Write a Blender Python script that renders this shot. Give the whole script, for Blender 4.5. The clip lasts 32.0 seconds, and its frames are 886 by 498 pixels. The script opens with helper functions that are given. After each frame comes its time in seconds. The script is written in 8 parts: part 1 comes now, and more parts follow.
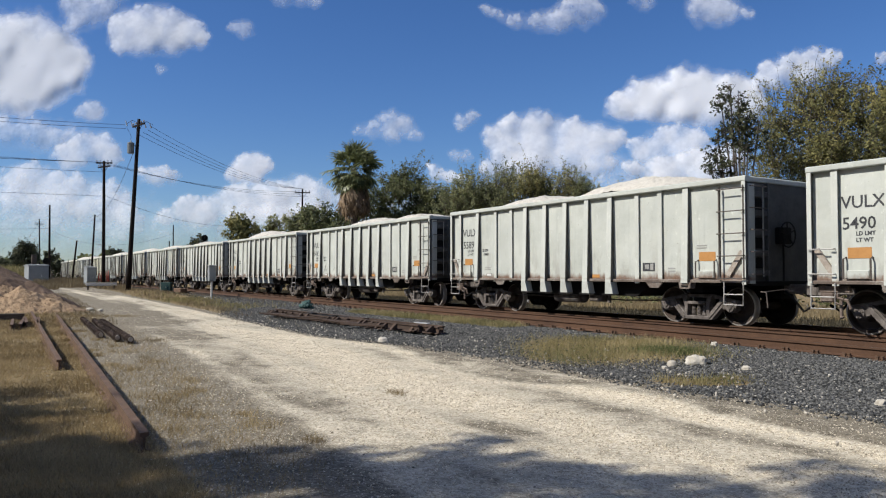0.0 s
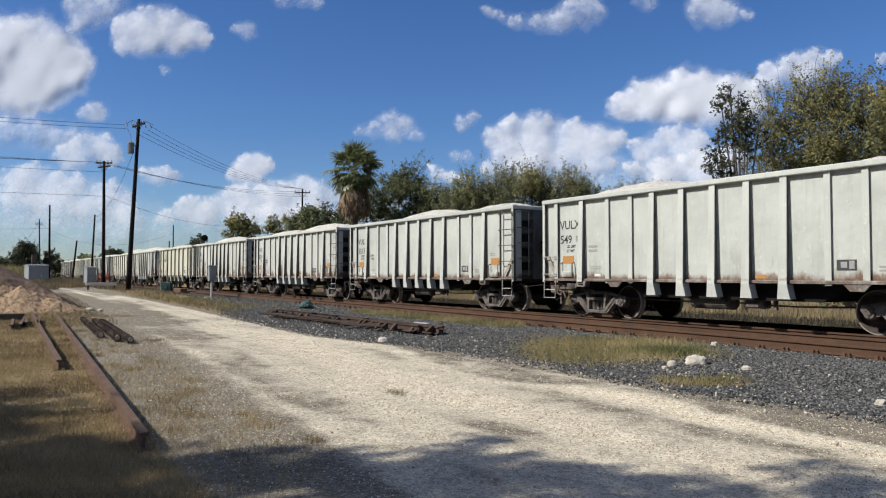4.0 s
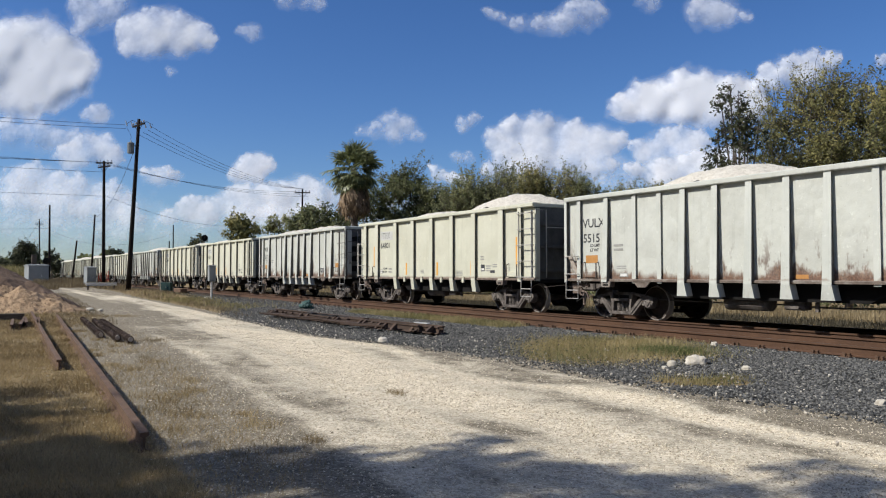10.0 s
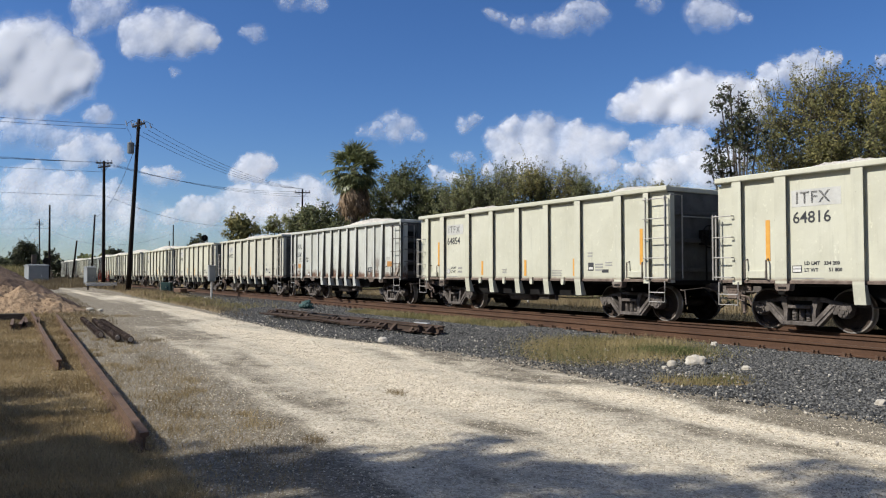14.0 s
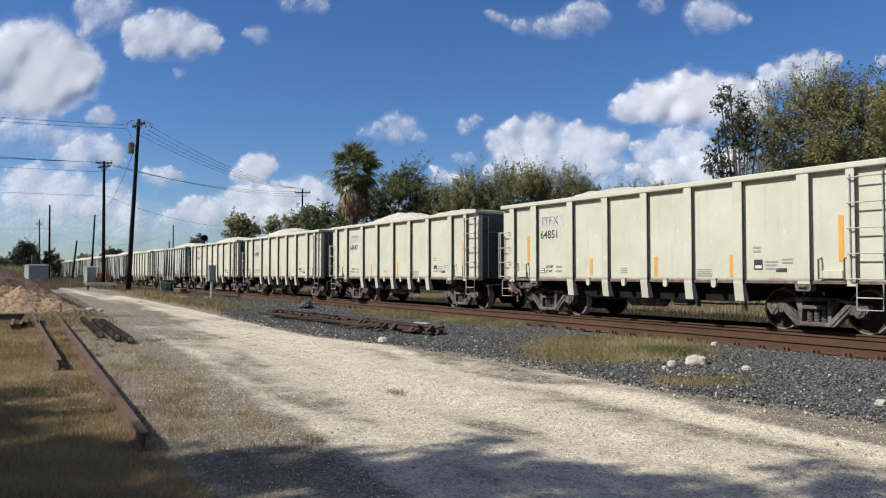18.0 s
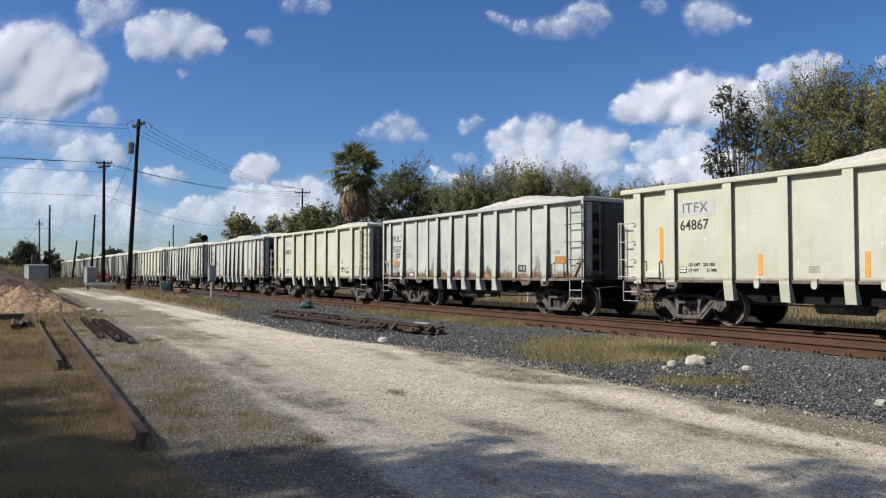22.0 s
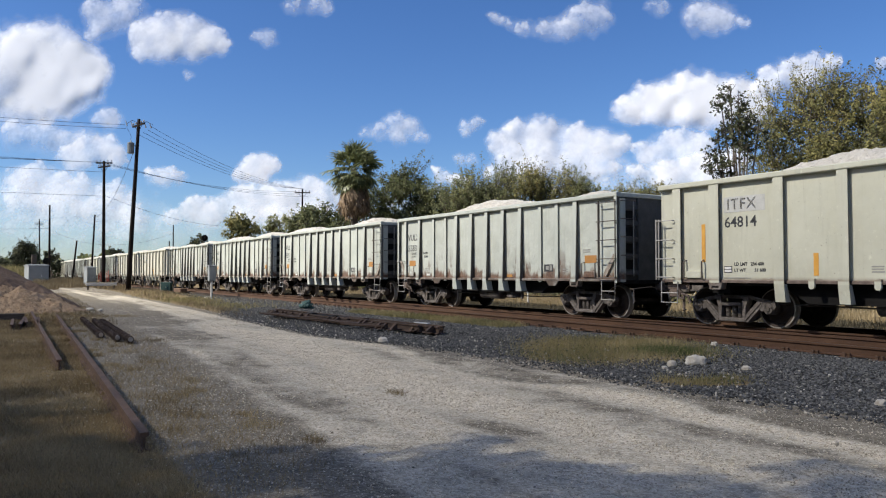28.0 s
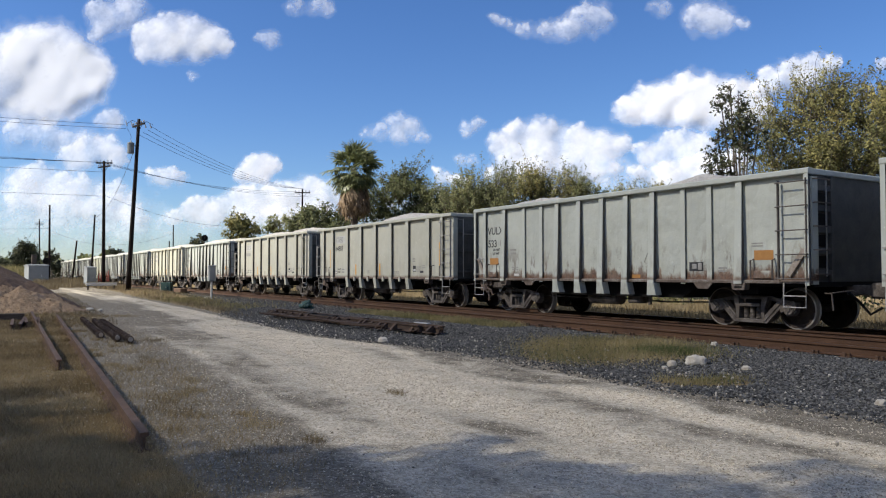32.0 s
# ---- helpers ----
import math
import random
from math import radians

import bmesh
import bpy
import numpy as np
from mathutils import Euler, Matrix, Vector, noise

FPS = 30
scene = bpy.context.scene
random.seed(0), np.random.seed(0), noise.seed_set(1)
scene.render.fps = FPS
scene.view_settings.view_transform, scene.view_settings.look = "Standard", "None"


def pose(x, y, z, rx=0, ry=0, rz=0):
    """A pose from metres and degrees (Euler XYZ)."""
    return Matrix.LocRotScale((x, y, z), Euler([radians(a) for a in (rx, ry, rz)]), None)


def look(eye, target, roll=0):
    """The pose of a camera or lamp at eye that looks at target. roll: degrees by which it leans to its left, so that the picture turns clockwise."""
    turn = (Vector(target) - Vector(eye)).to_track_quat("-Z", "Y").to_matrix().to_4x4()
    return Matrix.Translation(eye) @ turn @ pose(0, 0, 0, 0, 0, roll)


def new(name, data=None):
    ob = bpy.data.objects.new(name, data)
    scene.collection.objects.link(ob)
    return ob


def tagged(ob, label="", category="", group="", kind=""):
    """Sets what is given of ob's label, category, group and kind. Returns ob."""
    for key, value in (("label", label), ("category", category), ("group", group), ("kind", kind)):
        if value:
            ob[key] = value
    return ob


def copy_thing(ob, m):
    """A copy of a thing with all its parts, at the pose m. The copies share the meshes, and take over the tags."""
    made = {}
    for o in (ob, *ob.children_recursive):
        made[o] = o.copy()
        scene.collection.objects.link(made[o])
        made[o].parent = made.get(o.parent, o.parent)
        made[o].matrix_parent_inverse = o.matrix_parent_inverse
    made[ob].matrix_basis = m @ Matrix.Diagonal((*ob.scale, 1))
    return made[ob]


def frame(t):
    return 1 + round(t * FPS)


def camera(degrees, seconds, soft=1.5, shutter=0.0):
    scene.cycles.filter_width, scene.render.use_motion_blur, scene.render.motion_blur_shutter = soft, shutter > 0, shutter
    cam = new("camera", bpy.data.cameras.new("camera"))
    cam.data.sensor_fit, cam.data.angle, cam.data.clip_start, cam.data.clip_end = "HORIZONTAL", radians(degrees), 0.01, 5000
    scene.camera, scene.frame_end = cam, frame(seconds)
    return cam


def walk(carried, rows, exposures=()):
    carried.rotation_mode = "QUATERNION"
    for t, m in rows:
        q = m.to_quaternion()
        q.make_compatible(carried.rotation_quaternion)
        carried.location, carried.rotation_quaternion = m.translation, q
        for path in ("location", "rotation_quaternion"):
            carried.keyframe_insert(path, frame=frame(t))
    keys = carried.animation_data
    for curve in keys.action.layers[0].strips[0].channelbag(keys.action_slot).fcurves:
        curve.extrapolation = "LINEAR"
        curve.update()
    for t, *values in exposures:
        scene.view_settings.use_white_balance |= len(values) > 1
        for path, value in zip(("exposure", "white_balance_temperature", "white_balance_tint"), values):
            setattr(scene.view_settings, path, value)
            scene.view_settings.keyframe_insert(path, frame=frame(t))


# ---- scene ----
# World: x runs along the track (the train goes to +x), y away from the camera, z up; z = 0 is the top of the rails.
from math import cos, sin, pi, atan2, hypot

cam = camera(61.0, 32.0, soft=1.15)
EYE = (0.0, 0.0, 1.157)
YAW, PITCH = radians(57.795), radians(1.889)
AIM = (EYE[0] - sin(YAW) * cos(PITCH), EYE[1] + cos(YAW) * cos(PITCH), EYE[2] + sin(PITCH))
walk(cam, [(0, look(EYE, AIM)), (32, look(EYE, AIM))],
     exposures=[(0, 0.13, 6500, 10), (21, 0.13, 6500, 10), (25, 0.30, 6550, 10), (28, 0.47, 6700, 10), (32, 0.60, 6850, 10)])

# ---- light ----
SUN_UP, SUN_X, SUN_Y = radians(42), -0.30, -0.954
sun_way = Vector((SUN_X * cos(SUN_UP), SUN_Y * cos(SUN_UP), sin(SUN_UP)))
world = bpy.data.worlds.new("sky")
scene.world = world
world.use_nodes = True
wn = world.node_tree.nodes
sky = wn.new("ShaderNodeTexSky")
sky.sky_type, sky.sun_disc = "NISHITA", False
sky.sun_elevation, sky.sun_rotation = SUN_UP, atan2(SUN_X, SUN_Y) % (2 * pi)
sky.air_density, sky.dust_density, sky.ozone_density = 1.0, 0.3, 1.6
wn["Background"].inputs["Strength"].default_value = 0.076
vivid = wn.new("ShaderNodeHueSaturation")
vivid.inputs["Saturation"].default_value = 1.2
clear_air = wn.new("ShaderNodeMix")
clear_air.data_type, clear_air.blend_type = "RGBA", "MULTIPLY"
clear_air.inputs[0].default_value, clear_air.inputs[7].default_value = 1.0, (0.72, 0.90, 1.25, 1)
world.node_tree.links.new(sky.outputs[0], vivid.inputs["Color"])
world.node_tree.links.new(vivid.outputs[0], clear_air.inputs[6])
world.node_tree.links.new(clear_air.outputs[2], wn["Background"].inputs["Color"])
sun_data = bpy.data.lights.new("sun", "SUN")
sun_data.energy, sun_data.angle, sun_data.color = 5.3, radians(0.53), (1.0, 0.95, 0.865)
sun = new("sun", sun_data)
sun.matrix_world = look(sun_way * 200, (0, 0, 0))


# ---- materials ----
def nodes_of(name):
    m = bpy.data.materials.new(name)
    m.use_nodes = True
    n, l = m.node_tree.nodes, m.node_tree.links
    return m, n, l, n["Principled BSDF"]


def noise_node(n, l, vec, scale, detail=4.0, rough=0.6, stretch=None):
    t = n.new("ShaderNodeTexNoise")
    t.inputs["Scale"].default_value, t.inputs["Detail"].default_value, t.inputs["Roughness"].default_value = scale, detail, rough
    if stretch:
        mp = n.new("ShaderNodeMapping")
        mp.inputs["Scale"].default_value = stretch
        l.new(vec, mp.inputs["Vector"])
        vec = mp.outputs[0]
    l.new(vec, t.inputs["Vector"])
    return t.outputs["Fac"]


def ramp(n, l, fac, stops):
    r = n.new("ShaderNodeValToRGB")
    e = r.color_ramp.elements
    while len(e) < len(stops):
        e.new(0.5)
    for k, (p, c) in zip(e, stops):
        k.position, k.color = p, (*c, 1) if len(c) == 3 else c
    l.new(fac, r.inputs[0])
    return r.outputs[0]


def grey(a, b):
    return [(a, (0, 0, 0)), (b, (1, 1, 1))]


def mix(n, l, fac, a, b, mode="MIX"):
    x = n.new("ShaderNodeMix")
    x.data_type, x.blend_type = "RGBA", mode
    for sock, v in ((x.inputs[0], fac), (x.inputs[6], a), (x.inputs[7], b)):
        if hasattr(v, "is_linked"):
            l.new(v, sock)
        elif isinstance(v, (int, float)):
            sock.default_value = v
        else:
            sock.default_value = (*v, 1)
    return x.outputs[2]


def calc(n, l, op, a, b=0.0):
    x = n.new("ShaderNodeMath")
    x.operation = op
    for sock, v in ((x.inputs[0], a), (x.inputs[1], b)):
        if hasattr(v, "is_linked"):
            l.new(v, sock)
        else:
            sock.default_value = v
    return x.outputs[0]


def bump(n, l, bsdf, height, strength=0.4, dist=0.01):
    b = n.new("ShaderNodeBump")
    b.inputs["Strength"].default_value, b.inputs["Distance"].default_value = strength, dist
    l.new(height, b.inputs["Height"])
    l.new(b.outputs[0], bsdf.inputs["Normal"])


def coords(n, l, shift=False):
    c = n.new("ShaderNodeTexCoord").outputs["Object"]
    if not shift:
        return c
    o = n.new("ShaderNodeObjectInfo").outputs["Random"]
    v = n.new("ShaderNodeVectorMath")
    v.operation = "ADD"
    l.new(c, v.inputs[0])
    l.new(calc(n, l, "MULTIPLY", o, 37.0), v.inputs[1])
    return v.outputs[0]


def surf(name, stops, scale=4.0, rough=0.8, bumpy=0.3, fine=40.0, metal=0.0, island=0.0, dist=0.01, stretch=None):
    """A surface of blotches (stops of a colour ramp) with a finer grain over them."""
    m, n, l, b = nodes_of(name)
    c = coords(n, l, True)
    f1 = noise_node(n, l, c, scale, 5, 0.65, stretch)
    f2 = noise_node(n, l, c, fine, 3, 0.6, stretch)
    fac = calc(n, l, "ADD", calc(n, l, "MULTIPLY", f1, 0.7), calc(n, l, "MULTIPLY", f2, 0.3))
    if island:
        rnd = n.new("ShaderNodeNewGeometry").outputs["Random Per Island"]
        fac = calc(n, l, "ADD", fac, calc(n, l, "MULTIPLY", calc(n, l, "SUBTRACT", rnd, 0.5), island))
    l.new(ramp(n, l, fac, stops), b.inputs["Base Color"])
    b.inputs["Roughness"].default_value, b.inputs["Metallic"].default_value = rough, metal
    if bumpy:
        bump(n, l, b, f2, bumpy, dist)
    return m


def paint(name, base, dark, rust_amount=0.5, stain=0.0, band=0.0, dents=0.3):
    """Weathered wagon paint: clouded tint, streaks that run down, rust that climbs from the sill."""
    m, n, l, b = nodes_of(name)
    own = coords(n, l)
    c = coords(n, l, True)
    sep = n.new("ShaderNodeSeparateXYZ")
    l.new(own, sep.inputs[0])
    z = sep.outputs["Z"]
    cloud = noise_node(n, l, c, 0.9, 5, 0.6)
    streak = noise_node(n, l, c, 3.0, 4, 0.6, (3.0, 3.0, 0.25))
    fine = noise_node(n, l, c, 28.0, 3, 0.6)
    col = mix(n, l, ramp(n, l, cloud, grey(0.35, 0.7)), base, dark)
    col = mix(n, l, calc(n, l, "MULTIPLY", ramp(n, l, streak, grey(0.55, 0.75)), 0.35), col, tuple(0.72 * v for v in dark))
    # old repaint: chalky patches
    col = mix(n, l, calc(n, l, "MULTIPLY", ramp(n, l, fine, grey(0.55, 0.8)), 0.25), col, tuple(min(1, 1.08 * v) for v in base))
    scuff = ramp(n, l, noise_node(n, l, c, 9.0, 6, 0.72, (1.0, 1.0, 0.7)), grey(0.60, 0.68))
    col = mix(n, l, calc(n, l, "MULTIPLY", scuff, 0.5), col, tuple(min(0.8, 1.32 * v) for v in base))
    speck = ramp(n, l, noise_node(n, l, c, 17.0, 4, 0.7, (1.4, 1.4, 0.8)), grey(0.66, 0.71))
    col = mix(n, l, calc(n, l, "MULTIPLY", speck, 0.55), col, (0.14, 0.11, 0.09))
    low = n.new("ShaderNodeMapRange")
    low.inputs[1].default_value, low.inputs[2].default_value = 1.02, 1.16 + 0.2 * rust_amount + max(0, rust_amount - 0.6)
    low.inputs[3].default_value, low.inputs[4].default_value = 0.30, -0.22 - 0.25 * (1 - rust_amount)
    l.new(z, low.inputs[0])
    patchy = calc(n, l, "MULTIPLY", calc(n, l, "SUBTRACT", noise_node(n, l, c, 2.2, 6, 0.7, (1.6, 1.6, 0.6)), 0.5), 1.0 + 1.2 * rust_amount)
    r = calc(n, l, "ADD", low.outputs[0], calc(n, l, "ADD", patchy, 0.5))
    above = n.new("ShaderNodeMapRange")
    above.inputs[1].default_value, above.inputs[2].default_value = 1.0, 1.04
    l.new(z, above.inputs[0])
    spot = ramp(n, l, noise_node(n, l, c, 5.0, 5, 0.7), grey(0.60, 0.72))
    rust = calc(n, l, "MULTIPLY", ramp(n, l, r, grey(0.66 - 0.06 * rust_amount, 0.78)), calc(n, l, "MAXIMUM", above.outputs[0], calc(n, l, "MULTIPLY", spot, 0.6)))
    rustcol = ramp(n, l, fine, [(0.3, (0.10, 0.052, 0.032)), (0.7, (0.24, 0.135, 0.08))])
    col = mix(n, l, calc(n, l, "MULTIPLY", rust, min(1.0, 0.35 + 0.6 * rust_amount)), col, rustcol)
    if stain:
        st = calc(n, l, "MULTIPLY", ramp(n, l, noise_node(n, l, c, 1.5, 5, 0.7, (1.1, 1.1, 0.42)), grey(0.54, 0.60)), stain)
        mid = n.new("ShaderNodeMapRange")
        mid.inputs[1].default_value, mid.inputs[2].default_value = 1.25, 2.1
        mid.inputs[3].default_value, mid.inputs[4].default_value = 1.0, 0.0
        l.new(z, mid.inputs[0])
        col = mix(n, l, calc(n, l, "MULTIPLY", st, mid.outputs[0]), col, (0.125, 0.083, 0.062))
    if band:
        # bare rust in a ragged band along the sill, climbing in tongues
        tongue = noise_node(n, l, c, 1.3, 6, 0.7, (1.2, 1.2, 0.5))
        top = calc(n, l, "ADD", calc(n, l, "MULTIPLY", calc(n, l, "POWER", tongue, 4.0), 4.5 * band), 1.04 + 0.10 * band)
        bare = calc(n, l, "SUBTRACT", top, z)
        k = n.new("ShaderNodeMapRange")
        k.inputs[1].default_value, k.inputs[2].default_value = -0.05, 0.10
        l.new(bare, k.inputs[0])
        col = mix(n, l, calc(n, l, "MULTIPLY", k.outputs[0], calc(n, l, "MULTIPLY", above.outputs[0], 0.88)), col,
                  ramp(n, l, fine, [(0.3, (0.060, 0.031, 0.021)), (0.55, (0.135, 0.068, 0.040)), (0.75, (0.22, 0.128, 0.082))]))
    l.new(col, b.inputs["Base Color"])
    b.inputs["Roughness"].default_value = 0.62
    dent = noise_node(n, l, c, 1.6, 3, 0.5, (1.0, 1.0, 0.7))
    crease = calc(n, l, "ABSOLUTE", calc(n, l, "SUBTRACT", noise_node(n, l, c, 1.1, 2, 0.4), 0.5))
    hill = calc(n, l, "ADD", dent, calc(n, l, "ADD", calc(n, l, "MULTIPLY", crease, 0.8), calc(n, l, "MULTIPLY", fine, 0.04)))
    bump(n, l, b, hill, 0.9, 0.06 * dents)
    return m


def plain(name, color, rough=0.6, metal=0.0, var=0.15):
    lo, hi = tuple(v * (1 - var) for v in color), tuple(min(1, v * (1 + var)) for v in color)
    return surf(name, [(0.3, lo), (0.7, hi)], 3.0, rough, 0.12, 30.0, metal)


M = {}
M["paint_grey"] = paint("paint_grey", (0.475, 0.497, 0.457), (0.375, 0.397, 0.365), 0.62, 0.25, 0.24, 0.7)
M["paint_worn"] = paint("paint_worn", (0.495, 0.515, 0.472), (0.385, 0.395, 0.36), 0.75, 1.0, 0.46, 1.0)
M["paint_dull"] = paint("paint_dull", (0.465, 0.495, 0.447), (0.385, 0.41, 0.37), 0.75, 0.8, 0.42, 1.5)
M["rib_grey"] = paint("rib_grey", (0.50, 0.518, 0.48), (0.41, 0.43, 0.395), 0.3, 0.12, 0.0, 0.3)
M["rib_dull"] = paint("rib_dull", (0.475, 0.505, 0.457), (0.395, 0.42, 0.378), 0.5, 0.25, 0.10, 0.3)
M["paint_cream"] = paint("paint_cream", (0.53, 0.533, 0.437), (0.45, 0.45, 0.36), 0.12, 0.04, 0.02, 0.4)
M["paint_cream_old"] = paint("paint_cream_old", (0.495, 0.497, 0.42), (0.42, 0.418, 0.348), 0.3, 0.2, 0.08, 0.5)
# shade on the rib flanks is put into this dark web colour
M["web"] = surf("shaded_web", [(0.3, (0.075, 0.066, 0.058)), (0.55, (0.12, 0.112, 0.10)), (0.8, (0.21, 0.205, 0.185))], 2.2, 0.85, 0.2, 25, stretch=(2, 2, 0.4))
M["black"] = plain("underframe_black", (0.010, 0.0095, 0.0095), 0.75, 0, 0.4)
M["truck"] = surf("dusty_cast_steel", [(0.33, (0.035, 0.029, 0.026)), (0.52, (0.11, 0.096, 0.087)), (0.74, (0.28, 0.255, 0.235))], 5, 0.9, 0.3, 45)
M["wheel"] = surf("wheel_rust", [(0.3, (0.020, 0.014, 0.011)), (0.7, (0.075, 0.052, 0.041))], 5, 0.8, 0.3, 40)
M["rim"] = surf("wheel_rim_steel", [(0.3, (0.30, 0.28, 0.255)), (0.7, (0.46, 0.425, 0.39))], 6, 0.5, 0.1, 40, 0.4)
M["letters"] = plain("stencil_black", (0.035, 0.037, 0.042), 0.7, 0, 0.5)
M["faint"] = plain("stencil_faded", (0.28, 0.28, 0.265), 0.7, 0, 0.3)
M["orange"] = surf("reflector_orange", [(0.3, (0.35, 0.165, 0.045)), (0.7, (0.45, 0.225, 0.07))], 6, 0.55, 0.1, 30)
M["yellow"] = surf("reflector_yellow", [(0.3, (0.56, 0.27, 0.04)), (0.7, (0.68, 0.37, 0.08))], 6, 0.5, 0.1, 30)
M["load"] = surf("crushed_limestone", [(0.28, (0.36, 0.335, 0.285)), (0.5, (0.60, 0.57, 0.50)), (0.75, (0.74, 0.715, 0.645))], 9, 0.95, 1.0, 26, dist=0.06)
M["rail"] = surf("rail_rust", [(0.3, (0.040, 0.018, 0.009)), (0.55, (0.078, 0.038, 0.019)), (0.8, (0.118, 0.062, 0.033))], 1.4, 0.85, 0.3, 30)
M["railtop"] = surf("rail_running_steel", [(0.3, (0.075, 0.042, 0.026)), (0.7, (0.125, 0.076, 0.050))], 2, 0.5, 0.1, 30, 0.4)
M["oldrail"] = surf("old_rail_rust", [(0.3, (0.050, 0.029, 0.017)), (0.55, (0.108, 0.062, 0.037)), (0.8, (0.18, 0.112, 0.070))], 2.5, 0.85, 0.4, 40)
M["dark_rust"] = surf("dark_rusty_iron", [(0.3, (0.024, 0.015, 0.010)), (0.55, (0.058, 0.036, 0.025)), (0.8, (0.12, 0.078, 0.055))], 2.5, 0.9, 0.4, 40)
M["tie"] = surf("creosoted_tie", [(0.3, (0.03, 0.024, 0.02)), (0.7, (0.11, 0.09, 0.075))], 3, 0.9, 0.5, 30, stretch=(6, 1, 6))
M["ballast"] = surf("ballast_stone", [(0.15, (0.018, 0.0185, 0.0185)), (0.45, (0.062, 0.0635, 0.0625)), (0.80, (0.118, 0.119, 0.115)), (0.96, (0.165, 0.161, 0.150)), (1.0, (0.33, 0.31, 0.27))], 9, 0.95, 0.3, 60, island=0.95)
M["gravel"] = surf("road_gravel", [(0.1, (0.20, 0.172, 0.128)), (0.35, (0.50, 0.44, 0.335)), (0.62, (0.66, 0.59, 0.46)), (0.9, (0.81, 0.745, 0.61))], 6, 0.95, 0.3, 60, island=0.75)
M["pile"] = surf("tan_crushed_stone", [(0.28, (0.12, 0.075, 0.042)), (0.5, (0.25, 0.165, 0.096)), (0.72, (0.36, 0.26, 0.16))], 9, 0.95, 0.9, 20, island=0.45, dist=0.05)
M["soil"] = surf("brown_soil", [(0.28, (0.07, 0.043, 0.028)), (0.5, (0.12, 0.078, 0.052)), (0.75, (0.19, 0.132, 0.092))], 3, 0.95, 0.8, 16, dist=0.04)
M["white_rock"] = surf("white_limestone", [(0.3, (0.28, 0.25, 0.20)), (0.6, (0.50, 0.47, 0.41))], 8, 0.9, 0.5, 40)
M["pole"] = surf("creosoted_pole", [(0.3, (0.006, 0.0045, 0.004)), (0.7, (0.017, 0.0125, 0.011))], 2, 0.85, 0.4, 20, stretch=(8, 8, 0.7))
M["pole"].node_tree.nodes["Principled BSDF"].inputs["Specular IOR Level"].default_value = 0.12
M["black"].node_tree.nodes["Principled BSDF"].inputs["Specular IOR Level"].default_value = 0.15
M["wire"] = plain("wire_dark", (0.03, 0.03, 0.032), 0.6)
M["galv"] = surf("galvanised_steel", [(0.3, (0.42, 0.43, 0.44)), (0.7, (0.60, 0.61, 0.61))], 4, 0.5, 0.1, 30, 0.5)
M["grey_box"] = surf("grey_cabinet_paint", [(0.3, (0.085, 0.10, 0.108)), (0.7, (0.15, 0.168, 0.178))], 2, 0.6, 0.1, 30)
M["pale_box"] = surf("pale_cabinet_paint", [(0.3, (0.19, 0.21, 0.22)), (0.7, (0.27, 0.29, 0.295))], 2, 0.6, 0.1, 30)
M["red_net"] = plain("faded_red_plastic", (0.50, 0.075, 0.045), 0.6, 0, 0.25)
M["teal"] = surf("teal_paint", [(0.3, (0.008, 0.036, 0.035)), (0.7, (0.028, 0.085, 0.08))], 4, 0.7, 0.3, 30)
M["bark"] = surf("bark", [(0.3, (0.05, 0.04, 0.032)), (0.7, (0.15, 0.125, 0.10))], 6, 0.9, 0.6, 30, stretch=(3, 3, 0.6), dist=0.03)


def leaf_mat(name, stops, rough=0.8, through_light=0.25):
    m, n, l, b = nodes_of(name)
    rnd = n.new("ShaderNodeNewGeometry").outputs["Random Per Island"]
    c = coords(n, l)
    f = noise_node(n, l, c, 0.65, 4)
    fac = calc(n, l, "ADD", calc(n, l, "MULTIPLY", rnd, 0.34), calc(n, l, "MULTIPLY", ramp(n, l, f, grey(0.28, 0.72)), 0.56))
    col = ramp(n, l, fac, stops)
    l.new(col, b.inputs["Base Color"])
    b.inputs["Roughness"].default_value = rough
    tr = n.new("ShaderNodeBsdfTranslucent")
    l.new(col, tr.inputs["Color"])
    mx = n.new("ShaderNodeMixShader")
    mx.inputs[0].default_value = through_light
    l.new(b.outputs[0], mx.inputs[1])
    l.new(tr.outputs[0], mx.inputs[2])
    l.new(mx.outputs[0], n["Material Output"].inputs["Surface"])
    return m


M["leaf_olive"] = leaf_mat("leaves_olive", [(0.12, (0.058, 0.069, 0.028)), (0.42, (0.20, 0.198, 0.08)), (0.66, (0.33, 0.295, 0.108)), (0.95, (0.46, 0.355, 0.14))], 0.85, 0.42)
M["leaf_dark"] = leaf_mat("leaves_dark", [(0.15, (0.05, 0.062, 0.03)), (0.5, (0.14, 0.16, 0.072)), (0.9, (0.26, 0.26, 0.125))], 0.85, 0.42)
M["leaf_deep"] = leaf_mat("leaves_deep_green", [(0.15, (0.018, 0.024, 0.013)), (0.5, (0.055, 0.064, 0.031)), (0.9, (0.135, 0.135, 0.066))], 0.8, 0.3)
M["leaf_grey"] = leaf_mat("leaves_grey_green", [(0.15, (0.09, 0.10, 0.048)), (0.5, (0.215, 0.23, 0.108)), (0.9, (0.35, 0.345, 0.175))], 0.85, 0.45)
M["palm_green"] = leaf_mat("palm_green", [(0.15, (0.05, 0.07, 0.035)), (0.5, (0.16, 0.18, 0.08)), (0.85, (0.40, 0.40, 0.20))], 0.45, 0.35)
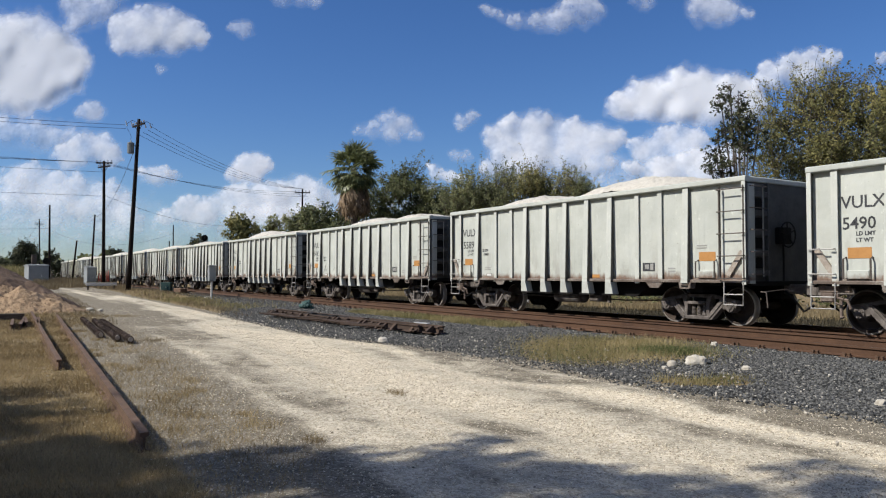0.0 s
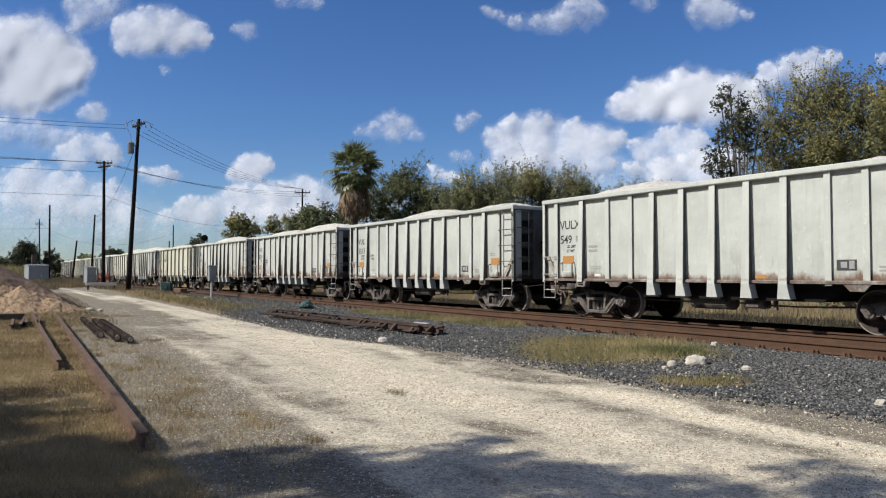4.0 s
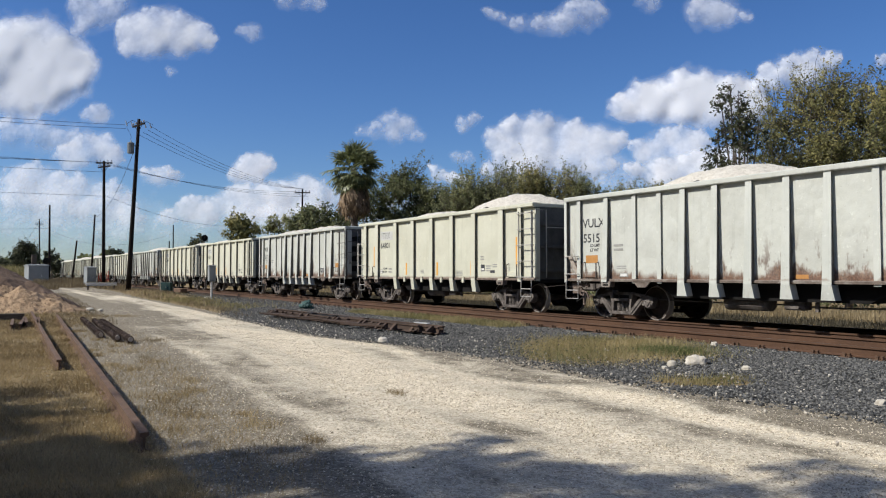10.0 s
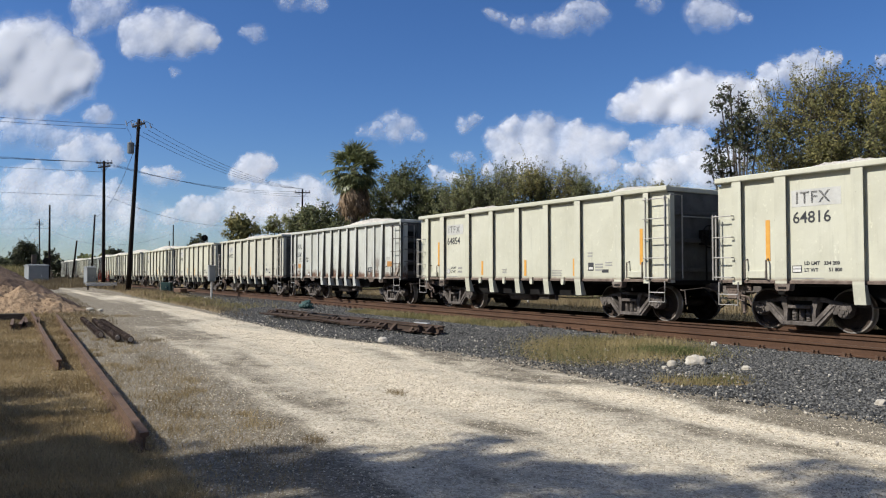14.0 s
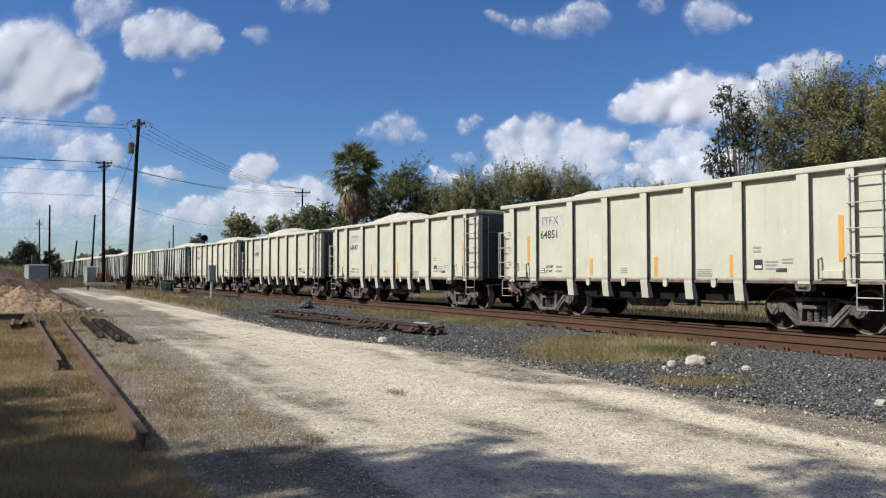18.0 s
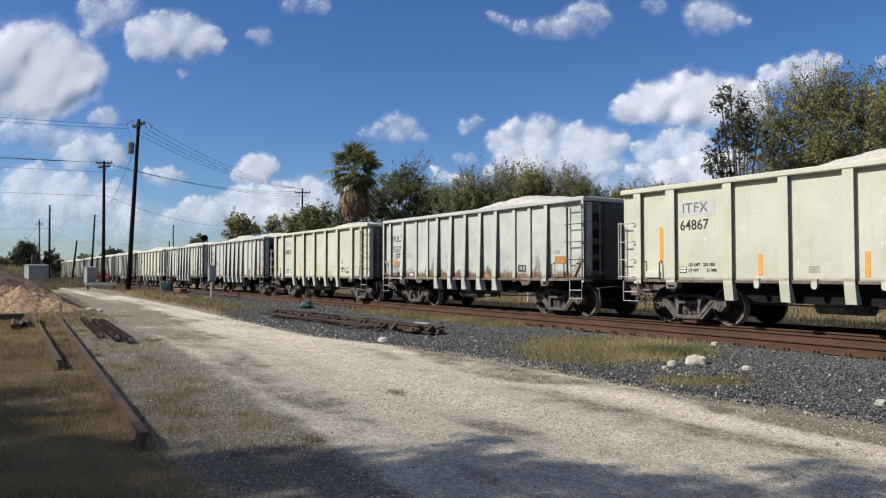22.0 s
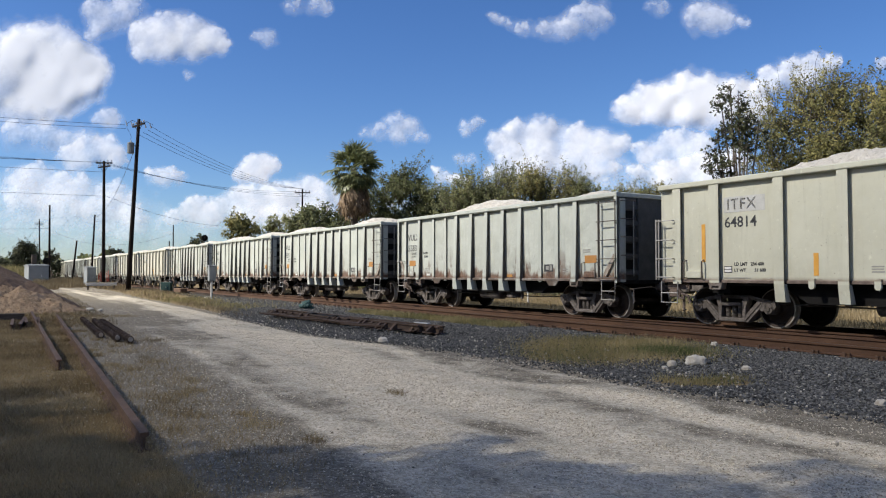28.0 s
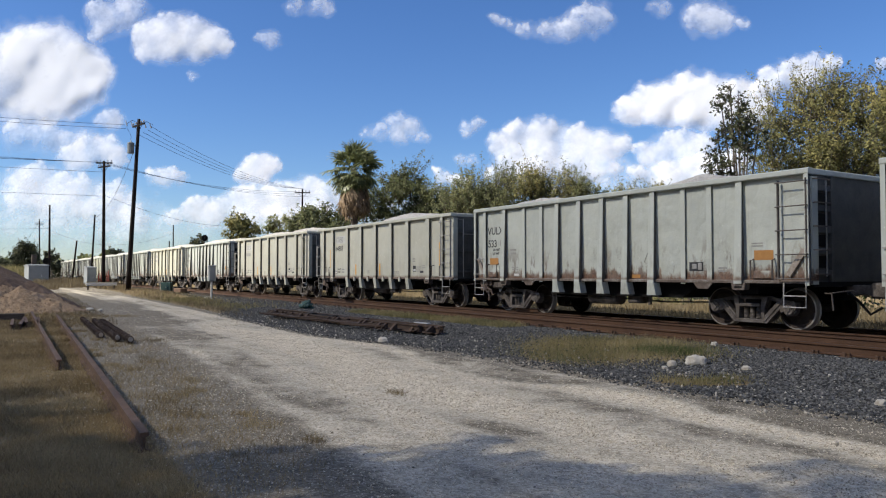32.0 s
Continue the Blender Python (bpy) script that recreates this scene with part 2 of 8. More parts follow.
M["palm_dead"] = leaf_mat("palm_dead", [(0.15, (0.12, 0.08, 0.048)), (0.5, (0.27, 0.19, 0.115)), (0.85, (0.42, 0.32, 0.20))], 0.8, 0.2)
M["grass_dry"] = leaf_mat("dry_grass", [(0.15, (0.125, 0.09, 0.045)), (0.5, (0.29, 0.22, 0.112)), (0.8, (0.43, 0.34, 0.19)), (0.97, (0.14, 0.14, 0.05))], 0.8, 0.3)
M["grass_tan"] = leaf_mat("tan_grass", [(0.15, (0.095, 0.074, 0.042)), (0.5, (0.18, 0.142, 0.084)), (0.9, (0.28, 0.225, 0.135))], 0.8, 0.3)
M["grass_field"] = leaf_mat("field_straw", [(0.15, (0.17, 0.135, 0.075)), (0.5, (0.33, 0.265, 0.155)), (0.9, (0.46, 0.38, 0.24))], 0.8, 0.4)
# near-black blade colour for the strip behind the track
M["weeds"] = leaf_mat("dark_blades", [(0.15, (0.025, 0.022, 0.014)), (0.5, (0.055, 0.048, 0.03)), (0.9, (0.10, 0.085, 0.05))], 0.9, 0.1)
M["grass_green"] = leaf_mat("fresh_grass", [(0.15, (0.05, 0.07, 0.022)), (0.5, (0.11, 0.135, 0.045)), (0.85, (0.20, 0.20, 0.08))], 0.8, 0.3)
M["grass_mixed"] = leaf_mat("half_dry_grass", [(0.15, (0.085, 0.10, 0.032)), (0.4, (0.22, 0.195, 0.085)), (0.75, (0.42, 0.345, 0.18))], 0.8, 0.3)


# ---- mesh helpers ----
def mesh_np(name, verts, faces, mats):
    """A mesh from arrays: verts (n, 3), faces (m, 3 or 4)."""
    me = bpy.data.meshes.new(name)
    v, f = np.asarray(verts, np.float32), np.asarray(faces, np.int32)
    k = f.shape[1]
    me.vertices.add(len(v))
    me.vertices.foreach_set("co", v.ravel())
    me.loops.add(f.size)
    me.loops.foreach_set("vertex_index", f.ravel())
    me.polygons.add(len(f))
    me.polygons.foreach_set("loop_start", np.arange(0, f.size, k, dtype=np.int32))
    me.update(calc_edges=True)
    for m in mats if isinstance(mats, (list, tuple)) else [mats]:
        me.materials.append(m)
    return me


def mesh_bm(name, bm, mats, smooth=False):
    me = bpy.data.meshes.new(name)
    bmesh.ops.recalc_face_normals(bm, faces=bm.faces)
    bm.to_mesh(me)
    bm.free()
    for m in mats if isinstance(mats, (list, tuple)) else [mats]:
        me.materials.append(m)
    if smooth:
        me.polygons.foreach_set("use_smooth", np.ones(len(me.polygons), bool))
    return me


def part(name, data, material=None, parent=None, label="", m=None, smooth=False):
    """Links a bmesh or a mesh as one mesh object under a thing or a part."""
    me = data if isinstance(data, bpy.types.Mesh) else mesh_bm(name, data, material, smooth)
    ob = new(name, me)
    if parent:
        ob.parent = parent
    if m is not None:
        ob.matrix_basis = m
    if label:
        ob["label"] = label
    return ob


def thing(name, m, label, category, group="", kind=""):
    ob = new(name)
    ob.empty_display_size = 0.2
    ob.matrix_basis = m
    return tagged(ob, label, category, group, kind)


def box(bm, x0, x1, y0, y1, z0, z1, bevel=0.0):
    vs = [bm.verts.new((x, y, z)) for z in (z0, z1) for y in (y0, y1) for x in (x0, x1)]
    fs = [bm.faces.new([vs[i] for i in q]) for q in ((0, 1, 3, 2), (4, 6, 7, 5), (0, 4, 5, 1), (2, 3, 7, 6), (0, 2, 6, 4), (1, 5, 7, 3))]
    if bevel:
        es = list({e for f in fs for e in f.edges})
        bmesh.ops.bevel(bm, geom=es, offset=bevel, segments=1, affect="EDGES")
    return bm


def prism(bm, poly, axis, a, b):
    """A polygon, given in the two other axes, drawn out along an axis from a to b."""
    def at(p, d):
        return {"x": (d, p[0], p[1]), "y": (p[0], d, p[1]), "z": (p[0], p[1], d)}[axis]
    lo, hi = [bm.verts.new(at(p, a)) for p in poly], [bm.verts.new(at(p, b)) for p in poly]
    bm.faces.new(lo), bm.faces.new(hi[::-1])
    for i in range(len(poly)):
        j = (i + 1) % len(poly)
        bm.faces.new((lo[i], hi[i], hi[j], lo[j]))
    return bm


def bar(bm, p, q, w, h=None):
    """A square bar from p to q."""
    p, q, h = Vector(p), Vector(q), h or w
    d = (q - p).normalized()
    s = d.cross(Vector((0, 0, 1)) if abs(d.z) < 0.9 else Vector((0, 1, 0))).normalized()
    u = s.cross(d)
    ring = [(-w / 2, -h / 2), (w / 2, -h / 2), (w / 2, h / 2), (-w / 2, h / 2)]
    lo, hi = [bm.verts.new(p + s * a + u * b) for a, b in ring], [bm.verts.new(q + s * a + u * b) for a, b in ring]
    bm.faces.new(lo), bm.faces.new(hi[::-1])
    for i in range(4):
        j = (i + 1) % 4
        bm.faces.new((lo[i], hi[i], hi[j], lo[j]))
    return bm


def tube(bm, pts, radii, n=8, cap=True):
    """A round tube along points; one radius for each."""
    pts = [Vector(p) for p in pts]
    rings = []
    for i, p in enumerate(pts):
        d = (pts[min(i + 1, len(pts) - 1)] - pts[max(i - 1, 0)]).normalized()
        s = d.cross(Vector((0, 0, 1)) if abs(d.z) < 0.9 else Vector((1, 0, 0))).normalized()
        u = s.cross(d)
        r = radii[i] if isinstance(radii, (list, tuple)) else radii
        rings.append([bm.verts.new(p + s * (r * cos(2 * pi * k / n)) + u * (r * sin(2 * pi * k / n))) for k in range(n)])
    for a, b in zip(rings, rings[1:]):
        for k in range(n):
            bm.faces.new((a[k], a[(k + 1) % n], b[(k + 1) % n], b[k]))
    if cap:
        bm.faces.new(rings[0][::-1]), bm.faces.new(rings[-1])
    return bm


def lathe(bm, profile, axis_y=True, n=28, slot_of=None):
    """Turns (offset along the axis, radius) round the y axis."""
    rings = [[bm.verts.new((r * cos(2 * pi * k / n), o, r * sin(2 * pi * k / n))) for k in range(n)] for o, r in profile]
    for i, (a, b) in enumerate(zip(rings, rings[1:])):
        for k in range(n):
            f = bm.faces.new((a[k], a[(k + 1) % n], b[(k + 1) % n], b[k]))
            if slot_of:
                f.material_index = slot_of[i]
    return bm


def vnoise(x, y, seed=0):
    """Smooth value noise on arrays."""
    x, y = np.asarray(x, float), np.asarray(y, float)
    xi, yi = np.floor(x).astype(np.int64), np.floor(y).astype(np.int64)
    fx, fy = x - xi, y - yi
    fx, fy = fx * fx * (3 - 2 * fx), fy * fy * (3 - 2 * fy)

    def h(a, b):
        v = np.sin(a * 127.1 + b * 311.7 + seed * 74.7) * 43758.5453
        return v - np.floor(v)
    return (h(xi, yi) * (1 - fx) + h(xi + 1, yi) * fx) * (1 - fy) + (h(xi, yi + 1) * (1 - fx) + h(xi + 1, yi + 1) * fx) * fy


def fbm(x, y, seed=0, octaves=4):
    out, amp, tot = 0, 1.0, 0
    for o in range(octaves):
        out = out + amp * vnoise(np.asarray(x) * 2 ** o, np.asarray(y) * 2 ** o, seed + o)
        tot, amp = tot + amp, amp * 0.5
    return out / tot


def step(a, b, v):
    t = np.clip((np.asarray(v, float) - a) / (b - a), 0, 1)
    return t * t * (3 - 2 * t)


# ---- ground ----
MAIN_Y, GAUGE = 15.25, 1.505


def spread(x):
    """How far the near track has swung away from the main track at x."""
    return 0.0385 * np.maximum(np.asarray(x, float) + 70, 0)


def near_rail(x):
    return MAIN_Y - GAUGE / 2 - spread(x)


def line(x, xs, ys):
    return np.interp(np.asarray(x, float), xs, ys)


def ballast_edge(x):
    return line(x, [-120, -70, -50, -33, -28, -24, -20, -16.7, -13.8, -12, -9.6, -8.2, -7, -6.1, -5.5, -4.9, -3.9, 20], [13.2, 12.9, 12.0, 9.4, 8.0, 7.4, 7.2, 7.1, 7.6, 7.8, 7.75, 7.7, 7.55, 7.6, 7.75, 7.8, 7.8, 7.4])


def road_right(x):
    return line(x, [-200, -79, -46, -33.7, -25, -20, -16.7, -15, -13.8, -12, -9.6, -8.2, -7, -6, -5, -4, 20], [17, 10.6, 8.5, 8.0, 7.4, 7.1, 6.9, 7.2, 7.5, 7.5, 7.5, 7.45, 7.35, 7.3, 7.3, 7.3, 7.0])


def road_left(x):
    return line(x, [-200, -81.5, -48, -28.4, -22, -17.1, -15, -11, -8.5, -6.7, -5.9, -4.4, 30], [13.0, 6.95, 5.45, 4.15, 3.95, 3.7, 3.6, 3.25, 3.0, 2.88, 2.82, 2.6, 1.4])


def ground_z(x, y):
    x, y = np.asarray(x, float), np.asarray(y, float)
    lift = 0.13 * step(0.2, 2.6, y - ballast_edge(x) - 0.4)
    lift = lift * (1 - step(17.6, 19.8, y)) - 0.12 * step(18.5, 20.5, y)
    bump_up = 0.035 * (fbm(x * 0.7, y * 0.7, 3) - 0.5) + 0.02 * (fbm(x * 2.3, y * 2.3, 8) - 0.5)
    mound = 0.22 * np.exp(-((x + 62) / 9) ** 2 - ((y - 11.6) / 1.3) ** 2)
    ridge = 0.045 * np.exp(-((y - road_right(x) + 0.5) / 0.35) ** 2) * (0.4 + fbm(x * 0.4, y * 0.2, 5))
    return -0.32 + lift + (bump_up + ridge) * step(400, 60, np.abs(x)) + mound


def axis_steps(fine0, fine1, fine, far0, far1, grow=1.18):
    a = list(np.arange(fine0, fine1 + 1e-6, fine))
    d = fine
    while a[-1] < far1:
        d *= grow
        a.append(a[-1] + d)
    d = fine
    while a[0] > far0:
        d *= grow
        a.insert(0, a[0] - d)
    return np.array(a)


gx, gy = axis_steps(-42, 6, 0.22, -3500, 3500), axis_steps(-1, 20, 0.2, -3500, 3500)
GX, GY = np.meshgrid(gx, gy)
GZ = ground_z(GX, GY)
nx, ny = len(gx), len(gy)
idx = np.arange(nx * ny).reshape(ny, nx)
quads = np.stack([idx[:-1, :-1], idx[:-1, 1:], idx[1:, 1:], idx[1:, :-1]], -1).reshape(-1, 4)


def ground_material():
    m, n, l, b = nodes_of("ground_mix")
    c = coords(n, l)
    at = {}
    for k in ("road", "ballast", "green", "bands"):
        a = n.new("ShaderNodeAttribute")
        a.attribute_name = k
        at[k] = a.outputs["Fac"]
    mid = noise_node(n, l, c, 2.3, 6, 0.7)
    fine = noise_node(n, l, c, 26, 5, 0.75)
    grit = noise_node(n, l, c, 85, 3, 0.7)

    def pebbles(scale):
        """Cells of loose stone: a random shade for each, and how far a point lies from its middle."""
        v = n.new("ShaderNodeTexVoronoi")
        v.inputs["Scale"].default_value = scale
        l.new(c, v.inputs["Vector"])
        sep = n.new("ShaderNodeSeparateColor")
        l.new(v.outputs["Color"], sep.inputs[0])
        return sep.outputs[0], v.outputs["Distance"]
    small, small_d = pebbles(62.0)
    large, large_d = pebbles(27.0)
    chip = calc(n, l, "ADD", calc(n, l, "MULTIPLY", small, 0.55), calc(n, l, "MULTIPLY", large, 0.45))
    ragged = calc(n, l, "MULTIPLY", calc(n, l, "SUBTRACT", calc(n, l, "ADD", calc(n, l, "MULTIPLY", mid, 0.6), calc(n, l, "MULTIPLY", fine, 0.4)), 0.5), 1.1)
    # bare grey dirt with fine stone trodden into it
    dirt = ramp(n, l, calc(n, l, "ADD", calc(n, l, "MULTIPLY", mid, 0.55), calc(n, l, "MULTIPLY", chip, 0.45)),
                [(0.25, (0.078, 0.067, 0.049)), (0.5, (0.176, 0.153, 0.113)), (0.72, (0.29, 0.257, 0.194))])
    dirt = mix(n, l, ramp(n, l, small, grey(0.93, 0.96)), dirt, (0.38, 0.345, 0.28))
    straw = ramp(n, l, fine, [(0.3, (0.11, 0.078, 0.038)), (0.55, (0.215, 0.16, 0.08)), (0.75, (0.32, 0.25, 0.135))])
    gfac = ramp(n, l, calc(n, l, "ADD", at["green"], ragged), grey(0.4, 0.62))
    col = mix(n, l, gfac, dirt, straw)
    # crushed limestone road: pale strips and greyer wheel tracks
    stone = ramp(n, l, calc(n, l, "ADD", calc(n, l, "MULTIPLY", chip, 0.7), calc(n, l, "MULTIPLY", fine, 0.3)),
                 [(0.18, (0.30, 0.258, 0.19)), (0.42, (0.535, 0.47, 0.355)), (0.60, (0.665, 0.595, 0.465)), (0.82, (0.80, 0.735, 0.60))])
    dusty = ramp(n, l, calc(n, l, "ADD", calc(n, l, "MULTIPLY", chip, 0.6), calc(n, l, "MULTIPLY", grit, 0.4)),
                 [(0.2, (0.235, 0.207, 0.157)), (0.5, (0.40, 0.36, 0.278)), (0.8, (0.56, 0.512, 0.407))])
    band = calc(n, l, "ADD", at["bands"], calc(n, l, "MULTIPLY", calc(n, l, "SUBTRACT", mid, 0.5), 0.5))
    road = mix(n, l, ramp(n, l, band, grey(0.38, 0.62)), dusty, stone)
    road = mix(n, l, ramp(n, l, band, [(0.26, (1, 1, 1)), (0.40, (0, 0, 0))]), road, dirt)
    rfac = ramp(n, l, calc(n, l, "ADD", at["road"], ragged), grey(0.36, 0.66))
    col = mix(n, l, rfac, col, road)
    rock = ramp(n, l, calc(n, l, "ADD", calc(n, l, "MULTIPLY", large, 0.6), calc(n, l, "MULTIPLY", grit, 0.4)),
                [(0.25, (0.018, 0.019, 0.02)), (0.5, (0.066, 0.069, 0.07)), (0.72, (0.15, 0.154, 0.152)), (0.85, (0.23, 0.23, 0.222))])
    bfac = ramp(n, l, calc(n, l, "ADD", at["ballast"], ragged), grey(0.42, 0.6))
    col = mix(n, l, bfac, col, rock)
    l.new(col, b.inputs["Base Color"])
    b.inputs["Roughness"].default_value = 0.95
    b.inputs["Specular IOR Level"].default_value = 0.25
    lumps = calc(n, l, "SUBTRACT", calc(n, l, "MULTIPLY", fine, 0.5), calc(n, l, "ADD", calc(n, l, "MULTIPLY", small_d, 0.35), calc(n, l, "MULTIPLY", large_d, 0.55)))
    bump(n, l, b, lumps, 0.7, 0.022)
    return m


ground_me = mesh_np("ground", np.stack([GX, GY, GZ], -1).reshape(-1, 3), quads, ground_material())
ground_me.polygons.foreach_set("use_smooth", np.ones(len(quads), bool))


def road_mask(x, y):
    return step(-0.7, 0.5, y - road_left(x)) * (1 - step(-0.5, 0.3, y - road_right(x)))


def ballast_mask(x, y):
    x, y = np.asarray(x, float), np.asarray(y, float)
    m = step(-0.5, 0.6, y - ballast_edge(x)) * (1 - step(20.6, 21.4, y))
    def patch(cx, cy, half_u, half_v):
        u, v = (cy - y) * -0.579 - 0.816 * (x - cx), (x - cx) * 0.579 + (y - cy) * 0.816
        return np.exp(-(u / half_u) ** 4 - (v / half_v) ** 4)
    tuft, tuft2 = patch(-10.2, 10.1, 2.2, 1.9), patch(-6.8, 8.4, 0.42, 0.75)
    tuft3 = np.exp(-((x + 20) / 3.4) ** 4 - ((y - 11.6) / 0.35) ** 4)
    return m * (1 - 0.9 * np.clip(tuft + tuft2 + tuft3, 0, 1))


def green_mask(x, y):
    rail_line = np.interp(x, [-27.2, -6.6], [2.42, 1.25])
    left = (1 - step(-0.1, 0.25, y - rail_line)) * 0.9 + 0.22 * (1 - step(-1.0, -0.1, y - road_left(x))) + 0.3 * (x < -24) * (y < road_left(x) - 0.4)
    verge = step(0.0, 0.7, y - road_right(x)) * (1 - step(-0.2, 0.5, y - ballast_edge(x))) * (x < -20)
    far = step(20.8, 21.4, y)
    patches = 1 - step(0.0, 1.0, ballast_mask(x, y) + (y < ballast_edge(x) + 0.4) * 1.0)
    return np.clip(left + verge + far + patches, 0, 1)


def road_bands(x, y):
    """Windrows and wheel tracks that follow the road: high is pale loose stone, low is bare dirt."""
    wob = 0.35 * (fbm(x * 0.45, y * 0.6, 83) - 0.5)

    def strip(xs, ys, wide):
        return np.exp(-((y + wob - line(x, xs, ys)) / (wide * (1 + 0.03 * np.clip(-x - 8, 0, 30)))) ** 2)
    mid = strip([-26, -18, -11.5, -8.2, -6.7, -5, -3], [7.2, 6.5, 5.6, 5.0, 5.1, 5.1, 5.3], 0.55)
    left = strip([-30, -19.5, -12, -8.2, -6.3, -4.8], [5.0, 4.2, 3.2, 2.9, 2.8, 2.75], 0.28)
    track = strip([-30, -18.4, -12.7, -10.75, -9.25, -7.87, -6.5, -5, -3.5], [5.0, 4.4, 3.75, 3.58, 3.45, 3.35, 3.25, 3.3, 3.3], 0.30)
    track3 = strip([-30, -18.4, -12.6, -9, -6.5, -5, -3.5], [5.9, 5.2, 4.6, 4.2, 4.2, 4.45, 4.8], 0.20)
    track2 = strip([-33, -18, -14.8, -10.8, -7.7, -6.4, -3.8], [8.6, 6.9, 6.5, 6.3, 5.95, 6.05, 5.85], 0.30)
    rim = strip([-39, -25, -20, -16.7, -13.8, -12, -10, -8.5, -7.2, -6.6, -6, -5.1], [8.2, 7.2, 6.85, 6.5, 7.0, 6.7, 6.2, 5.95, 6.5, 6.6, 6.65, 6.35], 0.17)
    beyond = step(-0.12, 0.2, y + wob - line(x, [-120, -50, -33, -25, -20, -16, -14, -12, -9.55, -7.9, -7.14, -6.6, -6, -5.1, -4.2, -3.4], [20, 12.5, 9.6, 8.5, 7.4, 6.9, 7.15, 6.75, 6.25, 6.2, 6.75, 6.8, 6.88, 6.55, 6.5, 6.5]))
    s = 0.40 * (fbm(x * 0.5, y * 0.9, 78, 4) - 0.5) + 0.46 * (fbm(x * 0.10, (y - road_left(x)) * 2.6, 75, 3) - 0.5)
    broken = 0.3 + 0.7 * step(0.40, 0.6, fbm(x * 0.35, 2 + 0 * x, 81))
    out = 0.48 + s + 0.15 * mid + 0.05 * left + 0.26 * rim * broken - 0.14 * track - 0.12 * track3 - 0.13 * track2 - 0.24 * beyond - 0.24 * step(13, 32, -x) - 0.13 * (1 - step(0.1, 0.9, y - road_left(x)))
    return np.clip(out, 0, 1)


for key, fn in (("bands", road_bands), ("road", road_mask), ("ballast", ballast_mask), ("green", green_mask)):
    a = ground_me.attributes.new(key, "FLOAT", "POINT")
    a.data.foreach_set("value", fn(GX, GY).ravel().astype(np.float32))
ground = tagged(new("ground", ground_me), "pale gravel road, grey ballast and dry grass on flat ground", "ground", kind="structure")
# ---- railway tracks ----
RAIL = [(-0.037, 0.0), (-0.037, -0.030), (-0.010, -0.042), (-0.009, -0.140), (-0.070, -0.158), (-0.070, -0.170),
        (0.070, -0.170), (0.070, -0.158), (0.009, -0.140), (0.010, -0.042), (0.037, -0.030), (0.037, 0.0)]


def rail_mesh(name, p, q, shiny=True, profile=RAIL, mats=None, segs=1):
    """A rail from p to q; p and q lie on the top of the head."""
    p, q = Vector(p), Vector(q)
    d = (q - p).normalized()
    s = Vector((-d.y, d.x, 0)).normalized()
    bm = bmesh.new()
    rings = []
    for i in range(segs + 1):
        c = p.lerp(q, i / segs)
        rings.append([bm.verts.new(c + s * a + Vector((0, 0, b))) for a, b in profile])
    k = len(profile)
    for lo, hi in zip(rings, rings[1:]):
        for i in range(k):
            f = bm.faces.new((lo[i], lo[(i + 1) % k], hi[(i + 1) % k], hi[i]))
            if shiny and i == k - 1:
                f.material_index = 1
    bm.faces.new(rings[0][::-1]), bm.faces.new(rings[-1])
    return mesh_bm(name, bm, mats or [M["rail"], M["railtop"]])


def tie_mesh():
    bm = bmesh.new()
    return mesh_bm("tie", box(bm, -0.115, 0.115, -1.3, 1.3, -0.17, 0.0, 0.012), M["tie"])


def plate_mesh():
    """A tie plate with two spike heads and a rail anchor."""
    bm = bmesh.new()
    box(bm, -0.09, 0.09, -0.18, 0.18, 0, 0.014)
    for sx, sy in ((-0.05, -0.088), (0.045, -0.092), (0.03, 0.088), (0.0, -0.145)):
        box(bm, sx - 0.014, sx + 0.014, sy - 0.016, sy + 0.016, 0.014, 0.05)
        box(bm, sx - 0.02, sx + 0.02, sy - 0.02, sy + 0.024, 0.05, 0.066)
    return mesh_bm("tie_plate", bm, M["oldrail"])


TIE, PLATE = tie_mesh(), plate_mesh()


def build_track(name, label, y_of, x0, x1, heading, near0, near1, plates):
    t = thing(name, pose(0, 0, 0), label, "railway track", kind="structure")
    for side in (-1, 1):
        part("rail", rail_mesh("rail", (x0, float(y_of(x0)) + side * GAUGE / 2, 0), (x1, float(y_of(x1)) + side * GAUGE / 2, 0), segs=6), None, t,
             "rusty running rail")
    rng = random.Random(5)
    xs = np.arange(near0, near1, 0.535)
    for x in xs:
        x += rng.uniform(-0.03, 0.03)
        part("tie", TIE, None, t, m=pose(x, float(y_of(x)) + rng.uniform(-0.06, 0.06), -0.186, 0, 0, heading + rng.uniform(-1, 1)))
        if plates[0] < x < plates[1]:
            part("tie_plate", PLATE, None, t, m=pose(x, float(y_of(x)) - GAUGE / 2, -0.184, 0, 0, heading))
    bm = bmesh.new()
    for x in list(np.arange(x0 + 1, near0, 0.535)) + list(np.arange(near1, x1 - 1, 0.535)):
        y = float(y_of(x))
        box(bm, x - 0.115, x + 0.115, y - 1.3, y + 1.3, -0.34, -0.186)
    tagged(part("distant_ties", bm, M["tie"], t), kind="stuff")
    return t


build_track("main_track", "rusty railway track on grey ballast under the train", lambda x: MAIN_Y + 0 * x, -420, 420, 0, -44, 4, (0, 0))
build_track("siding_track", "empty rusty siding track on grey ballast beside the train", lambda x: MAIN_Y - spread(x), -69.8, 230, -2.2, -40, 6, (-34, 1))


# ---- the gondola cars ----
HALF, PITCH_X, WHEEL_R = 5.68, 12.69286, 0.425
SHEET, OUT = 1.49, 1.60


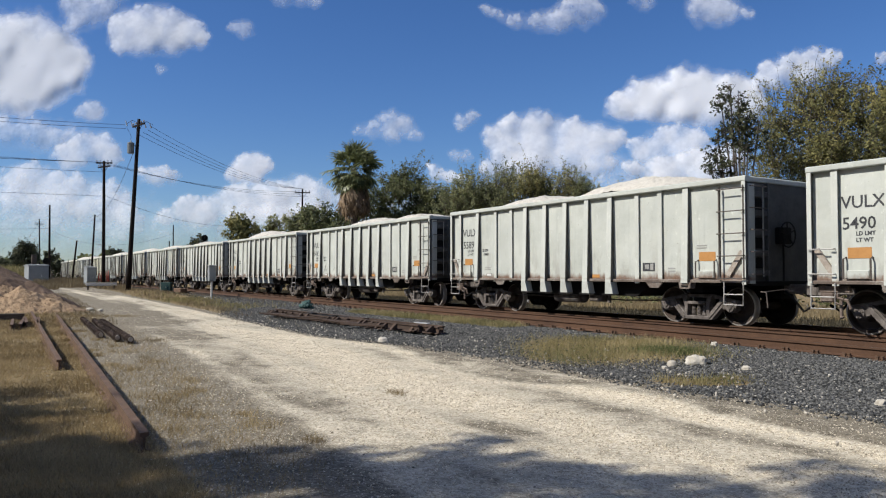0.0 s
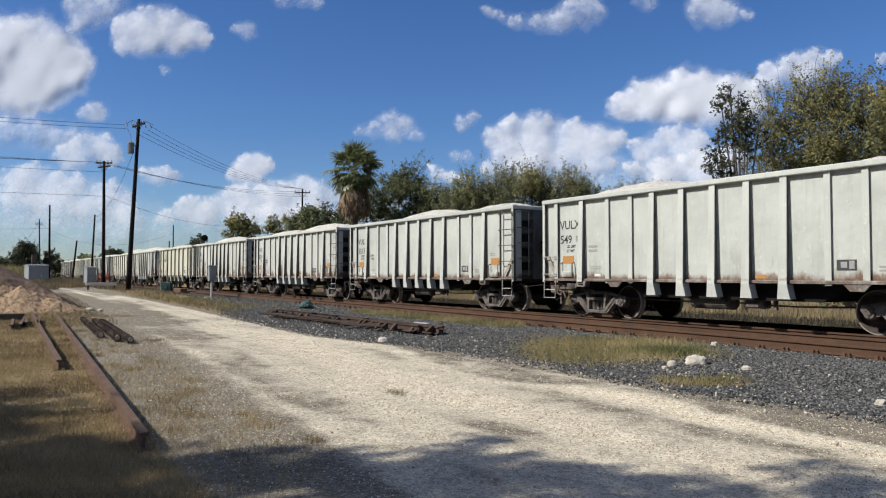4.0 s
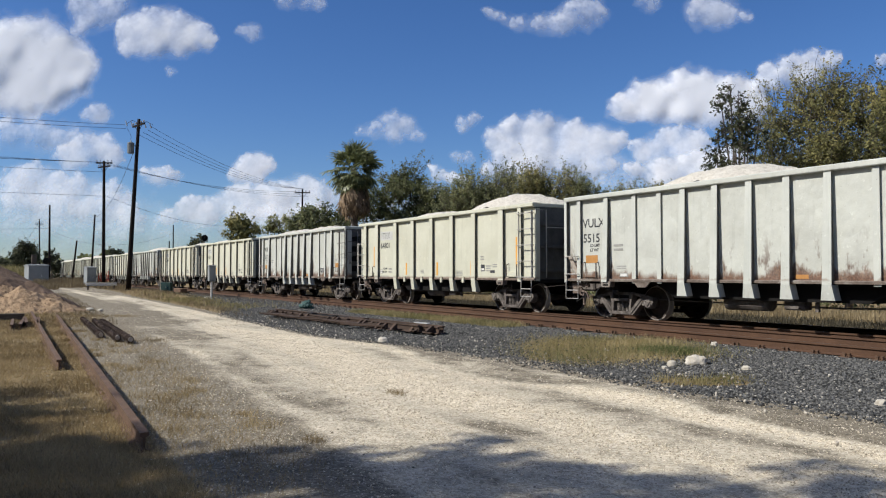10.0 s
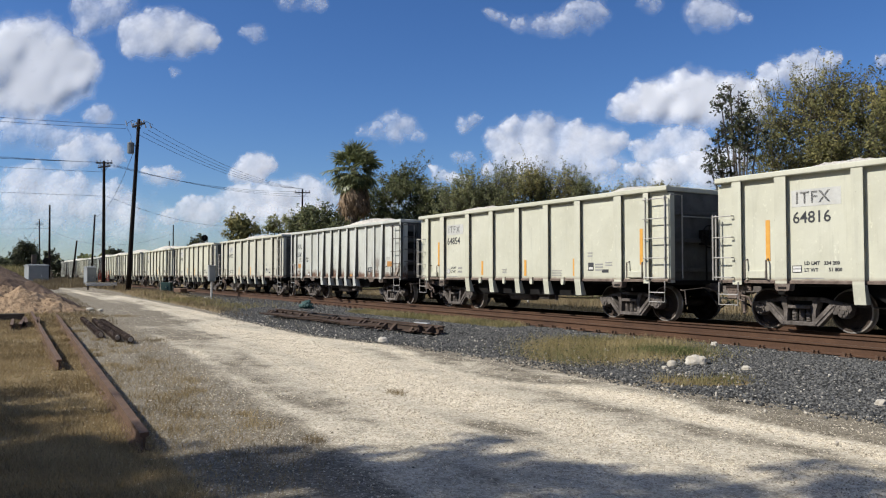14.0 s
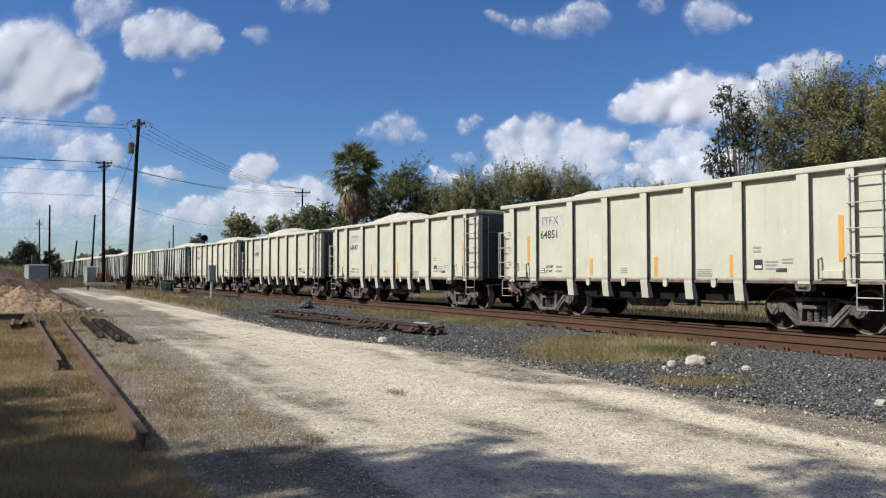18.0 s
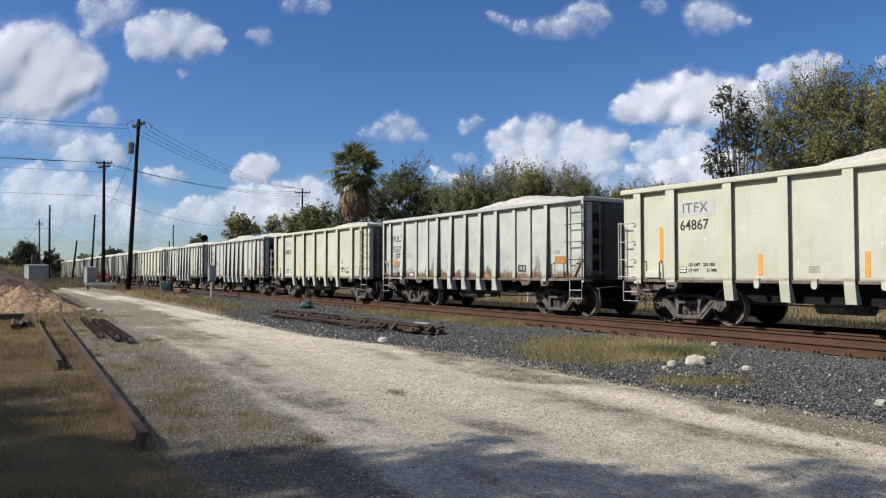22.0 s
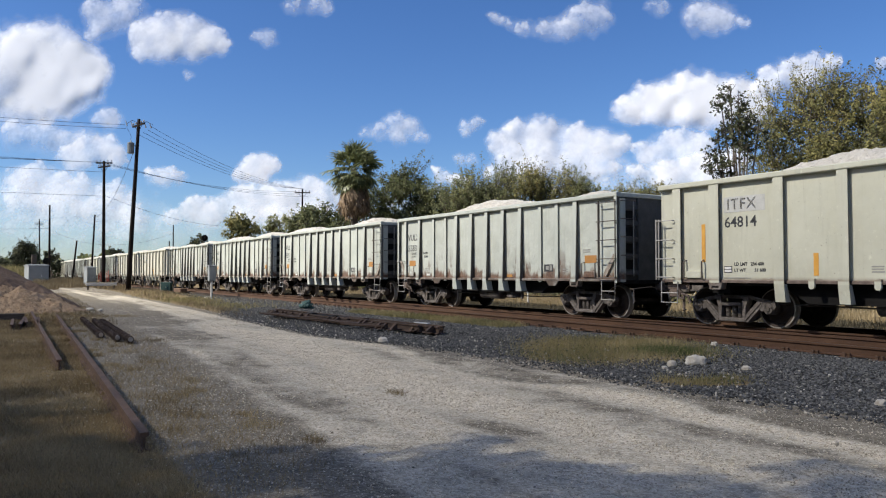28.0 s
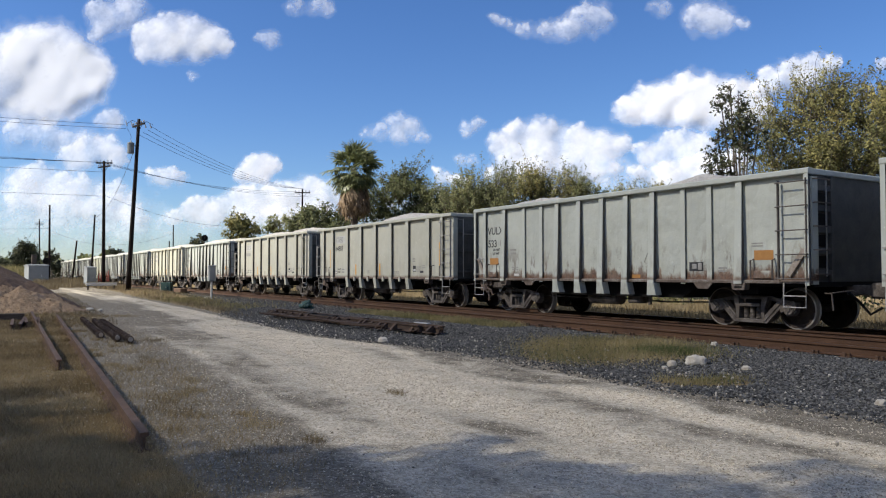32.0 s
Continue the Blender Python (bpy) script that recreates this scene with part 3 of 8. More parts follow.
def text_mesh(body, height, material, spacing=1.0):
    c = bpy.data.curves.new("lettering", "FONT")
    c.body, c.size, c.space_character = body, height / 0.72, spacing
    c.align_x, c.resolution_u, c.offset = "LEFT", 2, 0.004
    ob = bpy.data.objects.new("lettering", c)
    scene.collection.objects.link(ob)
    dg = bpy.context.evaluated_depsgraph_get()
    me = bpy.data.meshes.new_from_object(ob.evaluated_get(dg))
    bpy.data.objects.remove(ob)
    bpy.data.curves.remove(c)
    me.materials.clear()
    me.materials.append(material)
    return me


TEXTS = {}


def lettering(name, body, x, z, height, parent, material="letters", wide=1.0):
    """Stencilled text on the near side sheet; x is its left end, z its base line."""
    key = (body, height, material, wide)
    if key not in TEXTS:
        TEXTS[key] = text_mesh(body, height, M[material], wide)
    return part(name, TEXTS[key], None, parent, m=pose(x, -SHEET - 0.004, z, 90, 0, 0))


def flat(name, x0, x1, z0, z1, parent, material, off=0.004, label=""):
    bm = bmesh.new()
    box(bm, x0, x1, -SHEET - off - 0.002, -SHEET - off + 0.002, z0, z1)
    return part(name, bm, M[material], parent, label)


def bars(name, x0, x1, z0, z1, n, parent, material="faint"):
    """Writing too small to read."""
    bm = bmesh.new()
    h = (z1 - z0) / (2 * n - 1)
    rng = random.Random(n)
    for i in range(n):
        box(bm, x0, x1 - rng.uniform(0, 0.3) * (x1 - x0), -SHEET - 0.006, -SHEET - 0.002, z0 + 2 * i * h, z0 + (2 * i + 1) * h)
    return part(name, bm, M[material], parent)


def side_frame():
    """Cast frame: journal boxes, a thin top chord, arms that slope down to the spring seat, two columns."""
    bm = bmesh.new()
    prism(bm, [(-0.98, 0.61), (-0.70, 0.655), (-0.42, 0.72), (0.42, 0.72), (0.70, 0.655), (0.98, 0.61), (0.98, 0.56), (0.68, 0.585),
               (0.40, 0.645), (-0.40, 0.645), (-0.68, 0.585), (-0.98, 0.56)], "y", -0.035, 0.05)
    for s in (-1, 1):
        # journal box with an open jaw over the bearing
        prism(bm, [(s * 0.66, 0.62), (s * 1.04, 0.60), (s * 1.06, 0.50), (s * 1.00, 0.42), (s * 0.985, 0.52), (s * 0.95, 0.575),
                   (s * 0.83, 0.575), (s * 0.79, 0.52), (s * 0.77, 0.40), (s * 0.70, 0.40), (s * 0.655, 0.50)], "y", -0.085, 0.08)
        # sloping arm with a raised rib
        prism(bm, [(s * 0.76, 0.60), (s * 0.64, 0.61), (s * 0.29, 0.25), (s * 0.29, 0.155), (s * 0.40, 0.155), (s * 0.70, 0.46)], "y", -0.095, 0.07)
        prism(bm, [(s * 0.72, 0.57), (s * 0.66, 0.575), (s * 0.32, 0.225), (s * 0.35, 0.185)], "y", -0.115, -0.094)
        # column beside the springs
        prism(bm, [(s * 0.42, 0.69), (s * 0.285, 0.69), (s * 0.255, 0.50), (s * 0.275, 0.22), (s * 0.345, 0.22), (s * 0.345, 0.46)], "y", -0.10, 0.09)
    box(bm, -0.34, 0.34, -0.115, 0.10, 0.145, 0.232, 0.014)
    box(bm, -0.25, 0.25, -0.12, 0.12, 0.485, 0.56, 0.012)
    return mesh_bm("side_frame", bm, M["truck"])


def spring_mesh():
    bm = bmesh.new()
    rows = 9
    tube(bm, [(0, 0, 0.235 + 0.265 * i / (2 * rows)) for i in range(2 * rows + 1)], [0.062 if i % 2 else 0.048 for i in range(2 * rows + 1)], 10)
    return mesh_bm("spring", bm, M["truck"])


def bearing_mesh():
    bm = bmesh.new()
    lathe(bm, [(0.10, 0.0), (0.10, 0.135), (-0.06, 0.135), (-0.075, 0.115), (-0.105, 0.105), (-0.105, 0.045), (-0.125, 0.045), (-0.125, 0.0)], n=18)
    for k in range(3):
        a = 2 * pi * k / 3 + 0.4
        tube(bm, [(0.075 * cos(a), -0.10, 0.075 * sin(a)), (0.075 * cos(a), -0.125, 0.075 * sin(a))], 0.016, 6)
    return mesh_bm("bearing", bm, M["truck"])


def wheelset_mesh():
    """Two wheels on their axle; the rims are bare steel."""
    bm = bmesh.new()
    prof = [(0.0, 0.10), (-0.02, 0.14), (0.035, 0.20), (0.045, 0.34), (-0.035, 0.375), (-0.045, 0.385), (-0.045, 0.425), (-0.038, 0.456),
            (0.06, 0.462), (0.075, 0.487), (0.095, 0.482), (0.095, 0.38), (0.07, 0.35), (0.075, 0.20), (0.12, 0.14), (0.12, 0.10)]
    slots = [0, 0, 0, 0, 0, 0, 1, 1, 1, 1, 0, 0, 0, 0, 0]
    for side in (-1, 1):
        q = [((-0.745 + o) if side < 0 else (0.745 - o), r * WHEEL_R / 0.457) for o, r in prof]
        lathe(bm, q, n=32, slot_of=slots)
    lathe(bm, [(-1.0, 0.0), (-1.0, 0.07), (-0.78, 0.08), (-0.7, 0.10), (-0.5, 0.085), (0.5, 0.085), (0.7, 0.10), (0.78, 0.08), (1.0, 0.07), (1.0, 0.0)],
          n=14, slot_of=[0] * 9)
    return mesh_bm("wheelset", bm, [M["wheel"], M["rim"]])


FRAME, SPRING, BEARING, WHEELS = side_frame(), spring_mesh(), bearing_mesh(), wheelset_mesh()
WHEEL_PLACES = (-0.889, 0.889)


def bogie(car, x):
    bm = bmesh.new()
    box(bm, -0.2, 0.2, -0.98, 0.98, 0.50, 0.66, 0.02)
    tube(bm, [(0, 0, 0.66), (0, 0, 0.74)], 0.2, 16)
    for s in (-1, 1):
        box(bm, s * 0.36 - 0.03, s * 0.36 + 0.03, -0.95, 0.95, 0.34, 0.44)
    b = part("bogie", bm, M["black"], car, "dusty cast-steel bogie", pose(x, 0, 0))
    for s in (-1, 1):
        part("side_frame", FRAME, None, b, m=pose(0, s * 1.0, -0.03, 0, 0, 0 if s < 0 else 180))
        for cx in (-0.15, 0.0, 0.15):
            part("spring", SPRING, None, b, m=pose(cx, s * 1.0, -0.03))
        for w in WHEEL_PLACES:
            part("bearing", BEARING, None, b, m=pose(w, s * 1.0, WHEEL_R, 0, 0, 0 if s < 0 else 180))
    for w in WHEEL_PLACES:
        part("wheelset", WHEELS, None, b, m=pose(w, 0, WHEEL_R))
    return b


def load_mesh(humps, seed):
    """Heaped crushed stone; humps: (along the car, half length, height of the crest)."""
    xs, ys = np.linspace(-5.52, 5.52, 110), np.linspace(-1.44, 1.44, 24)
    X, Y = np.meshgrid(xs, ys)
    Z = 3.04 + 0.07 * (1 - (Y / 1.44) ** 2) + 0 * X
    for cx, w, top in humps:
        d = ((X - cx) / (1.4 * w)) ** 2 + 0.8 * (Y / 1.5) ** 2
        Z = np.maximum(Z, 3.06 + (top - 3.11) * np.clip(1 - d, 0, 1) ** 0.95)
    Z += 0.11 * (fbm(X * 2.2 + 20 * seed, Y * 2.2, 4) - 0.5) + 0.06 * (vnoise(X * 12 + seed, Y * 12, seed) - 0.5)
    i = np.arange(X.size).reshape(X.shape)
    f = np.stack([i[:-1, :-1], i[:-1, 1:], i[1:, 1:], i[1:, :-1]], -1).reshape(-1, 4)
    me = mesh_np("stone_load", np.stack([X, Y, Z], -1).reshape(-1, 3), f, M["load"])
    me.polygons.foreach_set("use_smooth", np.ones(len(f), bool))
    return me


def rung(parent, x0, x1, z, y, mat="rung", name="rung"):
    bm = bmesh.new()
    tube(bm, [(x0, y + 0.11, z), (x0, y, z), (x1, y, z), (x1, y + 0.11, z)], 0.014, 6)
    return part(name, bm, M[mat], parent)


def shell(car, mat, ribbed, end_mat):
    """The open steel box: sides, ends, floor, top chord."""
    bm = bmesh.new()
    h, s, t = HALF - 0.08, SHEET, 0.03
    rings = []
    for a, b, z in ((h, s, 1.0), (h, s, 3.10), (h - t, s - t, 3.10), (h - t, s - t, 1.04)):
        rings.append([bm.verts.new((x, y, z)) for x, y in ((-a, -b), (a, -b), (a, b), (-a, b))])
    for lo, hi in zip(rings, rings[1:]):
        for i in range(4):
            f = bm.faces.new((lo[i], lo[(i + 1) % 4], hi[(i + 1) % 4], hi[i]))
            # end faces get the paint darkened for shade
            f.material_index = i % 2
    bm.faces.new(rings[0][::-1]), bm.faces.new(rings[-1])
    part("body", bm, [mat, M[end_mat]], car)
    bm = bmesh.new()
    c = [(0.002, 3.092), (0.11, 3.10), (0.12, 3.115), (0.12, 3.195), (0.09, 3.215), (-0.034, 3.215), (-0.034, 3.09), (0.0, 3.0901)]
    for sg in (-1, 1):
        prism(bm, [(sg * (SHEET + a), z) for a, z in c], "x", -HALF, HALF)
        prism(bm, [(sg * (HALF - 0.13 + a * 0.8), z) for a, z in c], "y", -SHEET + 0.031, SHEET - 0.031)
    part("top_chord", bm, mat, car)
    bm = bmesh.new()
    for sg in (-1, 1):
        o = SHEET + (0.085 if ribbed else 0.035)
        prism(bm, [(sg * (SHEET + 0.001), 1.03), (sg * (o - 0.02), 1.03), (sg * o, 1.01), (sg * o, 0.965), (sg * (SHEET + 0.001), 0.965)], "x", -HALF, HALF)
    part("side_sill", bm, M["sill"] if ribbed else M["brace_dark"], car)


def underframe(car, deep):
    bm = bmesh.new()
    box(bm, -HALF + 0.15, HALF - 0.15, -0.2, 0.2, 0.62, 0.99)
    box(bm, -HALF + 0.02, HALF - 0.02, -1.42, 1.42, 0.90, 0.995)
    prism(bm, [(-2.75, 0.90), (-2.2, deep), (2.3, deep), (2.85, 0.90)], "y", -1.25, 1.25)
    for x in (-4.15, 4.15):
        box(bm, x - 0.22, x + 0.22, -1.35, 1.35, 0.74, 0.9)
    part("underframe", bm, M["black"], car)
    bm = bmesh.new()
    tube(bm, [(-1.0, -0.95, 0.55), (-0.95, -0.95, 0.55), (0.1, -0.95, 0.55), (0.15, -0.95, 0.55)], [0.05, 0.19, 0.19, 0.05], 14)
    part("air_reservoir", bm, M["truck"], car)
    bm = bmesh.new()
    box(bm, 0.5, 0.95, -1.15, -0.85, 0.42, 0.68, 0.03)
    tube(bm, [(0.6, -0.95, 0.5), (1.6, -0.9, 0.48), (2.6, -0.6, 0.5)], 0.02, 6)
    tube(bm, [(-3.2, -0.75, 0.52), (-1.0, -0.8, 0.50), (0.6, -0.9, 0.52)], 0.018, 6)
    box(bm, 1.15, 1.22, -1.1, -1.03, 0.40, 0.62)
    part("brake_valve", bm, M["truck"], car)
    for s in (-1, 1):
        bm = bmesh.new()
        box(bm, min(s * (HALF - 0.3), s * (HALF + 0.42)), max(s * (HALF - 0.3), s * (HALF + 0.42)), -0.09, 0.09, 0.72, 0.93, 0.02)
        box(bm, min(s * (HALF + 0.36), s * (HALF + 0.69)), max(s * (HALF + 0.36), s * (HALF + 0.69)), -0.17, 0.17, 0.66, 0.98, 0.05)
        part("coupler", bm, M["truck"], car)
        bm = bmesh.new()
        tube(bm, [(s * (HALF + 0.05), -s * 0.35, 0.78), (s * (HALF + 0.25), -s * 0.38, 0.62), (s * (HALF + 0.45), -s * 0.32, 0.36), (s * (HALF + 0.62), -s * 0.2, 0.5)], 0.03, 7)
        part("air_hose", bm, M["black"], car)
        bm = bmesh.new()
        tube(bm, [(s * (HALF + 0.08), -s * 1.25, 0.78), (s * (HALF + 0.25), -s * 1.3, 0.77), (s * (HALF + 0.28), -s * 1.3, 0.45)], 0.017, 6)
        tube(bm, [(s * (HALF + 0.2), -s * 1.29, 0.78), (s * (HALF + 0.3), -s * 0.7, 0.83), (s * (HALF + 0.35), -s * 0.15, 0.70)], 0.014, 6)
        part("uncoupling_lever", bm, M["rung_dark"], car)


def sill_fittings(car, ribbed):
    """Jacking pads over the bogies, small brackets under the sill, and the brake gear hung at the left end."""
    for sy in (-1, 1):
        for x in (-4.11, 4.09):
            bm = bmesh.new()
            prism(bm, [(x - 0.17, 0.964), (x + 0.17, 0.964), (x + 0.15, 0.84), (x + 0.12, 0.82), (x - 0.12, 0.82), (x - 0.15, 0.84)], "y", min(sy * (OUT + 0.012), sy * (OUT - 0.16)), max(sy * (OUT + 0.012), sy * (OUT - 0.16)))
            pad = part("jacking_pad", bm, M["sill"], car)
            part("slot", box(bmesh.new(), x - 0.09, x + 0.09, min(sy * (OUT + 0.015), sy * (OUT + 0.0)), max(sy * (OUT + 0.015), sy * (OUT + 0.0)), 0.855, 0.90), M["black"], pad)
        for x in (-2.95, 3.15) if ribbed else ():
            bm = bmesh.new()
            prism(bm, [(x - 0.26, 0.964), (x + 0.26, 0.964), (x + 0.13, 0.83), (x - 0.13, 0.83)], "y", min(sy * (OUT - 0.04), sy * (OUT - 0.08)), max(sy * (OUT - 0.04), sy * (OUT - 0.08)))
            part("sill_bracket", bm, M["sill"], car)
    bm = bmesh.new()
    x = -HALF + 0.12
    box(bm, x, x + 0.62, -1.44, -1.34, 0.80, 0.94, 0.012)
    box(bm, x + 0.05, x + 0.30, -1.46, -1.30, 0.62, 0.80, 0.02)
    tube(bm, [(x + 0.36, -1.40, 0.78), (x + 0.37, -1.40, 0.70), (x + 0.55, -1.40, 0.66), (x + 0.60, -1.38, 0.50)], 0.028, 7)
    tube(bm, [(x + 0.33, -1.42, 0.80), (x + 0.33, -1.43, 0.62), (x + 0.46, -1.43, 0.56)], 0.022, 6)
    tube(bm, [(x + 0.42, -1.38, 0.66), (x + 0.42, -1.38, 0.36), (x + 0.44, -1.38, 0.33)], [0.035, 0.03, 0.05], 7)
    for k in range(2):
        box(bm, x + 0.36 + 0.13 * k, x + 0.45 + 0.13 * k, -1.455, -1.439, 0.85, 0.90)
    part("hand_brake_gear", bm, M["brace_dark"], car)


def corner_steps(car, z_top, mat):
    """Ladders on the right end of each side, hand irons on the left end, foot stirrups at all four corners."""
    for turn in (0, 180):
        m = pose(0, 0, 0, 0, 0, turn)
        bm = bmesh.new()
        for x in (HALF - 0.66, HALF - 0.06):
            box(bm, x - 0.012, x + 0.012, -OUT - 0.02, -OUT + 0.04, 1.05, z_top)
        lad = part("ladder", bm, M[mat], car, m=m)
        for i in range(5):
            rung(lad, HALF - 0.68, HALF - 0.03, 1.06 + (z_top - 1.12) * i / 4, -OUT - 0.06, mat)
        for x0, x1 in ((HALF - 0.55, HALF - 0.08), (-HALF + 0.08, -HALF + 0.55)):
            bm = bmesh.new()
            tube(bm, [(x0, -SHEET, 0.99), (x0, -OUT, 0.98), (x0, -OUT - 0.01, 0.50), (x1, -OUT - 0.01, 0.50), (x1, -OUT, 0.98), (x1, -SHEET, 0.99)], 0.016, 6)
            tube(bm, [(x0, -OUT - 0.01, 0.72), (x1, -OUT - 0.01, 0.72)], 0.014, 6)
            part("foot_stirrup", bm, M["rung"], car, m=m)


M["rung"] = plain("rung_steel", (0.36, 0.35, 0.33), 0.6, 0.2, 0.3)
# shade of the sunless car ends is put into these two paints
M["end_dark"] = plain("shaded_end_paint", (0.078, 0.079, 0.075), 0.8, 0, 0.4)
M["end_cream"] = plain("shaded_cream_end_paint", (0.085, 0.086, 0.08), 0.8, 0, 0.4)
M["rung_dark"] = plain("rung_rusty", (0.10, 0.085, 0.075), 0.7, 0.2, 0.35)


def rib_straight(x, w, mat, foot, depth=0.10):
    """A pressed stiffener: a face plate on a narrower web; over the belly it runs on below as a foot."""
    bm = bmesh.new()
    o, e = SHEET + depth, min(0.04, 0.28 * w)
    plate = [(-o + 0.016, 3.098), (-o, 3.098), (-o, 0.95)]
    web = [(-SHEET + 0.001, 3.097), (-o + 0.017, 3.097), (-o + 0.017, 0.97)]
    if foot:
        plate += [(-o + 0.05, 0.59), (-o + 0.22, 0.59), (-SHEET + 0.001, 0.95), (-o + 0.016, 0.95)]
        web += [(-SHEET + 0.001, 0.97)]
    else:
        plate += [(-o, 0.93), (-o + 0.016, 0.93)]
        web += [(-o + 0.017, 0.94), (-SHEET + 0.001, 0.94)]
    prism(bm, plate, "x", x - w / 2, x + w / 2)
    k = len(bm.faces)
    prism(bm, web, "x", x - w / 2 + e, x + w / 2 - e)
    # the web takes the colour darkened for flank shade
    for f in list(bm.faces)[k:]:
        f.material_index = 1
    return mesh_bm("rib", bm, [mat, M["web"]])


def rib_taper(x, w, mat, foot, d_top=0.085, d_low=0.16):
    """The same, deepening towards the sill."""
    bm = bmesh.new()
    a, b = -SHEET - d_top, -SHEET - d_low
    wl, e = w * 1.25, 0.032

    def loft(rows):
        rings = [[bm.verts.new((p[0], p[1], z)) for p in q] for z, q in rows]
        for lo, hi in zip(rings, rings[1:]):
            for i in range(4):
                bm.faces.new((lo[i], lo[(i + 1) % 4], hi[(i + 1) % 4], hi[i]))
        bm.faces.new(rings[0][::-1]), bm.faces.new(rings[-1])

    def ring(h, y0, y1):
        return [(x - h, y0), (x + h, y0), (x + h, y1), (x - h, y1)]
    rows = [(3.098, ring(w / 2, a, a + 0.016)), (0.95, ring(wl / 2, b, b + 0.016))]
    if foot:
        rows += [(0.945, ring(wl / 2, b, -SHEET + 0.05)), (0.655, ring(0.14, b + 0.035, b + 0.24))]
    loft(rows)
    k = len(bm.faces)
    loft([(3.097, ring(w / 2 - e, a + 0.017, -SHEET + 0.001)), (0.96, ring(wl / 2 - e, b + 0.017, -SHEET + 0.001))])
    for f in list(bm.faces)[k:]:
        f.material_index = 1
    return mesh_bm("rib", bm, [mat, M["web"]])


def placard_holder(car, x, mat):
    board = part("defect_card_board", box(bmesh.new(), x - 0.2, x + 0.2, -SHEET - 0.06, -SHEET - 0.002, 1.06, 1.22, 0.01), mat, car)
    for s in (-1, 1):
        bm = bmesh.new()
        tube(bm, [(x + s * 0.24, -SHEET, 1.46), (x + s * 0.25, -SHEET - 0.09, 1.43), (x + s * 0.25, -SHEET - 0.09, 1.06), (x + s * 0.19, -SHEET - 0.04, 1.08)], 0.018, 6)
        part("hook", bm, M["rung_dark"], board, "dark bent iron hook")


def brake_wheel(car, y, z):
    bm = bmesh.new()
    tube(bm, [(HALF + 0.13, y + 0.27 * cos(q), z + 0.27 * sin(q)) for q in (2 * pi * k / 20 for k in range(21))], 0.016, 6)
    for k in range(5):
        q = 2 * pi * k / 5 + 0.4
        bar(bm, (HALF + 0.12, y, z), (HALF + 0.13, y + 0.27 * cos(q), z + 0.27 * sin(q)), 0.02)
    box(bm, HALF - 0.08, HALF + 0.12, y - 0.16, y + 0.16, z - 0.2, z + 0.16, 0.02)
    tube(bm, [(HALF + 0.02, y, z - 0.2), (HALF + 0.02, y, 0.95)], 0.02, 6)
    part("brake_wheel", bm, M["black"], car)


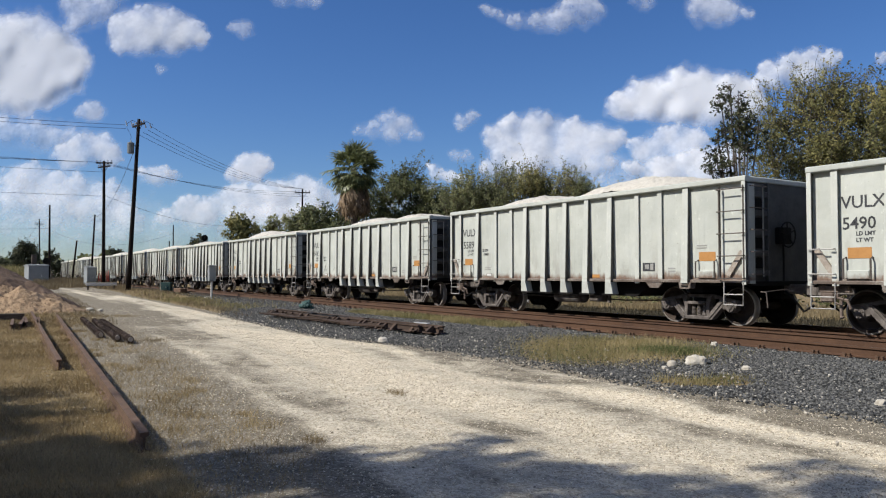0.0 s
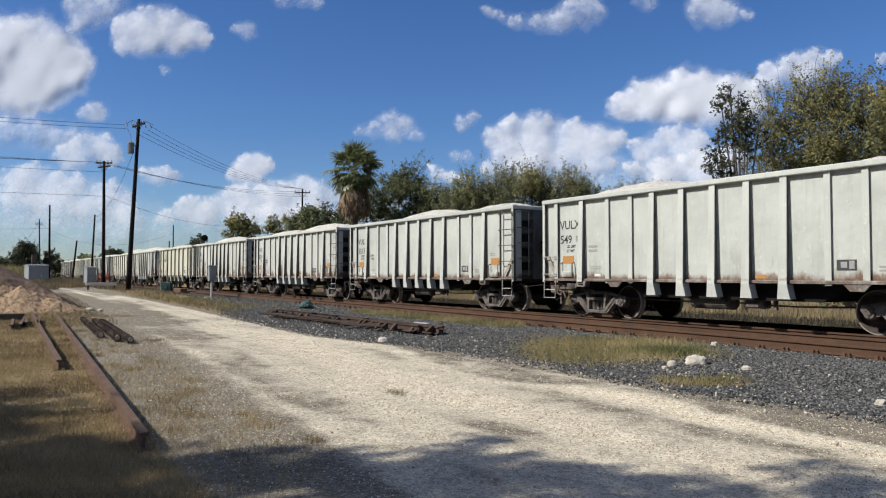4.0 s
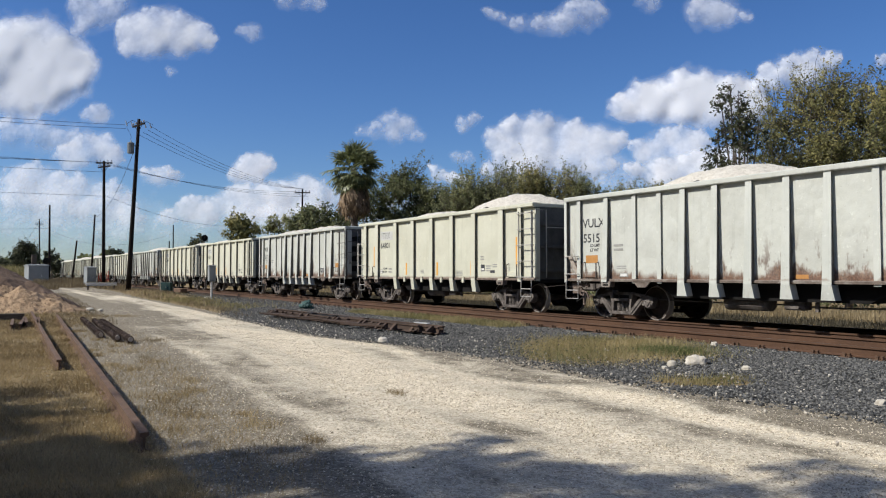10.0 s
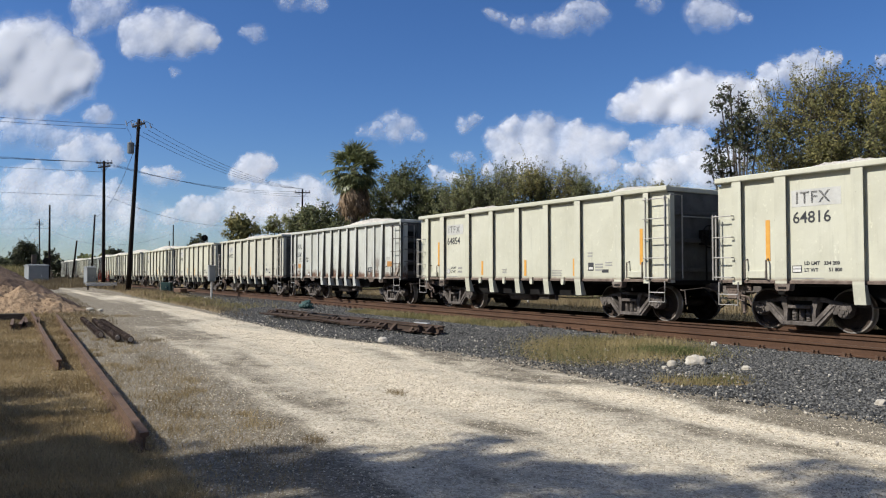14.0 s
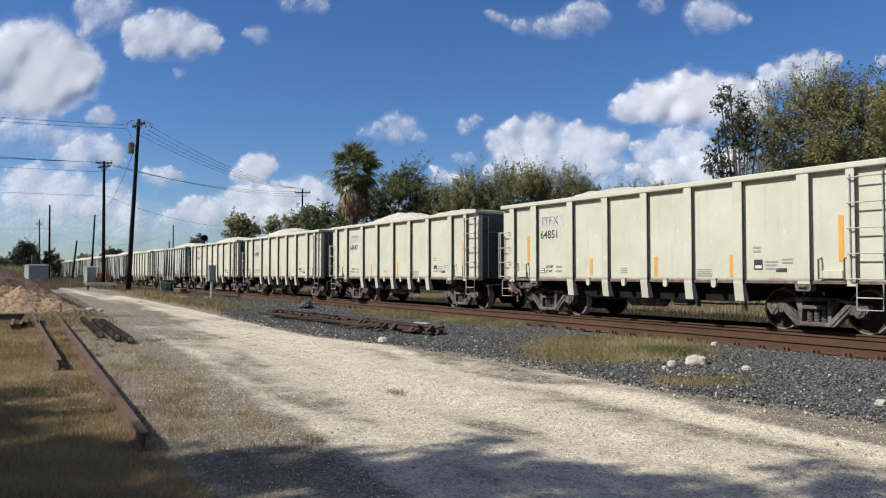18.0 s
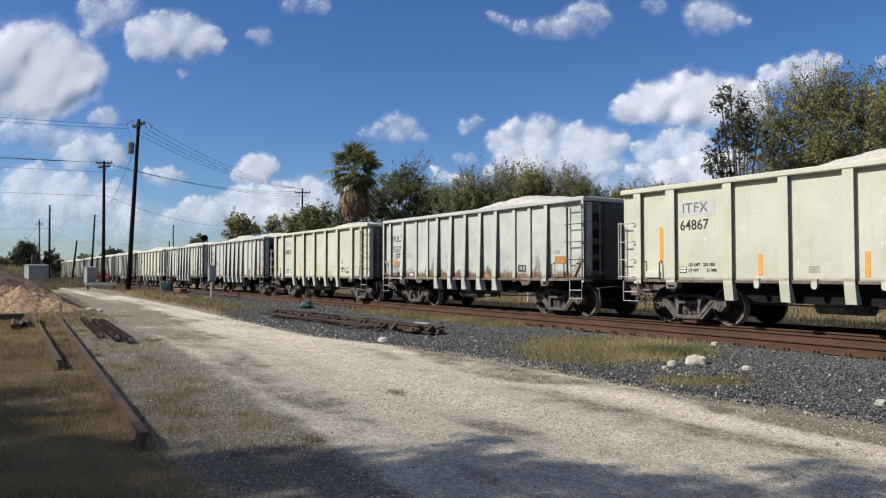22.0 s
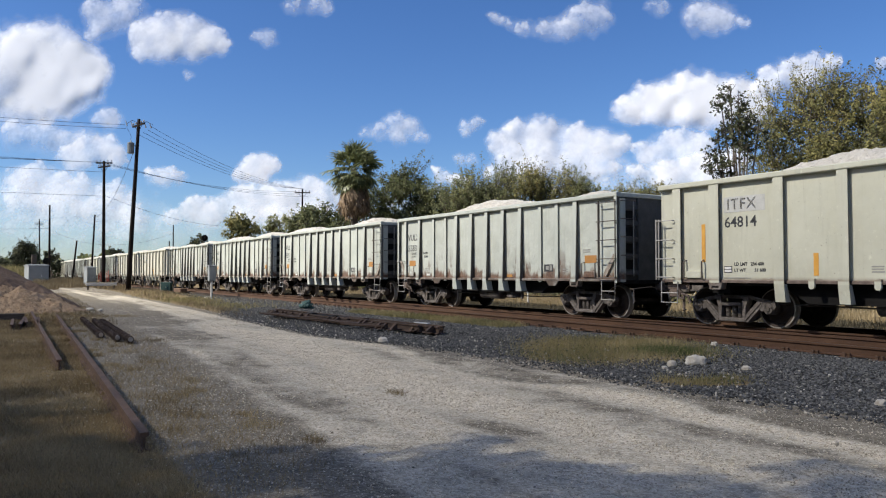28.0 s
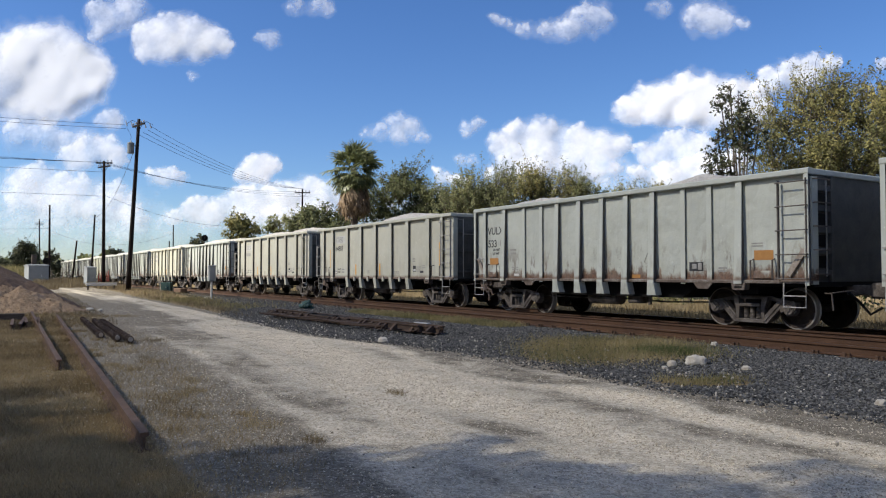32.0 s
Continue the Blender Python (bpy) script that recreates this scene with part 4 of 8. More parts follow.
def build_ribbed_car(mat, rib, wheel=False):
    """A grey gondola with tapered ribs: the one with a heading of four letters starting with V."""
    car = thing("gondola_car", pose(0, 0, 0), "grey-white ribbed steel gondola railway car heaped with white crushed stone", "railway car", "gondola cars of the train")
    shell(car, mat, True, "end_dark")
    underframe(car, 0.60)
    for x, w in ((0.055, 0.09), (11.30, 0.09), (0.54, 0.13)):
        for turn in (0, 180):
            part("rib", rib_straight(x - HALF, w, rib, False, 0.11 if w < 0.1 else 0.08), None, car, m=pose(0, 0, 0, 0, 0, turn))
    for x, foot in ((1.55, False), (3.98, True), (4.85, True), (5.70, True), (6.55, True), (7.40, True), (9.78, False)):
        me = rib_taper(x - HALF, 0.15, rib, foot)
        for turn in (0, 180):
            part("rib", me, None, car, m=pose(0, 0, 0, 0, 0, turn))
    for x in (2.47, 3.26, 8.28, 9.0):
        me = rib_straight(x - HALF, 0.13, rib, False, 0.055)
        for turn in (0, 180):
            part("rib", me, None, car, m=pose(0, 0, 0, 0, 0, turn))
    # stiffeners between gaps at the ends, in the shade-darkened end paint
    for s in (-1, 1):
        for z in (1.18, 1.6, 2.02, 2.44, 2.84):
            bm = bmesh.new()
            a, b = s * (HALF - 0.079), s * (HALF - 0.01)
            box(bm, min(a, b), max(a, b), min(-s * 1.30, -s * 0.84), max(-s * 1.30, -s * 0.84), z - 0.06, z + 0.06, 0.01)
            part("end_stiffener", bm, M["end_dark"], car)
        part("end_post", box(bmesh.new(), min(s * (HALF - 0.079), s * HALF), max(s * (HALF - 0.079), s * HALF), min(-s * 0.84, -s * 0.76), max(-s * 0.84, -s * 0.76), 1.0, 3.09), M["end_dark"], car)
        for sy in (-1, 1):
            part("corner_post", box(bmesh.new(), min(s * (HALF - 0.079), s * HALF), max(s * (HALF - 0.079), s * HALF), min(sy * 1.30, sy * (SHEET + 0.001)), max(sy * 1.30, sy * (SHEET + 0.001)), 0.95, 3.05), mat, car)
        lad = part("end_ladder", box(bmesh.new(), s * (HALF + 0.0) - 0.01, s * (HALF + 0.0) + 0.01, -s * 1.02 - 0.012, -s * 1.02 + 0.012, 1.1, 3.0), M["rung"], car)
        for z in (1.15, 1.62, 2.08, 2.54, 3.0):
            bm = bmesh.new()
            tube(bm, [(s * HALF, -s * 1.46, z), (s * (HALF + 0.07), -s * 1.46, z), (s * (HALF + 0.07), -s * 1.0, z), (s * HALF, -s * 1.0, z)], 0.014, 6)
            part("rung", bm, M["rung_dark"], lad)
        # flat black slabs paint the shade of the openings beside the ladder
        for z in (1.39, 1.81, 2.23, 2.64):
            bm = bmesh.new()
            box(bm, min(s * (HALF - 0.079), s * (HALF - 0.06)), max(s * (HALF - 0.079), s * (HALF - 0.06)), min(-s * 1.28, -s * 0.92), max(-s * 1.28, -s * 0.92), z - 0.115, z + 0.115)
            part("end_recess", bm, M["black"], car)
        # slanted chute braces low at the ends
        for sy in (-1, 1):
            bm = bmesh.new()
            y = sy * (SHEET + 0.03)
            bar(bm, (s * (HALF - 0.15), y, 1.62), (s * (HALF - 0.50), y, 1.12), 0.05, 0.11)
            part("brace", bm, M["brace"], car)
    if wheel:
        brake_wheel(car, -0.35, 2.0)
    corner_steps(car, 3.02, "rung_dark")
    sill_fittings(car, True)
    for z in (1.15, 1.62):
        for turn in (0, 180):
            bm = bmesh.new()
            tube(bm, [(-HALF + 0.05, -OUT + 0.1, z), (-HALF + 0.05, -OUT - 0.04, z), (-HALF + 0.55, -OUT - 0.04, z), (-HALF + 0.55, -OUT + 0.1, z)], 0.014, 6)
            part("hand_iron", bm, M["rung"], car, m=pose(0, 0, 0, 0, 0, turn))
    for x in (0.95 - HALF, 10.30 - HALF):
        placard_holder(car, x, mat)
    for x0, x1, z0, z1 in ((10.08, 10.52, 1.44, 1.64), (0.74, 1.18, 1.44, 1.64), (6.68, 6.95, 1.06, 1.14)):
        flat("reflector", x0 - HALF, x1 - HALF, z0, z1, car, "orange")
    flat("data_plate", 8.42 - HALF, 8.80 - HALF, 1.22, 1.42, car, "letters")
    flat("data_plate_mark", 8.50 - HALF, 8.62 - HALF, 1.27, 1.38, car, "faint", 0.008)
    flat("data_plate_mark", 8.66 - HALF, 8.76 - HALF, 1.25, 1.40, car, "faint", 0.008)
    bars("small_writing", 10.02 - HALF, 10.40 - HALF, 1.72, 1.80, 2, car)
    bars("small_writing", 9.2 - HALF, 9.50 - HALF, 1.20, 1.30, 2, car)
    bars("small_writing", 1.85 - HALF, 2.3 - HALF, 1.28, 1.36, 2, car)
    flat("small_frame", 1.95 - HALF, 2.22 - HALF, 1.08, 1.18, car, "faint")
    flat("small_frame", 1.98 - HALF, 2.19 - HALF, 1.10, 1.16, car, "light", 0.008)
    lettering("reporting_mark", "VULX", 0.625 - HALF, 2.37, 0.235, car, wide=0.98)
    lettering("load_limit", "LD LMT", 0.90 - HALF, 1.86, 0.075, car)
    lettering("light_weight", "LT WT", 0.90 - HALF, 1.74, 0.075, car)
    for x in (-4.08, 4.0):
        bogie(car, x)
    return car


M["sill"] = surf("rusty_sill_paint", [(0.3, (0.055, 0.036, 0.026)), (0.5, (0.125, 0.098, 0.08)), (0.72, (0.33, 0.32, 0.29))], 2.5, 0.75, 0.2, 25)
M["brace_dark"] = surf("dusty_brown_iron", [(0.3, (0.06, 0.042, 0.034)), (0.55, (0.15, 0.115, 0.095)), (0.75, (0.27, 0.22, 0.185))], 7, 0.85, 0.3, 40)
M["brace"] = surf("rusty_brace", [(0.3, (0.17, 0.12, 0.09)), (0.7, (0.42, 0.39, 0.34))], 6, 0.8, 0.2, 30)
M["light"] = plain("plate_white", (0.6, 0.6, 0.58), 0.6)
M["patch"] = plain("patch_grey", (0.465, 0.472, 0.45), 0.65)


def build_plain_car(mat):
    """A cream gondola with straight box ribs and an open ladder: the one whose heading starts with I."""
    car = thing("gondola_car", pose(0, 0, 0), "cream steel gondola railway car with box ribs heaped with white stone", "railway car", "gondola cars of the train")
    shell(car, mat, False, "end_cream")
    underframe(car, 0.56)
    for x, w, foot in ((0.52, 0.22, False), (1.53, 0.25, False), (3.07, 0.22, True), (4.38, 0.21, True), (5.69, 0.21, True), (7.0, 0.21, True), (8.30, 0.22, True), (9.77, 0.25, False), (10.70, 0.16, False)):
        me = rib_straight(x - HALF, w, mat, foot)
        for turn in (0, 180):
            part("rib", me, None, car, m=pose(0, 0, 0, 0, 0, turn))
    for s in (-1, 1):
        for sy in (-1, 1):
            part("corner_post", box(bmesh.new(), min(s * (HALF - 0.079), s * HALF), max(s * (HALF - 0.079), s * HALF), min(sy * 1.34, sy * (SHEET + 0.001)), max(sy * 1.34, sy * (SHEET + 0.001)), 0.95, 3.05), mat, car)
        for z in (1.25, 1.95, 2.6):
            bm = bmesh.new()
            a, b = s * (HALF - 0.079), s * (HALF - 0.0)
            box(bm, min(a, b), max(a, b), -1.33, 1.33, z - 0.05, z + 0.05, 0.01)
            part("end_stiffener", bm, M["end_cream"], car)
        bm = bmesh.new()
        tube(bm, [(s * (HALF + 0.06), -s * 1.15, 1.05), (s * (HALF + 0.06), -s * 1.15, 3.0), (s * (HALF + 0.06), -s * 1.55, 3.0)], 0.016, 6)
        tube(bm, [(s * (HALF + 0.09), -s * 1.15, 2.5), (s * (HALF + 0.09), s * 0.3, 2.5)], 0.016, 6)
        part("end_hand_rail", bm, M["rung"], car)
    brake_wheel(car, -0.25, 2.05)
    corner_steps(car, 2.98, "rung")
    sill_fittings(car, False)
    # ladder of the left end: a tall stile with four long irons
    bm = bmesh.new()
    for x in (-HALF - 0.03, -HALF + 0.05):
        tube(bm, [(x, -OUT - 0.05, 1.02), (x, -OUT - 0.05, 2.42)], 0.018, 6)
    lad = part("ladder", bm, M["rung"], car)
    for z in (1.08, 1.5, 1.93, 2.38):
        rung(lad, -HALF + 0.0, -HALF + 0.45, z, -OUT - 0.07)
    for x in (0.95 - HALF, 10.32 - HALF):
        placard_holder(car, x, mat)
    for x0, x1, z0, z1 in ((10.42, 10.52, 1.38, 2.25), (1.14, 1.24, 1.42, 2.25), (3.75, 3.85, 1.12, 1.56), (5.93, 6.03, 1.10, 1.56), (8.03, 8.13, 1.10, 1.56), (10.85, 10.86, 1.1, 1.12)):
        flat("reflector", x0 - HALF, x1 - HALF, z0, z1, car, "yellow")
    flat("data_plate", 8.62 - HALF, 8.82 - HALF, 1.24, 1.45, car, "letters")
    bars("small_writing", 8.88 - HALF, 9.2 - HALF, 1.24, 1.42, 3, car)
    flat("data_plate_mark", 8.65 - HALF, 8.80 - HALF, 1.27, 1.33, car, "light", 0.008)
    flat("name_plate", 9.12 - HALF, 9.36 - HALF, 1.19, 1.27, car, "letters")
    bars("small_writing", 8.6 - HALF, 8.85 - HALF, 1.60, 1.72, 2, car)
    bars("small_writing", 9.25 - HALF, 9.58 - HALF, 1.36, 1.46, 2, car)
    bars("small_writing", 4.85 - HALF, 5.1 - HALF, 1.18, 1.30, 3, car)
    bars("small_writing", 7.16 - HALF, 7.6 - HALF, 1.10, 1.26, 4, car)
    bars("small_writing", 1.7 - HALF, 2.4 - HALF, 1.06, 1.08, 1, car)
    flat("small_frame", 1.72 - HALF, 1.92 - HALF, 1.18, 1.32, car, "letters")
    flat("small_frame", 1.735 - HALF, 1.905 - HALF, 1.195, 1.245, car, "light", 0.008)
    flat("small_frame", 1.735 - HALF, 1.905 - HALF, 1.26, 1.305, car, "light", 0.008)
    flat("mark_patch", 1.72 - HALF, 2.72 - HALF, 2.47, 2.80, car, "patch", 0.002)
    lettering("reporting_mark", "ITFX", 1.80 - HALF, 2.53, 0.235, car, wide=1.1)
    lettering("load_limit", "LD LMT", 1.97 - HALF, 1.33, 0.068, car)
    lettering("light_weight", "LT WT", 1.97 - HALF, 1.20, 0.068, car)
    for x in (3.73, 4.98, 6.3, 7.65):
        bm = bmesh.new()
        prism(bm, [(x - HALF - 0.06, 1.06), (x - HALF + 0.06, 1.06), (x - HALF + 0.06, 0.90), (x - HALF + 0.03, 0.86), (x - HALF - 0.03, 0.86), (x - HALF - 0.06, 0.90)], "y", -SHEET - 0.06, -SHEET - 0.002)
        part("tie_down_lug", bm, mat, car)
    for x in (-4.08, 4.0):
        bogie(car, x)
    return car


PROTOS = {"grey": build_ribbed_car(M["paint_grey"], M["rib_grey"], True), "worn": build_ribbed_car(M["paint_worn"], M["rib_grey"], True), "dull": build_ribbed_car(M["paint_dull"], M["rib_dull"]),
          "cream": build_plain_car(M["paint_cream"]), "old": build_plain_car(M["paint_cream_old"])}
# kind, number, load limit, light weight, load shape; in the order of the train, from the front
TRAIN = [("grey", "5490", "", "", 0), ("grey", "5589", "231000", "55000", 0), ("grey", "5430", "231400", "54600", 1), ("grey", "5396", "231300", "54700", 1),
         ("grey", "549-", "", "", 2), ("grey", "5517", "231100", "54900", 1), ("worn", "5390", "231300", "54700", 1), ("worn", "5451", "231300", "54700", 1),
         ("cream", "64808", "234 200", "51 800", 1), ("worn", "5515", "", "", 1), ("cream", "64801", "", "", 1), ("worn", "5520", "", "", 1),
         ("cream", "64816", "234 200", "51 800", 2), ("cream", "64854", "", "", 2), ("worn", "5545", "231200", "54800", 3), ("old", "64850", "234 600", "51 400", 3),
         ("cream", "64851", "", "", 2), ("cream", "64847", "", "", 0), ("cream", "64869", "234 600", "51 400", 3), ("cream", "64867", "235 000", "51 000", 2),
         ("dull", "5537", "", "", 3), ("cream", "64853", "", "", 0), ("grey", "5561", "231000", "55000", 1), ("grey", "559-", "", "", 1),
         ("cream", "64814", "234 400", "51 600", 0), ("dull", "5583", "231000", "55000", 1), ("dull", "5556", "231000", "55000", 1), ("dull", "5374", "", "", 3),
         ("dull", "533-", "", "", 3), ("old", "64807", "", "", 3), ("old", "", "", "", 0), ("dull", "", "", "", 1), ("cream", "", "", "", 2), ("dull", "", "", "", 0),
         ("grey", "", "", "", 1), ("cream", "", "", "", 3), ("worn", "", "", "", 2), ("dull", "", "", "", 0), ("grey", "", "", "", 1), ("cream", "", "", "", 2),
         ("dull", "", "", "", 3), ("grey", "", "", "", 0)]
LOOKS = {"grey": "grey-white ribbed gondola car with light rust, heaped with white stone",
         "worn": "stained grey-white ribbed gondola car with rust streaks, loaded with stone",
         "dull": "dull grey ribbed gondola car with rusty lower edge, loaded with stone",
         "cream": "clean cream gondola car with box ribs, heaped with white stone",
         "old": "dusty cream gondola car with box ribs, heaped with white stone"}


def place(k, t):
    """Where the middle of car k is at t seconds."""
    return -8.5128 + 10.71276 * t + 0.00126 * t * t - PITCH_X * k + 5.67


def scrawl(car, x0, x1, z0, z1, seed):
    """Faint loose chalk strokes, of no words."""
    rng = random.Random(seed)
    bm = bmesh.new()
    x = x0
    while x < x1:
        pts = [(x + rng.uniform(-0.12, 0.2), rng.uniform(z0, z1)) for _ in range(3)]
        for (ax, az), (bx, bz) in zip(pts, pts[1:]):
            bar(bm, (ax - HALF, -SHEET - 0.003, az), (bx - HALF, -SHEET - 0.003, bz), 0.012, 0.005)
        x += rng.uniform(0.28, 0.6)
    part("chalk_scrawl", bm, M["faint"], car)


# the heaps of each car, where they were seen; the cars between and behind take one of the common shapes
HEAPS = {1: [(1.7, 2.1, 3.73), (-2.4, 1.8, 3.57)], 2: [(-0.7, 1.9, 3.61), (2.9, 1.1, 3.56)], 3: [(-2.0, 1.9, 3.72), (2.8, 1.1, 3.51)], 4: [(-3.0, 1.8, 3.59), (3.3, 0.9, 3.47)], 6: [(-3.1, 1.6, 3.57), (1.8, 2.1, 3.66)], 7: [(-1.0, 2.0, 3.66), (3.7, 0.9, 3.48)], 8: [(-1.6, 1.8, 3.56), (3.4, 1.3, 3.5)], 9: [(-1.4, 1.8, 3.73), (3.6, 1.0, 3.57)]}
HEAPS.update({10: [(-1.4, 1.4, 3.52), (3.1, 1.8, 3.78)], 11: [(-2.8, 1.6, 3.56), (1.1, 1.6, 3.54)], 12: [(-3.5, 1.2, 3.49), (3.5, 0.9, 3.43)], 13: [(-3.3, 1.6, 3.49), (3.5, 1.0, 3.5)], 15: [(-1.4, 1.2, 3.54), (3.7, 0.9, 3.48)], 16: [(-2.2, 2.0, 3.56)], 17: [(-1.6, 2.0, 3.69), (2.9, 1.0, 3.52)], 18: [(-1.7, 1.9, 3.71), (3.9, 0.8, 3.43)]})
HEAPS.update({19: [(0.8, 2.3, 3.64)], 20: [(1.6, 2.2, 3.66)], 21: [(1.9, 1.7, 3.54)], 22: [(-1.8, 1.4, 3.64), (3.6, 1.1, 3.58)], 24: [(-1.7, 1.5, 3.68), (3.0, 1.2, 3.56)], 25: [(-1.2, 2.0, 3.68), (3.8, 0.8, 3.51)], 26: [(-4.5, 1.9, 3.6), (3.0, 0.8, 3.63)], 27: [(-3.5, 1.8, 3.6), (2.5, 0.7, 3.61)], 28: [(-3.6, 1.6, 3.51), (2.3, 0.8, 3.59)]})
COMMON = [[(-1.6, 1.9, 3.56), (3.0, 1.4, 3.58)], [(-0.8, 1.9, 3.62), (3.5, 1.0, 3.52)], [(-2.6, 1.6, 3.54), (1.8, 1.9, 3.6)], [(0.8, 2.1, 3.6)]]
SCRAWLS = {"5430": (1.9, 8.0, 1.15, 1.65), "5396": (2.0, 5.4, 1.3, 1.9), "5561": (1.8, 3.6, 1.5, 2.2), "533-": (5.9, 7.2, 1.3, 1.9), "5451": (6.0, 7.9, 1.2, 1.7)}
CARS = []
for k, (kind, number, limit, weight, heap) in enumerate(TRAIN):
    proto = PROTOS[kind]
    car = copy_thing(proto, pose(place(k, 0), MAIN_Y, 0))
    tagged(car, LOOKS[kind])
    ribbed = kind in ("grey", "worn", "dull")
    x, z, h = (0.64, 1.98, 0.23) if ribbed else (1.735, 2.15, 0.232)
    if number:
        lettering("car_number", number.replace("-", ""), x - HALF, z, h, car, wide=0.98)
    if number.endswith("-") or not number:
        flat("number_bar", x + (0.62 if number else 0.0) - HALF, x + 0.75 - HALF, z + 0.03, z + 0.2, car, "faint")
    if limit:
        lx, lz, hh = (1.72, 1.86, 0.075) if ribbed else (2.37, 1.33, 0.068)
        lettering("load_limit_value", limit, lx - HALF, lz, hh, car)
        lettering("light_weight_value", weight, lx + (0.07 if ribbed else 0.09) - HALF, lz - 0.125, hh, car)
    else:
        bars("weight_writing", (1.75 if ribbed else 2.4) - HALF, (2.2 if ribbed else 2.75) - HALF, 1.74 if ribbed else 1.2, 1.9 if ribbed else 1.38, 2, car)
    if number in SCRAWLS:
        scrawl(car, *SCRAWLS[number], k)
    part("stone_load", load_mesh(HEAPS.get(k, COMMON[heap]), k), None, car, "heaped white crushed stone", pose(0, 0, 0))
    CARS.append(car)
for p in PROTOS.values():
    for o in (*p.children_recursive, p):
        bpy.data.objects.remove(o)
# ---- clouds ----
M["cloud"], _n, _l, _b = nodes_of("cloud_white")


def cloud_material(m, n, l, b):
    at = n.new("ShaderNodeAttribute")
    at.attribute_name = "thickness"
    c = coords(n, l)
    wisp = noise_node(n, l, c, 0.05, 7, 0.68)
    a = calc(n, l, "ADD", at.outputs["Fac"], calc(n, l, "MULTIPLY", calc(n, l, "SUBTRACT", wisp, 0.5), 0.55))
    alpha = ramp(n, l, a, [(0.14, (0, 0, 0)), (0.34, (0.14, 0.14, 0.14)), (0.62, (0.6, 0.6, 0.6)), (0.98, (0.97, 0.97, 0.97))])
    b.inputs["Base Color"].default_value = (0.92, 0.94, 0.97, 1)
    b.inputs["Roughness"].default_value = 1.0
    b.inputs["Specular IOR Level"].default_value = 0.0
    bump(n, l, b, wisp, 0.4, 5.0)
    soft = n.new("ShaderNodeBsdfTranslucent")
    soft.inputs["Color"].default_value = (0.92, 0.94, 0.97, 1)
    body = n.new("ShaderNodeMixShader")
    body.inputs[0].default_value = 0.34
    l.new(b.outputs[0], body.inputs[1])
    l.new(soft.outputs[0], body.inputs[2])
    clear = n.new("ShaderNodeBsdfTransparent")
    out = n.new("ShaderNodeMixShader")
    l.new(alpha, out.inputs[0])
    l.new(clear.outputs[0], out.inputs[1])
    l.new(body.outputs[0], out.inputs[2])
    l.new(out.outputs[0], n["Material Output"].inputs["Surface"])


cloud_material(M["cloud"], _n, _l, _b)
FWD = Vector(AIM) - Vector(EYE)
RIGHT = FWD.cross(Vector((0, 0, 1))).normalized()
UP = RIGHT.cross(FWD).normalized()
LENS = 784 / math.tan(radians(30.5))


def billows(puffs, seed, levels=2):
    """Puffs (right, up, toward, radius) with smaller puffs budding from their upper sides, as on a cumulus."""
    rng = random.Random(seed)
    out = [(u, v, 0.0, r) for u, v, r in puffs]
    last = out
    for level in range(levels):
        buds = []
        for u, v, w, r in last:
            for _ in range(9 if level == 0 else 6):
                a = rng.uniform(-0.35, pi + 0.35)
                k, f = r * rng.uniform(0.26, 0.46), rng.uniform(0.55, 0.92)
                d = r * f
                buds.append((u + d * cos(a), v + d * sin(a), w + r * math.sqrt(max(0.0, 1 - f * f)) * 0.7, k))
        out = out + buds
        last = buds
    return out


